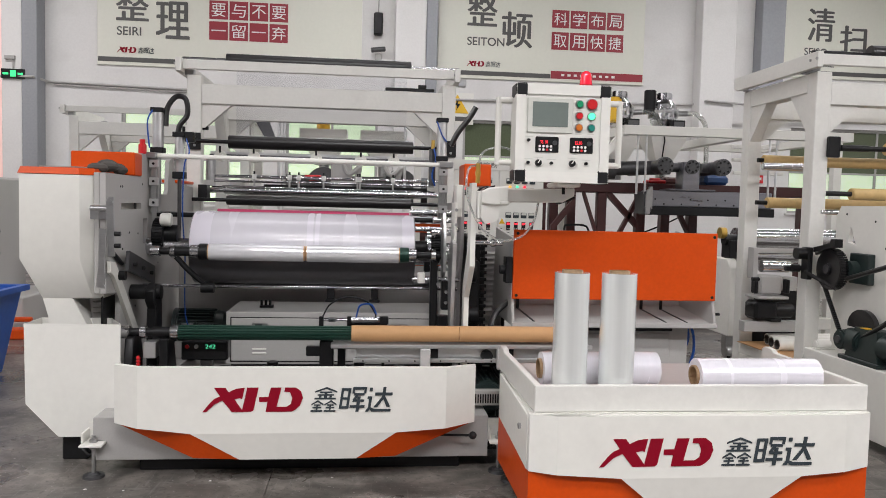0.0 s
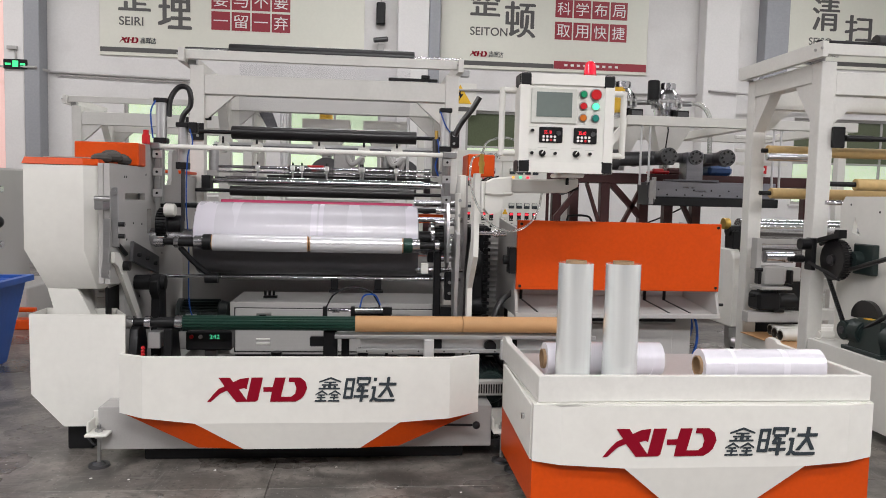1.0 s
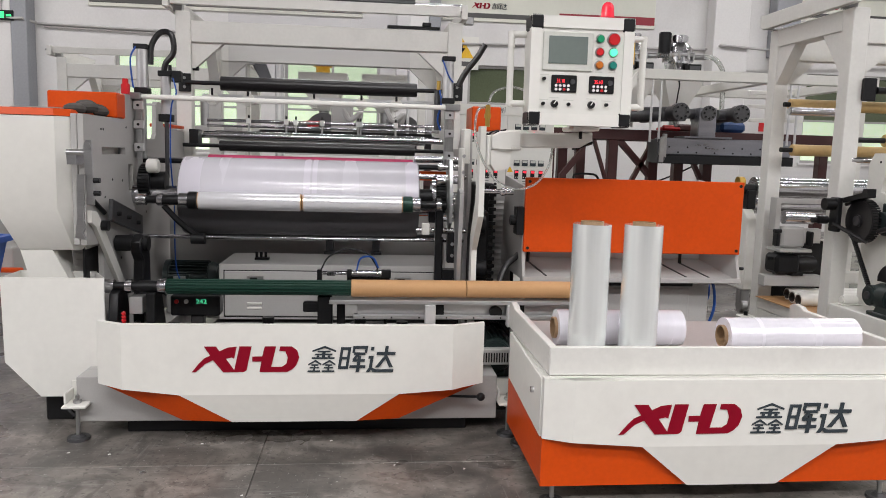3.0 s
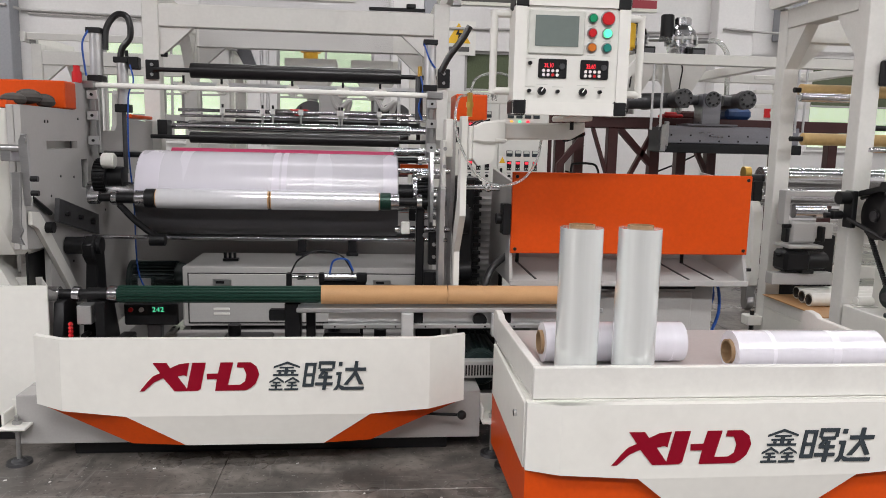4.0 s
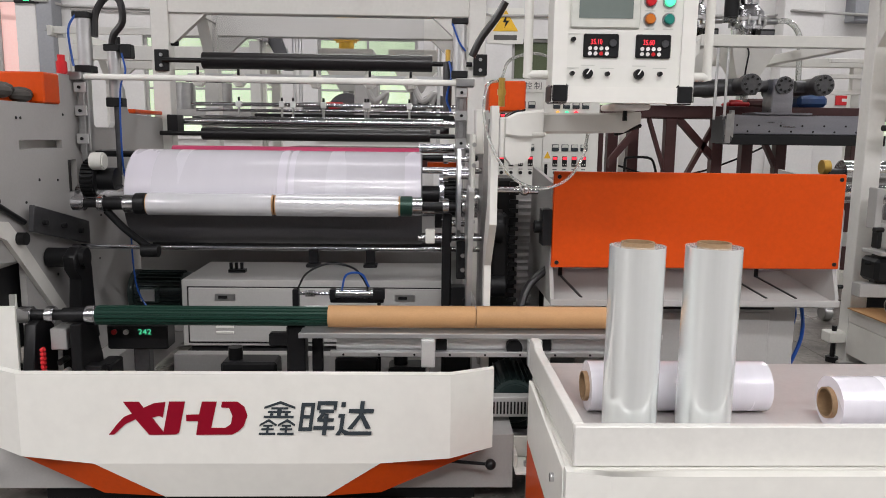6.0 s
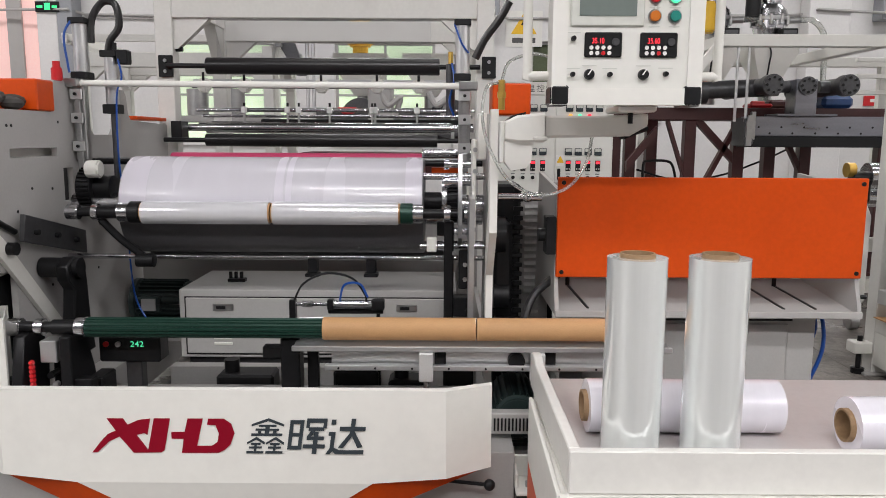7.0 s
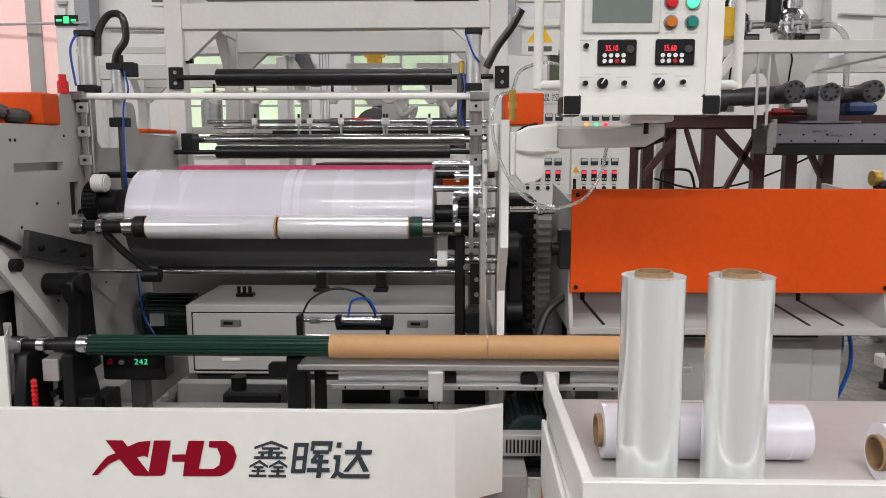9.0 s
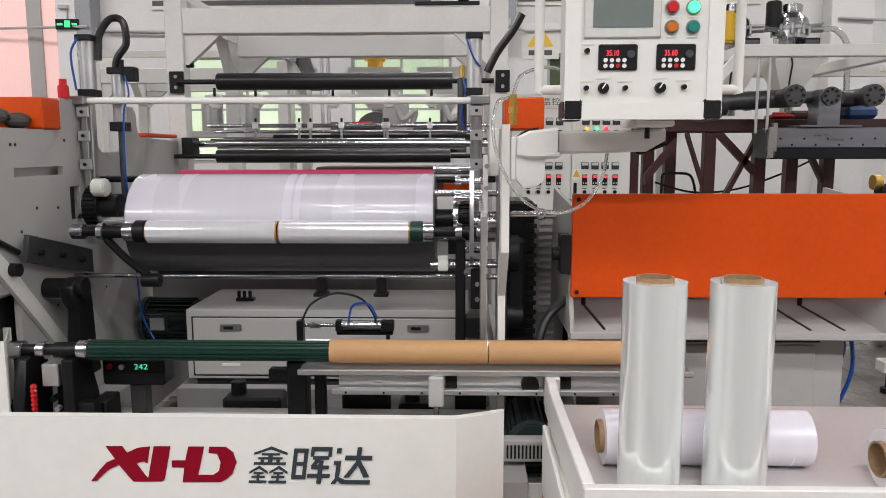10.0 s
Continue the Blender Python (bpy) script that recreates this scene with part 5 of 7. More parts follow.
for x, z, r in ((1.245, 1.60, 0.008), (1.245, 1.495, 0.008), (1.295, 1.495, 0.0165), (1.357, 1.495, 0.008), (1.458, 1.495, 0.0165), (1.525, 1.497, 0.008)):
    k = part("knob", Shape().rod((x, PY - 0.004, z), (x, PY - 0.022, z), r, r * 0.85, b=0.002), BLACK, panel, "black selector knob" if r > 0.01 else "")
    if r > 0.01:
        part("pointer", Shape().box(x - 0.0018, x + 0.0018, PY - 0.025, PY - 0.0215, z - 0.004, z + 0.016, 0, (0, 35, 0)), WHITEINK, k)
    part("print_bar", Shape().box(x - 0.022, x + 0.022, PY - 0.0055, PY - 0.0045, z + r + 0.008, z + r + 0.011, 0), BEZEL, k)
for x0, sg in ((PX0, -1), (PX1 + 0.03, 1)):
    part("grab_handle", Shape().pipe([(x0 + sg * -0.05, PY + 0.12, 1.50), (x0 + sg * 0.055, PY + 0.12, 1.50), (x0 + sg * 0.06, PY + 0.12, 1.51), (x0 + sg * 0.06, PY + 0.12, 1.79), (x0 + sg * 0.055, PY + 0.12, 1.80), (x0 + sg * -0.05, PY + 0.12, 1.80)], 0.015, 12, 3), WHITE, panel, "white tubular grab handle")
bc = part("beacon", Shape().rod((1.535, PY + 0.07, PZ1 + 0.012), (1.535, PY + 0.07, PZ1 + 0.055), 0.031, 0.027).ball((1.535, PY + 0.07, PZ1 + 0.055), 0.027, 16), BEACON, panel, "glowing red beacon lamp")
part("beacon_base", Shape().rod((1.535, PY + 0.07, PZ1 - 0.004), (1.535, PY + 0.07, PZ1 + 0.014), 0.034), RED, bc)
arm_ring = lambda x, z0, z1, y0, y1: [(x, y0, z0 + 0.008), (x, y0, z1 - 0.008), (x, y0 + 0.008, z1), (x, y1 - 0.008, z1), (x, y1, z1 - 0.008), (x, y1, z0 + 0.008), (x, y1 - 0.008, z0), (x, y0 + 0.008, z0)]
arm = part("arm", Shape().loft(arm_ring(1.195, 1.305, 1.378, 3.95, 4.03), arm_ring(1.36, 1.308, 1.378, 3.945, 4.025), arm_ring(1.47, 1.312, 1.382, 3.93, 4.02), arm_ring(1.53, 1.345, 1.385, 3.94, 4.01)), WHITE, panel, "white box-section swivel arm")
part("elbow", Shape().loft(arm_ring(1.062, 1.296, 1.360, 3.94, 4.05), arm_ring(1.10, 1.290, 1.378, 3.93, 4.06), arm_ring(1.19, 1.290, 1.388, 3.93, 4.05)).box(1.15, 1.20, 3.926, 3.94, 1.295, 1.31, 0.004), WHITE, arm, "white cast elbow")
part("knuckle", Shape().loft([(1.06, 3.95, 1.292), (1.155, 3.95, 1.292), (1.155, 4.05, 1.292), (1.06, 4.05, 1.292)], [(1.062, 3.955, 1.225), (1.15, 3.955, 1.225), (1.15, 4.05, 1.225), (1.062, 4.05, 1.225)], [(1.085, 3.965, 1.195), (1.135, 3.965, 1.205), (1.135, 4.04, 1.205), (1.085, 4.04, 1.195)]), WHITE, arm)
pieces("elbow_seal", Shape().plate("y", 3.955, 4.04, [(1.066, 1.363), (1.085, 1.378), (1.13, 1.390), (1.128, 1.381), (1.10, 1.374), (1.068, 1.357)]), BLACK, arm, "black rubber seal")
part("tip_cover", Shape().loft(arm_ring(1.455, 1.302, 1.311, 3.94, 4.01), arm_ring(1.535, 1.330, 1.344, 3.945, 4.005)), BLACK, arm)
part("swivel_post", Shape().box(1.40, 1.52, 3.80, 4.0, 1.386, 1.408, 0.006), WHITE, arm)
part("arm_bracket", Shape().box(1.044, 1.062, 3.97, 4.06, 1.22, 1.36, 0.004), WHITE, panel)
part("cable_gland", Shape().rod((1.462, 3.90, 1.41), (1.462, 3.90, 1.352), 0.008), BLACK, panel)

# ---- orange hood unit ----
hood = thing("trim_unit", (1.84, 4.4, 0), "grey machine unit with a large orange cover board", "machine")
ob = part("cover_board", Shape().box(1.275, 2.405, 4.165, 4.185, 0.795, 1.165, 0.003), ORANGE, hood, "bright orange cover board")
for x, z in ((1.295, 1.145), (2.385, 1.145), (1.295, 0.815), (2.385, 0.815)):
    part("screw", Shape().rod((x, 4.165, z), (x, 4.160, z), 0.008, seg=12), BLACK, ob)
for x0, x1 in ((1.272, 1.287), (2.393, 2.408)):
    part("side_cheek", Shape().plate("x", x0, x1, [(4.15, 0.655), (4.15, 0.69), (4.187, 0.79), (4.187, 1.12), (4.70, 1.16), (4.75, 0.655)]), GREY, hood)
part("tray_floor", Shape().loft([(1.287, 4.155, 0.665), (2.393, 4.155, 0.665), (2.393, 4.155, 0.655), (1.287, 4.155, 0.655)], [(1.287, 4.60, 0.71), (2.393, 4.60, 0.71), (2.393, 4.60, 0.70), (1.287, 4.60, 0.70)]).box(1.272, 2.408, 4.135, 4.149, 0.648, 0.675, 0.003), GREY, hood, "grey sloping tray floor")
part("back_sheet", Shape().box(1.287, 2.393, 4.60, 4.61, 0.70, 1.12, 0), GREY, hood)
for x in (1.40, 1.66, 2.14, 2.26):
    part("slot", Shape().loft([(x, 4.20, 0.6725), (x + 0.010, 4.20, 0.6725), (x + 0.010, 4.20, 0.669), (x, 4.20, 0.669)], [(x - 0.03, 4.50, 0.7035), (x - 0.02, 4.50, 0.7035), (x - 0.02, 4.50, 0.70), (x - 0.03, 4.50, 0.70)]), BLACK, hood)
    part("rod_pin", Shape().rod((x - 0.025, 4.50, 0.70), (x - 0.025, 4.50, 0.80), 0.009), BLACK, hood)
part("latch_plate", Shape().box(2.41, 2.418, 4.20, 4.25, 0.64, 0.73, 0.002).rod((2.418, 4.22, 0.715), (2.46, 4.22, 0.715), 0.008), BLACK, hood)
part("base_cabinet", Shape().box(1.40, 2.30, 4.26, 4.80, 0.06, 0.652, 0.004), GREY, hood)
part("cabinet_door", Shape().box(1.52, 2.19, 4.25, 4.262, 0.12, 0.60, 0.003), GREY, hood)
# Solid black strip stands in for the shaded gap below the tray.
part("gap_shade_strip", Shape().box(1.50, 2.20, 4.235, 4.25, 0.615, 0.64, 0.003), BLACK, hood)
part("clamp_knob", Shape().box(1.235, 1.272, 4.16, 4.24, 0.88, 1.02).rod((1.235, 4.20, 0.95), (1.21, 4.20, 0.95), 0.025), BLACK, hood)
pieces("latch", Shape().rod((2.408, 4.24, 0.90), (2.435, 4.24, 0.90), 0.010).rod((2.408, 4.24, 0.96), (2.43, 4.24, 0.96), 0.008), STEEL, hood)
for x in (1.45, 2.25):
    foot(x, 4.32, 0.06, hood)
pieces("air_line", Shape().pipe([(2.33, 4.35, 0.66), (2.36, 4.33, 0.60), (2.37, 4.33, 0.48), (2.33, 4.33, 0.36), (2.30, 4.33, 0.30)], 0.008, 8, 5).pipe([(2.33, 4.37, 0.66), (2.35, 4.36, 0.56), (2.32, 4.36, 0.46), (2.31, 4.36, 0.36)], 0.008, 8, 5), HOSEBLUE, hood, "blue air hoses")

# ---- collecting cart in front ----
cart = thing("collecting_cart", (1.82, 3.4, 0), "white and orange collecting cart with a raised tray", "cart")
cf = part("front_panel", kinked_panel([1.13, 1.235, 1.49, 2.23, 2.41, 2.53], [0.268, 0.261, 0.244, 0.244, 0.258, 0.268], 0.4895, 3.015, 0.03, 0.085, (1.68, 2.02), 3.04), WHITE, cart, "white front panel with kinked foot", 8)
part("chevron", Shape().plate("y", 3.05, 3.06, [(1.131, 0.266), (1.49, 0.243), (1.68, 0.086), (1.131, 0.086)]), ORANGE, cf, "orange lower trim")
part("chevron", Shape().plate("y", 3.05, 3.06, [(2.53, 0.266), (2.23, 0.243), (2.02, 0.086), (2.53, 0.086)]), ORANGE, cf, "orange lower trim")
brand_mark(1.40, 0.291, 0.87, 3.012, cf, 0.113)
part("body", Shape().box(1.14, 2.52, 3.062, 3.74, 0.09, 0.479, 0.003), WHITE, cart)
part("side_panel", Shape().plate("x", 1.128, 1.139, [(3.08, 0.262), (3.08, 0.476), (3.68, 0.505), (3.68, 0.30)], b=0.002), WHITE, cart, "white side door")
part("side_trim", Shape().plate("x", 1.132, 1.139, [(3.0605, 0.258), (3.70, 0.295), (3.70, 0.088), (3.0605, 0.088)]), ORANGE, cart, "orange side trim")
part("door_lock", Shape().rod((1.128, 3.20, 0.40), (1.118, 3.20, 0.40), 0.012), CHROME, cart)
part("top_sheet", Shape().box(1.15, 2.53, 3.0515, 3.74, 0.4795, 0.4925, 0.0), WHITE, cart)
# Tray floor in the toned-down paint that carries the tray's shade.
part("tray_floor", Shape().box(1.17, 2.50, 3.09, 3.78, 0.515, 0.533, 0.002), TRAYSHADE, cart, "pale tray floor, toned down for shade")
part("tray_rim", Shape().box(1.15, 2.525, 3.06, 3.085, 0.494, 0.598, 0.003), FRAMEPAINT, cart)
for x0, x1 in ((1.15, 1.178), (2.497, 2.525)):
    part("tray_rim", Shape().plate("x", x0, x1, [(3.086, 0.494), (3.086, 0.598), (3.72, 0.598), (3.74, 0.61), (3.80, 0.615), (3.83, 0.60), (3.83, 0.494)], b=0.003), FRAMEPAINT, cart)
for x, y in ((1.19, 3.10), (2.47, 3.08), (1.19, 3.66), (2.47, 3.66)):
    foot(x, y, 0.088, cart)


def standing_roll(x, y):
    r = thing("film_roll", (x, y, 0.533), "upright clear stretch film roll on the cart tray", "film roll", "film rolls")
    part("film", Shape().hollow((x, y, 0.537), (x, y, 1.028), 0.0705, 0.042, 72), ROLLFILM, r, "glossy clear wound film")
    part("core", Shape().hollow((x, y, 0.534), (x, y, 1.038), 0.0415, 0.036, 48), TUBE, r, "brown cardboard core")
    return r


standing_roll(1.318, 3.185), standing_roll(1.512, 3.182)
for x0, x1, y in ((1.228, 1.756, 3.345), (1.853, 2.40, 3.215)):
    r = thing("film_roll", ((x0 + x1) / 2, y, 0.534), "clear stretch film roll lying on the cart tray", "film roll", "film rolls")
    part("film", Shape().hollow((x0 + 0.012, y, 0.604), (x1 - 0.012, y, 0.604), 0.07, 0.042, 72), LYINGFILM, r, "glossy clear wound film")
    part("core", Shape().hollow((x0, y, 0.604), (x1, y, 0.604), 0.0415, 0.036, 48), TUBE, r, "brown cardboard core")

# ---- grey drawer cabinet and motor inside the winder ----
cab = thing("drawer_cabinet", (0.31, 4.8, 0.27), "low grey steel cabinet with flush handles", "cabinet")
part("body", Shape().box(-0.295, 0.915, 4.63, 5.10, 0.34, 0.645, 0.004), GREY, cab)
part("stand", Shape().box(-0.27, 0.90, 4.66, 5.08, 0.27, 0.339, 0.004), DARKSTEEL, cab)
part("panel_gap", Shape().box(-0.270, 0.890, 4.626, 4.629, 0.355, 0.615, 0), BLACK, cab)
part("front_panel", Shape().box(-0.265, 0.885, 4.622, 4.632, 0.36, 0.61, 0.004), GREY, cab)
for x in (-0.10, 0.70):
    h = part("flush_handle", Shape().box(x - 0.045, x + 0.045, 4.614, 4.623, 0.553, 0.584, 0.010), STEEL, cab, "flush steel handle")
    part("recess", Shape().box(x - 0.03, x + 0.012, 4.613, 4.617, 0.561, 0.576, 0.002), BLACK, h)
    pieces("vent", Shape().box(x - 0.045, x + 0.035, 4.616, 4.623, 0.40, 0.412, 0.002), WHITE, cab)
    pieces("vent", Shape().box(x - 0.045, x + 0.035, 4.616, 4.623, 0.425, 0.437, 0.002), WHITE, cab)
sw = Shape().box(-0.13, -0.05, 4.80, 4.84, 0.645, 0.66, 0.002)
for i in range(3):
    sw.rod((-0.12 + i * 0.025, 4.82, 0.66), (-0.12 + i * 0.025, 4.82, 0.69), 0.008, seg=10)
tagged(part("plug_socket", sw, BLACK), "small black plug block on the grey cabinet", "plug")
mt = thing("electric_motor", (-0.53, 5.2, 0.27), "dark green finned electric motor", "motor")
part("barrel", Shape().rod((-0.69, 5.20, 0.47), (-0.45, 5.20, 0.47), 0.095, seg=40), MOTORGREEN, mt)
s = Shape()
for i in range(28):
    a = 2 * math.pi * i / 28
    s.box(-0.68, -0.46, 5.20 + 0.1 * math.cos(a) - 0.0025, 5.20 + 0.1 * math.cos(a) + 0.0025, 0.47 + 0.1 * math.sin(a) - 0.011, 0.47 + 0.1 * math.sin(a) + 0.011, 0, (math.degrees(a) + 90, 0, 0))
pieces("fin", s, MOTORGREEN, mt)
pieces("end_bell", Shape().rod((-0.45, 5.20, 0.47), (-0.40, 5.20, 0.47), 0.105, 0.09, b=0.006).rod((-0.40, 5.20, 0.47), (-0.37, 5.20, 0.47), 0.09, 0.05).rod((-0.715, 5.20, 0.47), (-0.69, 5.20, 0.47), 0.115), MOTORGREEN, mt)
part("name_plate", Shape().box(-0.65, -0.58, 5.085, 5.094, 0.44, 0.50, 0), ALU, mt, "silver name plate")
part("terminal_box", Shape().box(-0.66, -0.56, 5.094, 5.12, 0.43, 0.51, 0.004), MOTORGREEN, mt)
part("mount", Shape().box(-0.70, -0.42, 5.12, 5.29, 0.27, 0.38, 0.004), GREY, mt)
mb = thing("meter_box", (-0.32, 4.42, 0.33), "black counter box with green lit digits", "meter")
part("case", Shape().box(-0.43, -0.20, 4.15, 4.24, 0.465, 0.562, 0.006), BLACK, mb)
letters("242", -0.31, 4.147, 0.526, 0.02, GREENGLOW, "digits", mb, wide=0.05)
part("push_button", Shape().rod((-0.40, 4.15, 0.535), (-0.40, 4.14, 0.535), 0.01), RED, mb)
part("knob", Shape().rod((-0.355, 4.15, 0.535), (-0.355, 4.14, 0.535), 0.01), STEEL, mb)
part("stand", Shape().box(-0.34, -0.28, 4.17, 4.22, 0.122, 0.464, 0.004), DARKSTEEL, mb)
ac = thing("knife_cylinder", (0.45, 4.3, 0.66), "small air cylinder with looping hoses over the tray", "air cylinder")
part("barrel", Shape().rod((0.42, 4.34, 0.648), (0.58, 4.34, 0.648), 0.019), CHROME, ac)
pieces("end_cap", Shape().box(0.40, 0.425, 4.32, 4.36, 0.628, 0.668).box(0.575, 0.625, 4.32, 4.36, 0.628, 0.668), BLACK, ac)
part("piston_rod", Shape().rod((0.27, 4.34, 0.648), (0.40, 4.34, 0.648), 0.007).rod((0.30, 4.34, 0.648), (0.34, 4.34, 0.648), 0.013, seg=6), CHROME, ac)
part("mount", Shape().box(0.25, 0.275, 4.32, 4.36, 0.58, 0.668).box(0.40, 0.62, 4.345, 4.36, 0.608, 0.628).rod((0.262, 4.35, 0.3), (0.262, 4.35, 0.58), 0.008).rod((0.6, 4.35, 0.3), (0.6, 4.35, 0.61), 0.008), BLACK, ac)
part("hose", Shape().pipe([(0.27, 4.33, 0.668), (0.31, 4.33, 0.735), (0.40, 4.33, 0.775), (0.50, 4.33, 0.755), (0.55, 4.33, 0.69), (0.555, 4.33, 0.668)], 0.0045, 6, 6), BLACK, ac)
part("hose", Shape().pipe([(0.45, 4.33, 0.668), (0.47, 4.32, 0.73), (0.53, 4.32, 0.735), (0.56, 4.33, 0.68)], 0.0045, 6, 6), HOSEBLUE, ac)

# ---- electric cabinet behind ----
ec = thing("electric_cabinet", (1.59, 6.6, 0), "pale electric cabinet with rows of meters and switches", "cabinet")
pieces("body", Shape().box(1.20, 1.98, 6.46, 6.86, 0.0, 1.60, 0.005), CREAM, ec)
for x0, x1, first, n in ((1.205, 1.592, 1.317, 4), (1.597, 1.975, 1.683, 4)):
    d = part("door", Shape().box(x0, x1, 6.448, 6.458, 0.06, 1.585, 0.003), CREAM, ec)
    for i in range(n):
        x = first + i * 0.0655
        for z in (1.50, 1.215):
            w = part("switch", Shape().box(x - 0.024, x + 0.024, 6.438, 6.447, z - 0.022, z + 0.024, 0.003), MARKGREY, d)
            part("switch_label", Shape().box(x - 0.020, x + 0.020, 6.435, 6.4375, z + 0.002, z + 0.021, 0), BEZEL, w)
        for z in (1.41, 1.125):
            m = part("meter", Shape().box(x - 0.0165, x + 0.0165, 6.436, 6.447, z - 0.036, z + 0.034, 0.002), BLACK, d)
            part("digits", Shape().box(x - 0.013, x + 0.013, 6.4335, 6.4355, z + 0.012, z + 0.027, 0), REDGLOW, m)
            for k in (-0.008, 0.008):
                part("key", Shape().box(x + k - 0.004, x + k + 0.004, 6.4345, 6.4358, z - 0.026, z - 0.018, 0), BEZEL, m)
        part("knob", Shape().rod((x, 6.447, 1.045), (x, 6.43, 1.045), 0.012, seg=12), BLACK, d)
        part("print_bar", Shape().box(x - 0.014, x + 0.014, 6.4465, 6.4478, 1.066, 1.071, 0), MARKGREY, d)
for x, m in ((1.69, AMBERGLOW), (1.752, GREENGLOW), (1.814, REDGLOW)):
    part("lamp", Shape().rod((x, 6.447, 1.452), (x, 6.434, 1.452), 0.012, seg=16), m, ec)
part("warning_label", Shape().box(1.603, 1.657, 6.4455, 6.4475, 1.12, 1.195, 0), WHITEINK, ec)
part("warning_label", Shape().plate("y", 6.4425, 6.445, [(1.606, 1.143), (1.654, 1.143), (1.63, 1.19)]), YELLOW, ec)
part("lock_handle", Shape().box(1.612, 1.632, 6.434, 6.447, 1.03, 1.105, 0.003), BLACK, ec)
part("sign", Shape().box(1.20, 1.98, 6.438, 6.447, 1.588, 1.668, 0), WHITE, ec)
for i, ch in enumerate("\u6e29\u63a7\u5236"):
    letters(ch, 1.40 + i * 0.062, 6.436, 1.603, 0.048, CHARCOAL, "lettering", ec, wide=0.05)

# ---- extruder with die, stand and hoppers ----
stand = thing("extruder_stand", (3.5, 8.6, 0), "dark maroon welded steel stand under the extruder", "stand")
for x in (2.46, 2.60, 2.80, 3.06, 3.50, 3.78, 4.10, 4.8, 5.4):
    part("leg", Shape().box(x - 0.05, x + 0.05, 8.20 if x > 2.9 else 8.5, 8.30 if x > 2.9 else 8.6, 0, 1.47, 0.005), MAROON, stand)
pieces("top_beam", Shape().box(2.40, 5.6, 8.18, 8.30, 1.47, 1.58, 0.005).box(2.40, 5.6, 8.50, 8.62, 1.47, 1.58, 0.005), MAROON, stand)
part("foot_beam", Shape().box(2.40, 5.6, 8.18, 8.30, 0.0, 0.10, 0.005), MAROON, stand)
for x0, z0, x1, z1 in ((3.11, 0.75, 3.46, 1.44), (3.11, 1.44, 3.46, 1.08), (2.50, 1.1, 2.76, 1.42), (2.85, 1.44, 3.02, 0.95), (3.83, 1.44, 4.06, 1.0)):
    part("brace", Shape().plate("y", 8.21, 8.27, [(x0, z0), (x1, z1), (x1, z1 - 0.09 if z1 > z0 else z1 + 0.09), (x0, z0 - 0.09 if z1 > z0 else z0 + 0.09)]), MAROON, stand)
ext = thing("extruder", (3.9, 7.9, 1.2), "steel flat-die extruder with bolted flanges", "extruder")
die = part("die_block", Shape().box(3.41, 4.75, 7.75, 7.98, 1.33, 1.495, 0.006), GUNMETAL, ext, "machined steel die block")
part("die_lip", Shape().box(3.39, 4.77, 7.72, 8.0, 1.24, 1.33, 0.006), BLACK, ext)
pieces("die_end", Shape().box(3.35, 3.41, 7.72, 8.0, 1.25, 1.48, 0.006).rod((3.38, 7.72, 1.29), (3.38, 7.70, 1.29), 0.04), DARKSTEEL, ext)
for i in range(14):
    part("bolt_hole", Shape().rod((3.38 + i * 0.095, 7.752, 1.355 + 0.05 * (i % 2)), (3.38 + i * 0.095, 7.747, 1.355 + 0.05 * (i % 2)), 0.009, seg=8), BLACK, die)
part("die_neck", Shape().box(3.77, 3.95, 7.76, 7.95, 1.51, 1.80, 0.006).box(3.61, 4.11, 7.72, 7.98, 1.496, 1.515, 0.004), GUNMETAL, ext)
for x in (3.54, 4.16):
    fl = part("flange", Shape().rod((x, 7.66, 1.745), (x, 7.76, 1.745), 0.088, seg=40, b=0.006).rod((x, 7.76, 1.745), (x, 8.7, 1.745), 0.07), DARKSTEEL, ext, "dark bolted flange")
    for i in range(8):
        a = 2 * math.pi * i / 8
        part("bolt", Shape().rod((x + 0.06 * math.cos(a), 7.66, 1.745 + 0.06 * math.sin(a)), (x + 0.06 * math.cos(a), 7.648, 1.745 + 0.06 * math.sin(a)), 0.012, seg=8), BLACK, fl)
fl = part("flange", Shape().rod((3.86, 7.74, 1.745), (3.86, 7.76, 1.745), 0.075, seg=32), DARKSTEEL, ext)
for i in range(8):
    a = 2 * math.pi * i / 8
    part("bolt", Shape().rod((3.86 + 0.052 * math.cos(a), 7.74, 1.745 + 0.052 * math.sin(a)), (3.86 + 0.052 * math.cos(a), 7.73, 1.745 + 0.052 * math.sin(a)), 0.012, seg=8), BLACK, fl)
pieces("barrel", Shape().rod((2.55, 8.1, 1.70), (3.70, 7.95, 1.745), 0.075).rod((3.0, 8.05, 1.71), (3.12, 8.04, 1.715), 0.11).rod((4.02, 7.9, 1.745), (4.26, 7.9, 1.745), 0.05).rod((3.70, 7.9, 1.745), (3.78, 7.9, 1.745), 0.05), DARKSTEEL, ext, "dark extruder barrel")
pieces("support_rod", Shape().rod((3.27, 7.75, 1.45), (3.27, 7.75, 2.15), 0.012).rod((3.36, 7.75, 1.45), (3.36, 7.75, 2.15), 0.012).rod((4.70, 7.75, 1.45), (4.70, 7.75, 2.15), 0.012).rod((4.78, 7.75, 1.45), (4.78, 7.75, 2.15), 0.012), ALU, ext)
part("gearbox", Shape().box(4.22, 4.50, 8.20, 8.45, 1.584, 1.69, 0.03).rod((4.26, 8.3, 1.68), (4.46, 8.3, 1.68), 0.03, b=0.008), BLUECAST, ext, "blue cast gearbox")
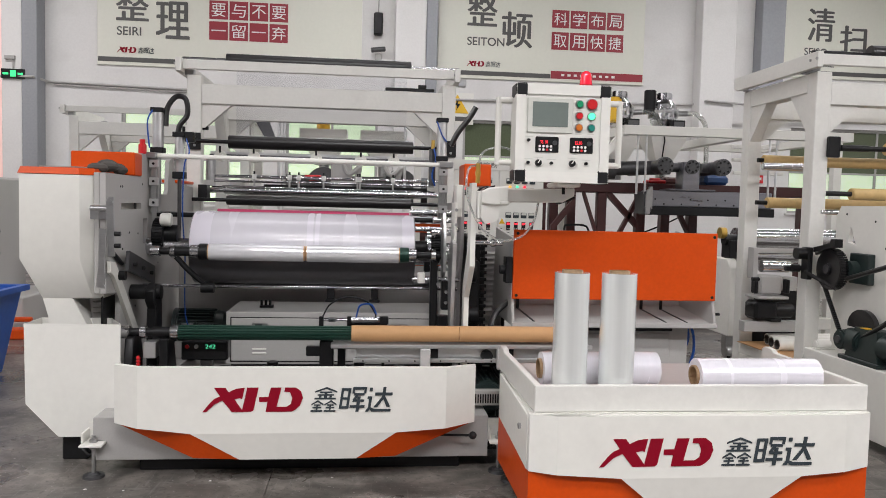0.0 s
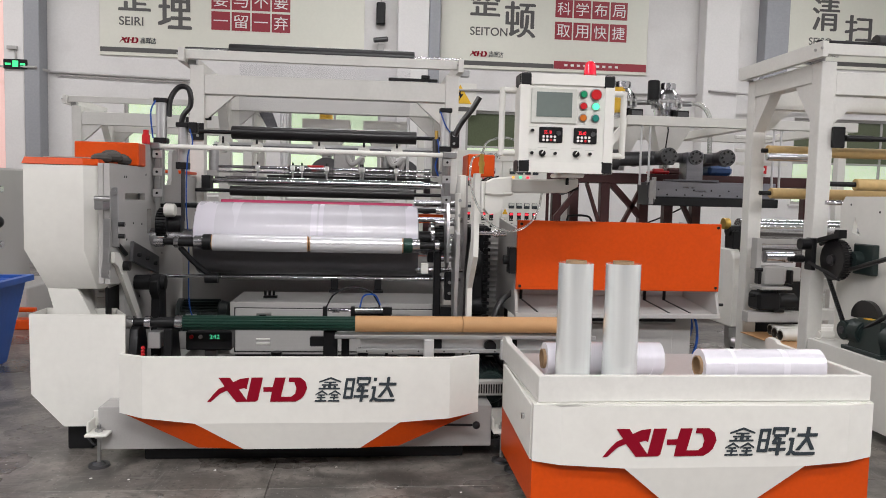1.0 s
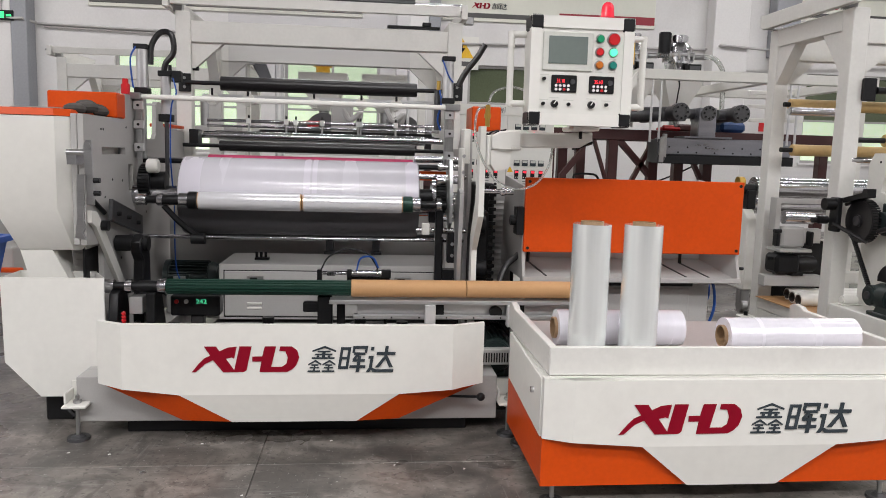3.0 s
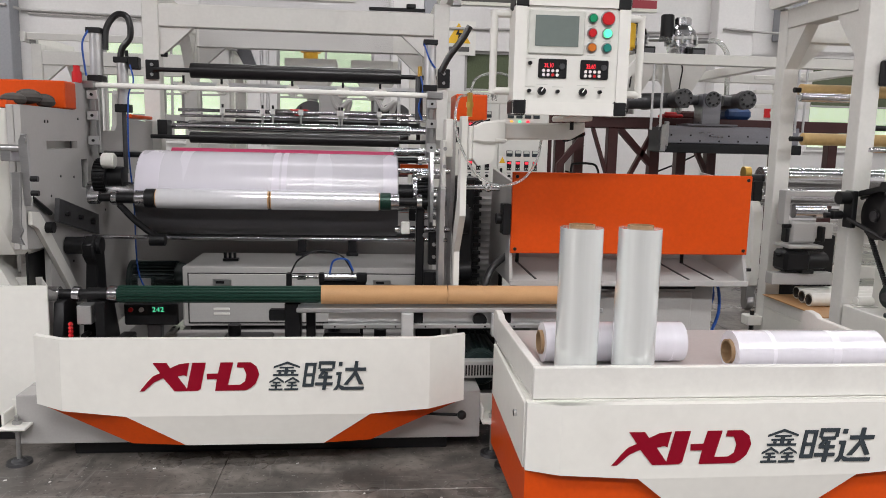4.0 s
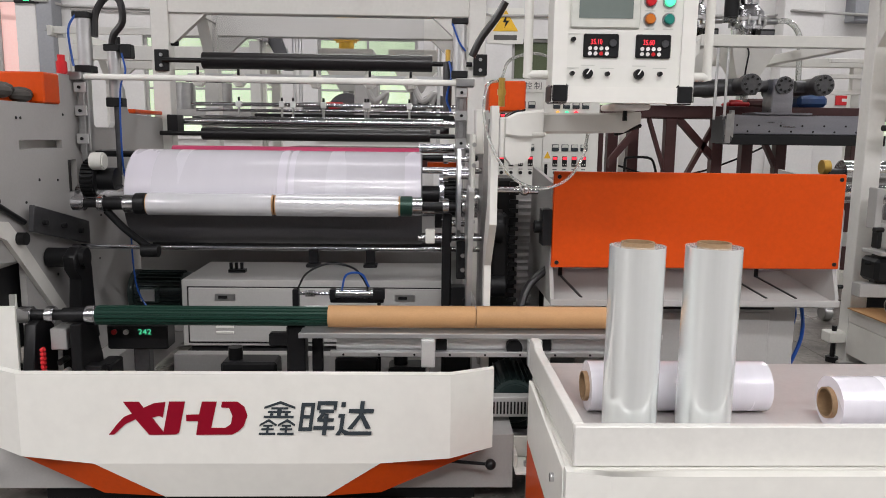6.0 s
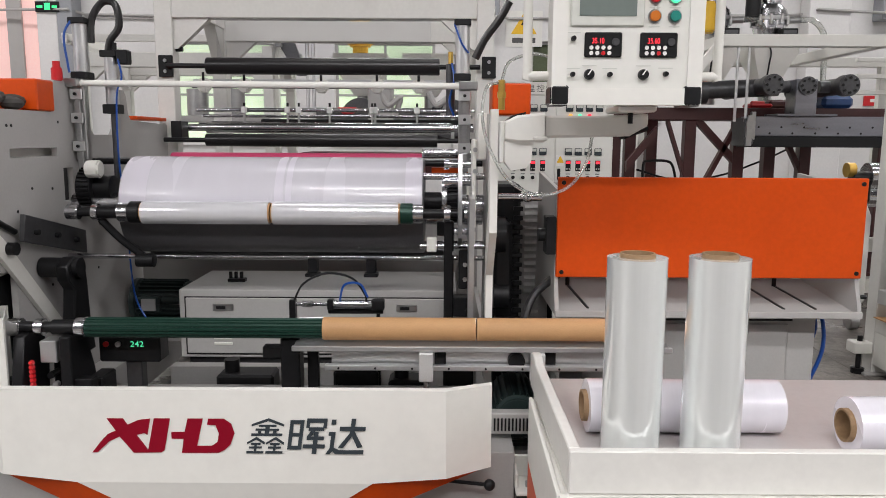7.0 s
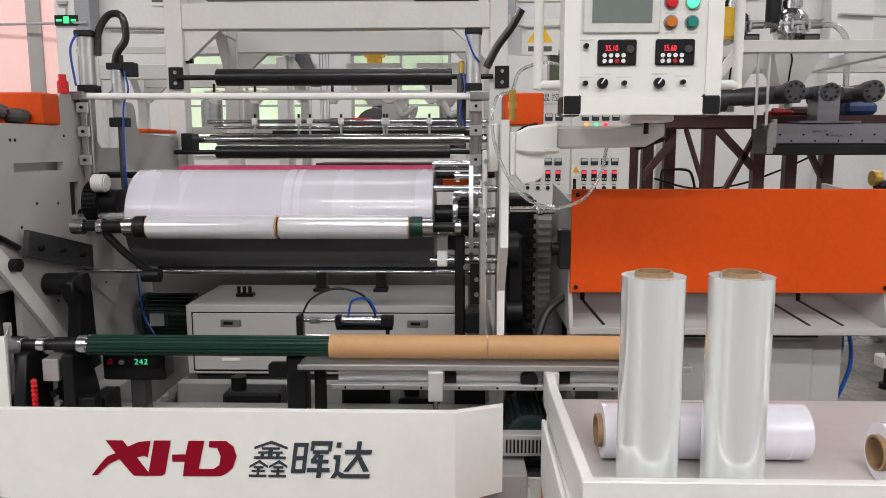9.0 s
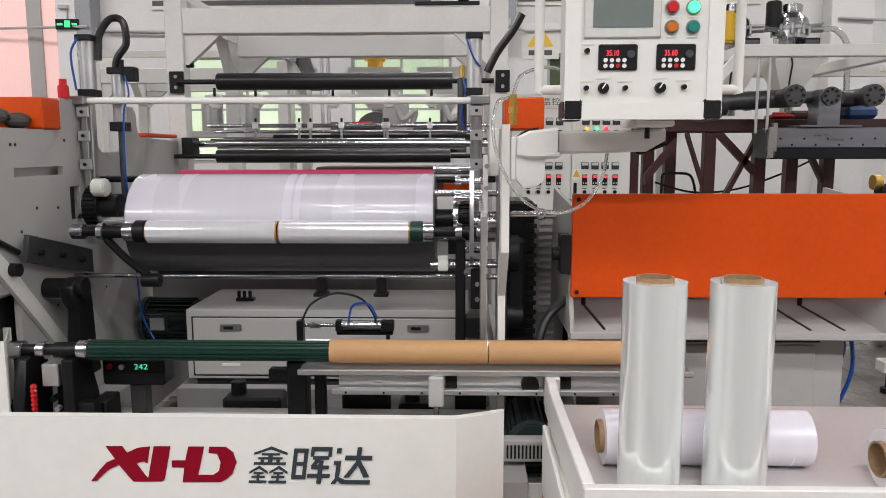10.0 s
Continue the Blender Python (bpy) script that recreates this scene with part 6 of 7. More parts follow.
part("pump_body", Shape().box(3.58, 3.78, 8.20, 8.40, 1.584, 1.62, 0.015).rod((3.62, 8.3, 1.62), (3.74, 8.3, 1.62), 0.025, b=0.006), RED, ext, "red pump body")
part("heater_case", Shape().box(3.80, 4.10, 8.32, 8.46, 1.584, 1.66, 0.02), MAROON, ext)
pieces("end_bracket", Shape().plate("y", 7.69, 7.715, [(3.355, 1.25), (3.40, 1.25), (3.40, 1.50), (3.37, 1.50), (3.355, 1.44)]).box(3.395, 3.43, 7.70, 7.745, 1.30, 1.53, 0.004), STEEL, ext)
pieces("slack_cable", Shape().pipe([(2.65, 8.45, 1.02), (3.0, 8.45, 0.93), (3.4, 8.45, 0.96), (3.8, 8.45, 1.10), (4.1, 8.45, 1.24)], 0.010, 6, 5).pipe([(2.70, 8.40, 0.80), (2.70, 8.40, 1.06), (2.74, 8.40, 1.10), (2.92, 8.40, 1.10), (2.98, 8.40, 1.04), (3.02, 8.40, 0.86)], 0.012, 6, 3), BLACK, ext, "slack black cable")
pl = thing("loader_platform", (4.3, 9.0, 0), "white steel platform frame carrying material hoppers", "platform")
pieces("rail", Shape().box(3.10, 5.6, 7.70, 7.80, 2.055, 2.15, 0.004).box(3.10, 5.6, 9.4, 9.5, 2.055, 2.15, 0.004), WHITE, pl)
for x in (3.10, 4.4, 5.5):
    pieces("rail", Shape().box(x, x + 0.1, 7.80, 9.4, 2.057, 2.148, 0.004), WHITE, pl)
for x, y in ((5.4, 7.75), (5.4, 9.45), (2.9, 9.45)):
    pieces("post", Shape().box(x, x + 0.09, y - 0.04, y + 0.04, 0, 2.055, 0.004), WHITE, pl)
part("brace", Shape().plate("y", 7.72, 7.78, [(2.80, 1.75), (3.10, 2.12), (3.10, 2.0), (2.88, 1.75)]), WHITE, pl)
for k in range(3):
    pieces("rail", Shape().box(4.95 + k * 0.0, 5.6, 9.0 + 0.02 * k, 9.05 + 0.02 * k, 1.75 + k * 0.16, 1.79 + k * 0.16, 0.003), WHITE, pl)


def hopper(x, y, z, r, label, loader=True):
    h = thing("material_hopper", (x, y, z - 0.6), label, "hopper", "material hoppers")
    part("bin", Shape().loft([(x - r, y - r, z), (x + r, y - r, z), (x + r, y + r, z), (x - r, y + r, z)], [(x - r, y - r, z - 0.12), (x + r, y - r, z - 0.12), (x + r, y + r, z - 0.12), (x - r, y + r, z - 0.12)], [(x - 0.08, y - 0.08, z - 0.42), (x + 0.08, y - 0.08, z - 0.42), (x + 0.08, y + 0.08, z - 0.42), (x - 0.08, y + 0.08, z - 0.42)]), WHITE, h)
    part("throat", Shape().rod((x, y, z - 0.6), (x, y, z - 0.42), 0.06), STEEL, h)
    if loader:
        can = part("loader", Shape().rod((x, y, z), (x, y, z + 0.12), 0.11, 0.15, seg=32).rod((x, y, z + 0.12), (x, y, z + 0.20), 0.15, seg=32, b=0.006).rod((x, y, z + 0.23), (x, y, z + 0.30), 0.165, 0.15, seg=32, b=0.006).rod((x, y, z + 0.30), (x, y, z + 0.36), 0.145, 0.09, seg=32).rod((x, y, z + 0.36), (x, y, z + 0.44), 0.10, seg=32, b=0.012), CHROME, h, "shiny loader can")
        part("clamp_ring", Shape().rod((x, y, z + 0.198), (x, y, z + 0.232), 0.172, seg=32, b=0.006), STEEL, can)
        for k in range(10):
            a = 2 * math.pi * k / 10
            part("clip", Shape().box(x + 0.165 * math.cos(a) - 0.014, x + 0.165 * math.cos(a) + 0.014, y + 0.165 * math.sin(a) - 0.014, y + 0.165 * math.sin(a) + 0.014, z + 0.15, z + 0.25, 0.004), STEEL, can)
        part("loader_motor", Shape().rod((x - 0.19, y - 0.06, z + 0.22), (x - 0.19, y - 0.06, z + 0.46), 0.07, b=0.01).box(x - 0.26, x - 0.12, y - 0.10, y - 0.02, z + 0.19, z + 0.22), BLACK, h)
        part("control_box", Shape().box(x + 0.02, x + 0.17, y - 0.26, y - 0.16, z - 0.06, z + 0.10, 0.006), BLACK, h)
        part("control_face", Shape().box(x + 0.035, x + 0.155, y - 0.264, y - 0.261, z - 0.04, z + 0.08, 0), DARKSTEEL, h)
        part("hose_neck", Shape().rod((x + 0.14, y - 0.05, z + 0.20), (x + 0.27, y - 0.08, z + 0.20), 0.032, b=0.004), STEEL, h)
        part("suction_hose", Shape().pipe([(x + 0.26, y - 0.08, z + 0.20), (x + 0.38, y - 0.10, z + 0.19), (x + 0.49, y - 0.1, z + 0.06), (x + 0.51, y - 0.1, z - 0.2), (x + 0.52, y - 0.1, z - 0.75)], 0.028, 10, 6), CLEAR, h, "clear suction hose")
        part("bin_cable", Shape().pipe([(x - 0.09, y - r - 0.01, z - 0.02), (x - 0.06, y - r - 0.02, z - 0.12), (x - 0.07, y - r - 0.02, z - 0.22), (x - 0.07, y - r + 0.01, z - 0.33)], 0.008, 6, 4), BLACK, h)
    return h


hopper(4.01, 8.95, 2.24, 0.21, "white hopper with a shiny vacuum loader")
hopper(3.46, 8.95, 2.24, 0.21, "white hopper with a yellow-banded loader")
tagged(part("yellow_drum", Shape().rod((3.29, 8.62, 2.28), (3.29, 8.62, 2.56), 0.085, b=0.02).rod((3.29, 8.62, 2.40), (3.29, 8.62, 2.42), 0.089), YELLOW), "yellow loader canister on the hopper platform", "canister")
for x in (-0.02, 0.70):
    hopper(x, 9.6, 2.16, 0.28, "white hopper of the machine further back", False)
tagged(part("yellow_drum", Shape().rod((-0.03, 9.5, 2.24), (-0.03, 9.5, 2.50), 0.13, b=0.02).rod((-0.03, 9.5, 2.16), (-0.03, 9.5, 2.24), 0.08), YELLOW), "small yellow canister on the hopper further back", "canister")

bk = thing("rear_extruder", (0.4, 9.6, 0), "dim extruder line further back with pipes", "machine")
pieces("frame_bar", Shape().box(-0.86, 1.15, 8.95, 9.05, 2.22, 2.37, 0.004).box(-0.86, -0.78, 8.96, 9.04, 0, 2.22).box(1.05, 1.13, 8.96, 9.04, 0, 2.22), WHITE, bk)
pieces("frame_rod", Shape().rod((-0.50, 9.0, 1.2), (-0.50, 9.0, 2.22), 0.018).rod((-0.44, 9.0, 1.2), (-0.44, 9.0, 2.22), 0.018).rod((0.94, 9.0, 1.2), (0.94, 9.0, 2.22), 0.018), ALU, bk)
part("gusset", Shape().plate("y", 8.97, 9.03, [(-0.78, 2.22), (-0.62, 2.22), (-0.50, 1.90), (-0.60, 1.90)]), DARKSTEEL, bk)
pieces("body", Shape().box(-0.6, 1.5, 9.1, 9.8, 0.9, 1.15, 0.01).box(-0.4, -0.2, 9.2, 9.6, 0, 0.9).box(1.1, 1.3, 9.2, 9.6, 0, 0.9), MAROON, bk)
pieces("barrel", Shape().rod((-0.5, 9.4, 1.45), (1.4, 9.4, 1.45), 0.16).rod((0.0, 9.15, 1.5), (0.0, 9.6, 1.5), 0.2).rod((0.9, 9.15, 1.5), (0.9, 9.6, 1.5), 0.2), DARKSTEEL, bk)
part("cover", Shape().box(0.09, 0.33, 9.02, 9.4, 1.40, 1.82, 0.02), GREY, bk)
part("red_block", Shape().plate("y", 9.03, 9.1, [(-0.22, 1.60), (-0.02, 1.60), (-0.05, 1.54), (-0.16, 1.53)], b=0.01), RED, bk)
for x in (0.22, 0.70):
    part("foil_duct", Shape().pipe([(x, 9.05, 1.75), (x + 0.08, 9.0, 1.62), (x + 0.2, 9.02, 1.70), (x + 0.14, 9.05, 1.52)], 0.03, 8, 5), GREY, bk, "wrapped pipe bend")
pieces("foil_roll", Shape().rod((-1.5, 8.7, 1.50), (-1.5, 8.7, 1.75), 0.1).rod((-1.15, 8.7, 1.50), (-1.15, 8.7, 1.75), 0.1), STEEL, bk)
part("foil_shelf", Shape().box(-1.7, -0.85, 8.6, 8.95, 1.44, 1.50), GREY, bk)

# ---- neighbouring machine at the side ----
nb = thing("neighbour_winder", (3.6, 4.2, 0), "neighbouring white winding machine with black belt drive", "machine")
NX = 3.42
part("side_plate", Shape().plate("x", NX, NX + 0.03, [(2.9, 0.30), (2.9, 1.34), (4.62, 1.34), (4.66, 1.28), (4.66, 0.30)], [[(4.46, 1.10), (4.52, 1.22), (4.54, 1.12)]]), WHITE, nb, "white side plate")
part("base_beam", Shape().box(NX - 0.17, NX + 0.10, 2.9, 4.66, 0.06, 0.45, 0.004), WHITE, nb)
part("far_plate", Shape().box(5.1, 5.13, 2.9, 4.6, 0.0, 1.34, 0.004), WHITE, nb)
for y, z in ((4.56, 1.29), (4.3, 1.25), (4.1, 1.16), (4.05, 1.12), (4.12, 0.9), (4.08, 0.85), (4.2, 1.1), (4.02, 1.2)):
    part("bolt_hole", Shape().rod((NX - 0.002, y, z), (NX + 0.002, y, z), 0.007, seg=8), BLACK, nb)
pu = part("pulley", Shape().rod((NX - 0.14, 4.51, 0.955), (NX - 0.10, 4.51, 0.955), 0.12, seg=48, b=0.004).rod((NX - 0.15, 4.51, 0.955), (NX, 4.51, 0.955), 0.035), RUBBER, nb, "large black belt pulley")
s = Shape()
for i in range(44):
    a = 2 * math.pi * i / 44
    cy, cz = 4.51 + 0.12 * math.cos(a), 0.955 + 0.12 * math.sin(a)
    s.box(NX - 0.135, NX - 0.085, cy - 0.004, cy + 0.004, cz - 0.004, cz + 0.004, 0, (math.degrees(a), 0, 0))
pieces("tooth", s, BLACK, pu)
part("hub", Shape().rod((NX - 0.156, 4.51, 0.955), (NX - 0.148, 4.51, 0.955), 0.028), DARKSTEEL, pu)
part("bearing_block", Shape().box(NX - 0.04, NX, 4.28, 4.46, 0.88, 1.06, 0.006).rod((NX - 0.09, 4.40, 0.965), (NX - 0.04, 4.40, 0.965), 0.05), MOTORGREEN, nb)
pieces("idler", Shape().rod((3.15, 4.64, 1.04), (3.21, 4.64, 1.04), 0.035).rod((3.15, 4.68, 0.945), (3.20, 4.68, 0.945), 0.024).rod((3.12, 4.70, 0.94), (3.15, 4.70, 0.94), 0.016).box(3.21, 3.24, 4.60, 4.68, 0.88, 1.08, 0.005).plate("x", 3.25, 3.30, [(4.62, 1.05), (4.44, 1.09), (4.41, 1.09), (4.41, 1.14), (4.45, 1.14), (4.46, 1.115), (4.62, 1.08)]), BLACK, nb)
pieces("belt", Shape().pipe([(NX - 0.12, 4.66, 1.04), (NX - 0.12, 4.50, 1.09)], 0.012, 8, 1).pipe([(NX - 0.22, 4.62, 0.93), (NX - 0.12, 4.45, 0.84)], 0.012, 8, 1).pipe([(NX - 0.12, 4.36, 0.91), (NX - 0.12, 4.02, 1.01), (NX - 0.12, 3.7, 1.11)], 0.014, 8, 1).pipe([(NX - 0.12, 4.30, 0.53), (NX - 0.12, 4.01, 0.70), (NX - 0.12, 3.7, 0.92)], 0.014, 8, 1), RUBBER, nb, "black drive belt")
s = Shape()
for i in range(36):
    f = i / 35
    s.box(NX - 0.13, NX - 0.11, 4.62 - 0.25 * f - 0.012, 4.62 - 0.25 * f + 0.012, 0.93 - 0.37 * f - 0.006, 0.93 - 0.37 * f + 0.006, 0.002)
pieces("link", s, BLACK, nb, "black chain link")
gm = part("gear_motor", Shape().box(NX - 0.165, NX - 0.005, 4.00, 4.34, 0.452, 0.475, 0.004).loft([(NX - 0.15, 4.02, 0.475), (NX - 0.01, 4.02, 0.475), (NX - 0.01, 4.30, 0.475), (NX - 0.15, 4.30, 0.475)], [(NX - 0.14, 4.05, 0.56), (NX - 0.01, 4.05, 0.56), (NX - 0.01, 4.27, 0.56), (NX - 0.14, 4.27, 0.56)], [(NX - 0.12, 4.07, 0.645), (NX - 0.02, 4.07, 0.645), (NX - 0.02, 4.26, 0.645), (NX - 0.12, 4.26, 0.645)]).rod((NX - 0.17, 4.33, 0.56), (NX - 0.06, 4.33, 0.56), 0.058, b=0.01).rod((NX - 0.10, 4.2, 0.56), (NX - 0.10, 4.33, 0.56), 0.07, b=0.01).rod((NX - 0.08, 3.7, 0.56), (NX - 0.08, 4.05, 0.56), 0.075, b=0.01), MOTORGREEN, nb, "blackish green gear motor")
part("hub", Shape().rod((NX - 0.18, 4.33, 0.56), (NX - 0.17, 4.33, 0.56), 0.022), DARKSTEEL, gm)
part("motor_guard", Shape().plate("x", NX - 0.07, NX - 0.04, [(4.40, 0.63)] + [(4.28 + 0.125 * math.cos(radians(a)), 0.63 + 0.11 * math.sin(radians(a))) for a in range(15, 181, 15)]), RUBBER, gm)
part("name_plate", Shape().box(NX - 0.124, NX - 0.08, 4.16, 4.21, 0.645, 0.648, 0), YELLOW, gm)
for z, y, x0, x1, m in ((1.70, 4.66, 3.72, 5.3, PAPER), (1.66, 5.35, 3.30, 5.2, PAPER), (1.36, 5.35, 3.34, 5.2, PAPER), (1.42, 4.8, 3.6, 5.2, PAPER), (1.30, 4.7, 3.55, 5.2, CHROME)):
    w = part("wrapped_roller", Shape().rod((x0, y, z), (x1, y, z), 0.038, seg=32, b=0.003), m, nb, "paper-wrapped roller" if m is PAPER else "bright roller")
    part("shaft", Shape().rod((max(x0 - 0.22, 3.26), y, z), (x0, y, z), 0.016), BLACK if m is PAPER else CHROME, w)
part("silver_shaft", Shape().rod((3.24, 5.25, 1.61), (3.6, 5.25, 1.61), 0.028, b=0.006), CHROME, nb)

hz = thing("haul_off_unit", (4.1, 6.6, 0), "white haul-off stand with a bright chromed drum", "machine")
part("drum", Shape().rod((3.76, 6.6, 1.06), (5.3, 6.6, 1.06), 0.09, seg=48, b=0.003), CHROME, hz, "bright chromed drum")
part("lower_drum", Shape().rod((3.80, 6.75, 0.90), (5.3, 6.75, 0.90), 0.07, seg=48, b=0.003), CHROME, hz, "bright chromed drum")
part("bearing", Shape().rod((3.66, 6.6, 1.04), (3.76, 6.6, 1.04), 0.05).box(3.68, 3.76, 6.52, 6.68, 0.88, 1.04, 0.01), BLACK, hz)
part("brass_end", Shape().rod((3.62, 6.6, 1.10), (3.67, 6.6, 1.10), 0.05), BRASS, hz)
pieces("stand", Shape().plate("x", 3.66, 3.74, [(6.45, 0.20), (6.45, 0.80), (6.52, 0.88), (6.9, 0.88), (6.9, 0.20)], b=0.01).box(3.745, 5.3, 6.6, 6.7, 0.24, 0.34).box(3.745, 5.3, 6.80, 6.88, 0.5, 0.6), WHITE, hz)
part("wheel", Shape().rod((3.67, 6.52, 0.06), (3.73, 6.52, 0.06), 0.06, b=0.006).box(3.66, 3.74, 6.48, 6.56, 0.09, 0.20), STEEL, hz, "castor wheel")
part("nip_roller", Shape().rod((3.29, 5.3, 0.91), (3.50, 5.3, 0.91), 0.045, seg=32, b=0.003), CHROME, nb, "bright nip roller")
part("roller_shaft", Shape().rod((3.44, 5.3, 0.91), (3.62, 5.3, 0.91), 0.018), BLACK, nb)
pieces("roller_frame", Shape().box(3.225, 3.262, 5.28, 5.36, 0.82, 1.04).box(3.27, 3.60, 5.30, 5.34, 1.0, 1.035).box(3.275, 3.44, 5.26, 5.36, 0.71, 0.845, 0.012).box(3.24, 3.47, 5.22, 5.40, 0.68, 0.70).box(3.18, 3.60, 5.28, 5.36, 0.44, 0.515).box(3.46, 3.60, 5.34, 5.40, 0.73, 0.83), GREY, nb)
part("side_motor", Shape().box(3.235, 3.41, 5.24, 5.40, 0.528, 0.66, 0.02).rod((3.40, 5.32, 0.592), (3.55, 5.32, 0.592), 0.055, b=0.01).rod((3.20, 5.30, 0.63), (3.25, 5.30, 0.63), 0.012).box(3.36, 3.44, 5.25, 5.39, 0.516, 0.54), BLACK, nb, "black drive motor")
# Made-up black backing for the dark area behind the nip roller.
part("dark_backing", Shape().box(3.37, 3.80, 5.60, 5.70, 0.05, 0.72, 0.01), BLACK, nb, "black backing added to darken behind the nip")
pieces("clamp_knob", Shape().box(3.215, 3.24, 5.22, 5.28, 0.72, 0.81, 0.006).rod((3.20, 5.24, 0.82), (3.25, 5.24, 0.82), 0.014).box(3.45, 3.475, 5.22, 5.28, 0.72, 0.82, 0.006), BLACK, nb)

# rolls on a sheet of cardboard on the floor
tagged(part("cardboard_sheet", Shape().plate("z", 0.331, 0.337, [(3.25, 4.82), (4.3, 4.84), (4.3, 5.47), (3.24, 5.48)]), CARD), "flattened brown cardboard sheet on the gantry's low shelf", "cardboard")
for x, y in ((3.39, 5.34), (3.355, 5.22), (3.34, 5.12)):
    r = thing("film_roll", (x + 0.3, y, 0.337), "white wound roll lying on the cardboard sheet", "film roll", "film rolls")
    part("film", Shape().hollow((x, y, 0.3785), (x + 0.6, y, 0.3785), 0.041, 0.0325, 40), WHITE, r)
    part("core", Shape().hollow((x - 0.004, y, 0.3785), (x + 0.604, y, 0.3785), 0.032, 0.027, 32), CLOTH, r, "dark inner tube")
    # Black disc set into the bore stands in for its dark depth.
    part("bore_shade_disc", Shape().rod((x + 0.05, y, 0.3785), (x + 0.06, y, 0.3785), 0.0265), BLACK, r)
for y in (5.53,):
    lf = part("levelling_foot", Shape().box(3.155, 3.258, 5.49, 5.58, 0.12, 0.185, 0.006), WHITE, twin, "white levelling foot bracket")
    part("screw", Shape().rod((3.205, 5.53, 0.03), (3.205, 5.53, 0.215), 0.014), BLACK, lf)
    part("pad", Shape().rod((3.205, 5.53, 0.0), (3.205, 5.53, 0.03), 0.035), BLACK, lf)
pieces("pipe_clip", Shape().rod((NX - 0.14, 4.60, 0.48), (NX - 0.04, 4.60, 0.48), 0.028, b=0.008).box(NX - 0.15, NX - 0.02, 4.57, 4.63, 0.451, 0.458), WHITE, nb)
ps = thing("warning_plate", (6.0, 13.9, 2.2), "small red warning plate on the wall", "sign")
part("board", Shape().box(7.76, 8.1, 13.97, 13.996, 1.86, 2.02, 0), RED, ps)
part("print_bar", Shape().box(7.86, 8.06, 13.962, 13.968, 1.92, 1.97, 0), WHITEINK, ps)

# blue tub, rag, far-left machine
tub = thing("blue_tub", (-2.35, 5.55, 0), "large blue plastic tub standing on the concrete", "tub")
tx0, tx1, ty0, ty1 = -3.1, -2.02, 5.15, 6.05
s = Shape()
outer = [[(-3.0, 5.25, 0.0), (-2.12, 5.25, 0.0), (-2.12, 5.95, 0.0), (-3.0, 5.95, 0.0)], [(tx0, ty0, 0.60), (tx1, ty0, 0.60), (tx1, ty1, 0.60), (tx0, ty1, 0.60)]]
inner = [[(tx0 + 0.03, ty0 + 0.03, 0.60), (tx1 - 0.03, ty0 + 0.03, 0.60), (tx1 - 0.03, ty1 - 0.03, 0.60), (tx0 + 0.03, ty1 - 0.03, 0.60)], [(-2.96, 5.29, 0.03), (-2.16, 5.29, 0.03), (-2.16, 5.91, 0.03), (-2.96, 5.91, 0.03)]]
s.loft(*outer, *inner)
part("body", s, BLUE, tub)
part("rim", Shape().plate("z", 0.585, 0.625, [(tx0 - 0.04, ty0 - 0.04), (tx1 + 0.04, ty0 - 0.04), (tx1 + 0.04, ty1 + 0.04), (tx0 - 0.04, ty1 + 0.04)], [[(tx0 + 0.01, ty0 + 0.01), (tx1 - 0.01, ty0 + 0.01), (tx1 - 0.01, ty1 - 0.01), (tx0 + 0.01, ty1 - 0.01)]]), BLUE, tub)
rg = Shape()
for i in range(5):
    rg.ball((LX - 0.08 + 0.03 * (i % 2), 4.12 + i * 0.07, 1.425 + 0.012 * (i % 3)), 0.055, 12, (0.9, 1, 0.5))
tagged(part("rag", rg, CLOTH), "crumpled dark rag lying on the orange block", "rag")
fm = thing("far_machine", (-3.6, 7.6, 0), "pale machine frame standing further back", "machine")
pieces("body", Shape().box(-4.6, -2.95, 7.5, 8.3, 0.35, 1.45, 0.02).box(-4.6, -2.6, 7.4, 8.4, 0.0, 0.35, 0.01), GREY, fm)
pieces("rail", Shape().rod((-4.6, 7.4, 1.25), (-2.8, 7.4, 1.25), 0.03).rod((-4.6, 7.4, 0.75), (-2.8, 7.4, 0.75), 0.03), CHROME, fm)
part("bracket", Shape().box(-3.1, -3.0, 7.36, 7.5, 0.7, 1.3, 0.01).ball((-2.85, 7.4, 0.95), 0.06), BLACK, fm)
pieces("base_trim", Shape().box(-2.75, -2.35, 7.2, 7.35, 0.0, 0.09, 0.01).box(-2.7, -2.45, 7.2, 7.26, 0.16, 0.20, 0.01), ORANGE, fm)

# pink cladding beside the pilaster, its brightness put in as emission
pk = thing("wall_cladding", (-7.4, 13.9, 0), "pink wall sheets given their own glow beside the pilaster", "cladding", kind="structure")
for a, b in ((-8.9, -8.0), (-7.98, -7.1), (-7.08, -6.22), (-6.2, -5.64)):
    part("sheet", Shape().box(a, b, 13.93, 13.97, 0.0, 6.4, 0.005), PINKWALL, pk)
part("joint_strip", Shape().box(-6.22, -5.98, 13.88, 13.928, 0.0, 6.4, 0.005), GREY, pk)

# black fittings under and beside the core shaft; dark blocks added for shade
for x0, x1, y0, y1, z0, z1 in ((-0.72, -0.66, 3.99, 4.06, 0.28, 0.44), (-0.60, -0.55, 4.14, 4.26, 0.28, 0.56), (-0.46, -0.40, 4.10, 4.22, 0.28, 0.42), (-0.54, -0.50, 4.05, 4.10, 0.28, 0.40)):
    part("support_block", Shape().box(x0, x1, y0, y1, z0, z1, 0.006), BLACK, winder)
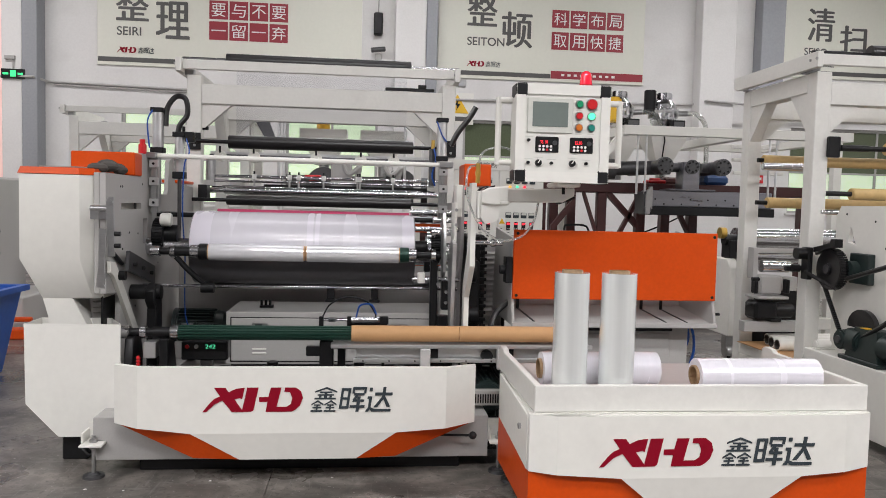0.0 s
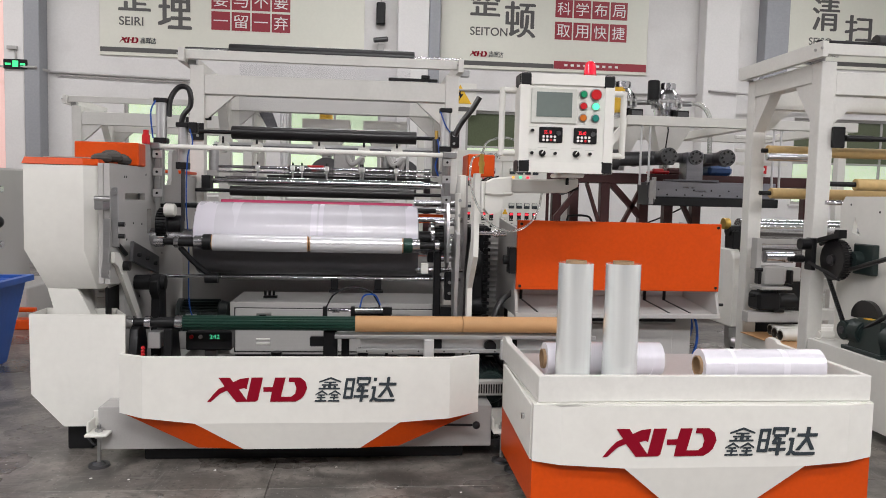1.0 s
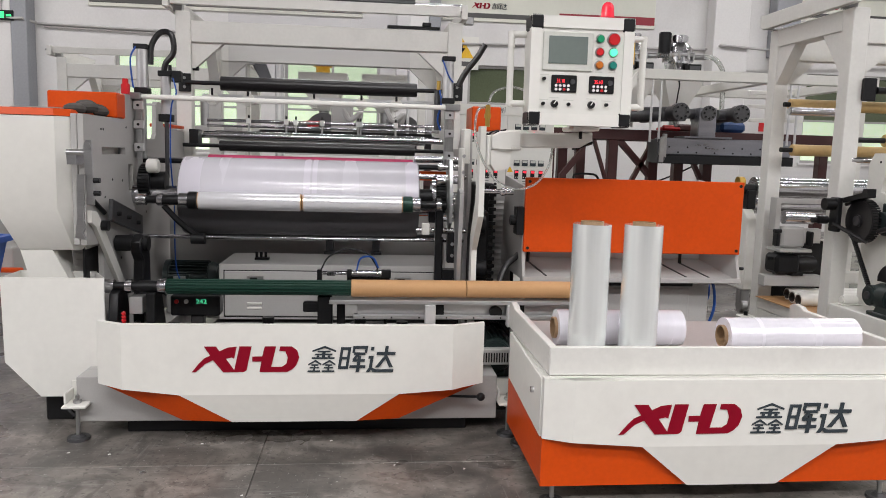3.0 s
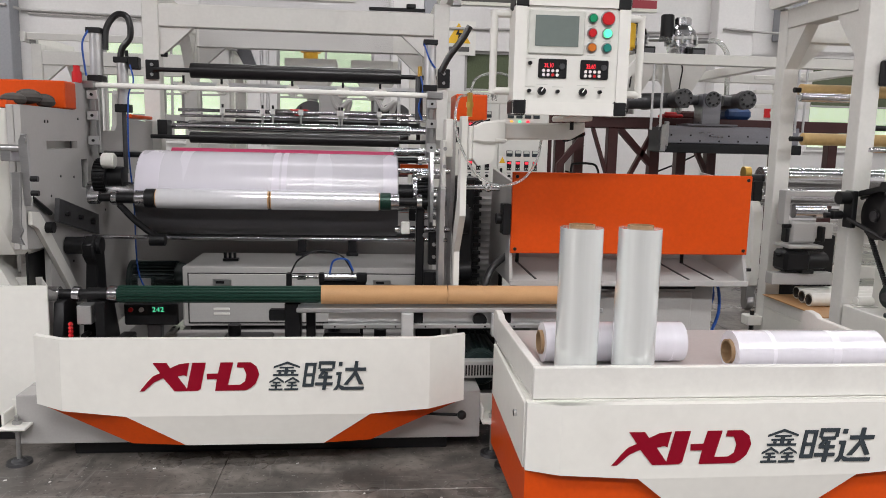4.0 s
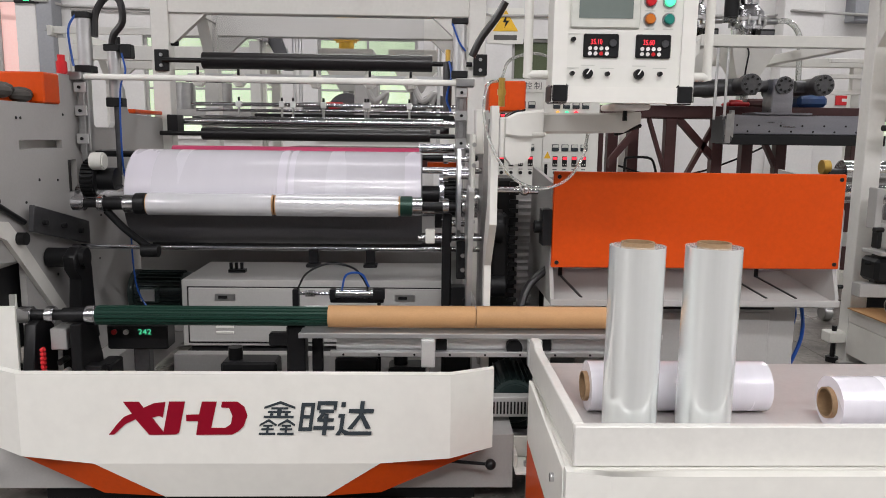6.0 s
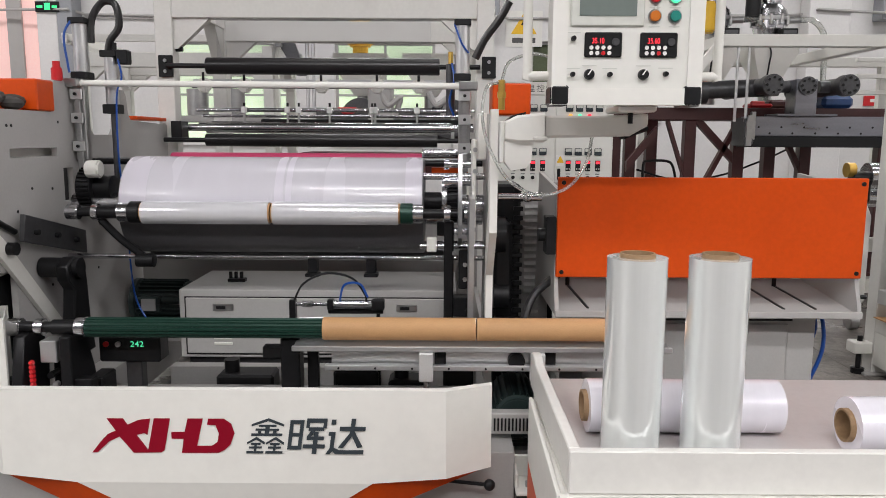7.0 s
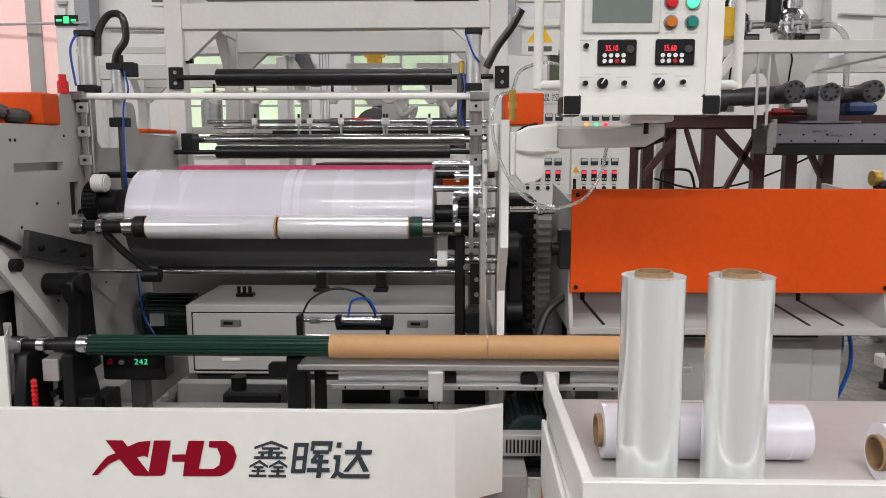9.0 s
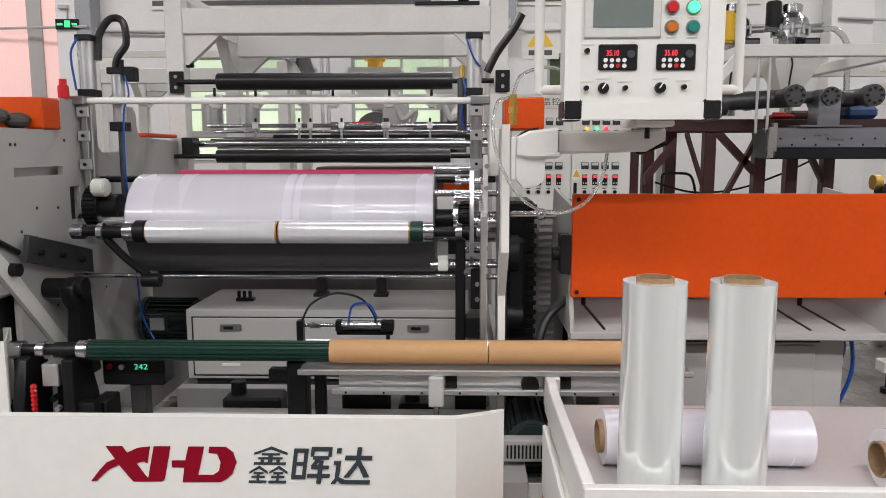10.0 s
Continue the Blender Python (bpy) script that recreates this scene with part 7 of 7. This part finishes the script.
for x, z in ((-0.43, 0.40), (-0.43, 0.34), (-0.57, 0.50), (-0.57, 0.44), (-0.50, 0.36)):
    part("knob", Shape().rod((x, 4.12, z), (x, 4.06, z), 0.012, seg=10), BLACK, winder)
for x0, x1, z1 in ((-0.05, 0.18, 0.36), (0.42, 0.60, 0.38), (0.64, 0.80, 0.34), (0.86, 0.98, 0.46)):
    part("dark_block", Shape().box(x0, x1, 4.32, 4.44, 0.10, z1, 0.01).rod((x0 + 0.05, 4.38, z1), (x0 + 0.05, 4.38, z1 + 0.05), 0.03), BLACK, winder)
part("sump_tray", Shape().box(-0.60, 0.97, 3.93, 4.24, 0.08, 0.12, 0.004), DARKSTEEL, winder)
# Black fillers added to darken the space between winder and cart.
part("dark_filler", Shape().box(1.065, 1.36, 4.40, 4.74, 0.0, 0.268, 0.006).box(1.18, 1.36, 4.80, 5.2, 0.0, 0.9, 0.006), BLACK, winder, "black filler added beside the drive")
part("dark_block", Shape().box(1.062, 1.24, 4.06, 4.30, 0.46, 0.56, 0.01).rod((1.12, 4.05, 0.52), (1.12, 4.0, 0.52), 0.03), BLACK, winder)

# small hardware that lies about on the floor
def litter(x, y, r, kind):
    if kind:
        tagged(part("washer", Shape().hollow((x, y, 0.0005), (x, y, 0.004), r, r * 0.6, 16), STEEL), "small steel washer lying on the concrete", "washer", "washers on the floor")
    else:
        tagged(part("plastic_scrap", Shape().plate("z", 0.0005, 0.003, [(x, y), (x + r, y + r * 0.3), (x + r * 0.7, y + r * 0.8), (x + r * 0.1, y + r * 0.5)]), WHITEINK), "tiny white plastic scrap on the concrete", "scrap", "scraps on the floor")


for x, y, r, kind in ((-0.36, 3.42, 0.012, 1), (-0.72, 3.62, 0.014, 0), (-0.55, 3.60, 0.01, 0), (-0.2, 3.70, 0.012, 0), (-0.86, 3.25, 0.012, 0), (0.35, 3.72, 0.012, 0), (0.62, 3.45, 0.008, 0), (0.9, 3.4, 0.01, 0), (-0.5, 3.0, 0.009, 0), (0.05, 3.2, 0.008, 0)):
    litter(x, y, r, kind)

# fittings crowded round the drive side of the drum
for x0, x1, y0, y1, z0, z1, mat in ((0.965, 0.98, 4.26, 4.40, 0.90, 1.30, WHITE), (0.83, 0.87, 4.52, 4.58, 0.90, 0.96, BLACK), (0.79, 0.83, 4.46, 4.50, 0.84, 0.90, WHITE), (0.86, 0.90, 4.46, 4.52, 0.80, 0.88, STEEL), (0.92, 0.96, 4.40, 4.46, 0.70, 0.86, BLACK), (0.90, 0.97, 4.42, 4.50, 0.58, 0.66, BLACK), (0.93, 0.97, 4.36, 4.42, 0.36, 0.50, BLACK), (0.93, 0.96, 4.60, 4.66, 1.16, 1.24, STEEL), (0.99, 1.025, 4.40, 4.52, 1.22, 1.40, WHITE)):
    part("drive_fitting", Shape().box(x0, x1, y0, y1, z0, z1, 0.004), mat, winder)
for x, y, z in ((0.975, 4.25, 1.26), (0.975, 4.25, 1.18), (0.975, 4.25, 1.08), (0.975, 4.25, 0.96), (0.955, 4.35, 0.62), (0.94, 4.35, 0.46), (0.94, 4.35, 0.40), (0.90, 4.44, 0.84), (0.945, 4.39, 0.80), (0.945, 4.39, 0.74)):
    part("bolt", Shape().rod((x, y + 0.012, z), (x, y, z), 0.009, seg=8), STEEL if z > 0.7 else BLACK, winder)
for y, z, r in ((4.40, 1.20, 0.012), (4.44, 1.13, 0.016), (4.52, 0.92, 0.014)):
    part("stub_shaft", Shape().rod((0.86, y, z), (0.985, y, z), r).rod((0.86, y, z), (0.88, y, z), r * 1.7), CHROME, winder)
part("stop_block", Shape().box(-0.96, -0.84, 4.02, 4.14, 0.0, 0.128, 0.006), BLACK, winder)
part("cable_loop", Shape().pipe([(-0.86, 4.0, 0.06), (-0.82, 3.99, 0.03), (-0.79, 4.0, 0.07), (-0.80, 4.03, 0.128)], 0.008, 6, 5), BLACK, winder)
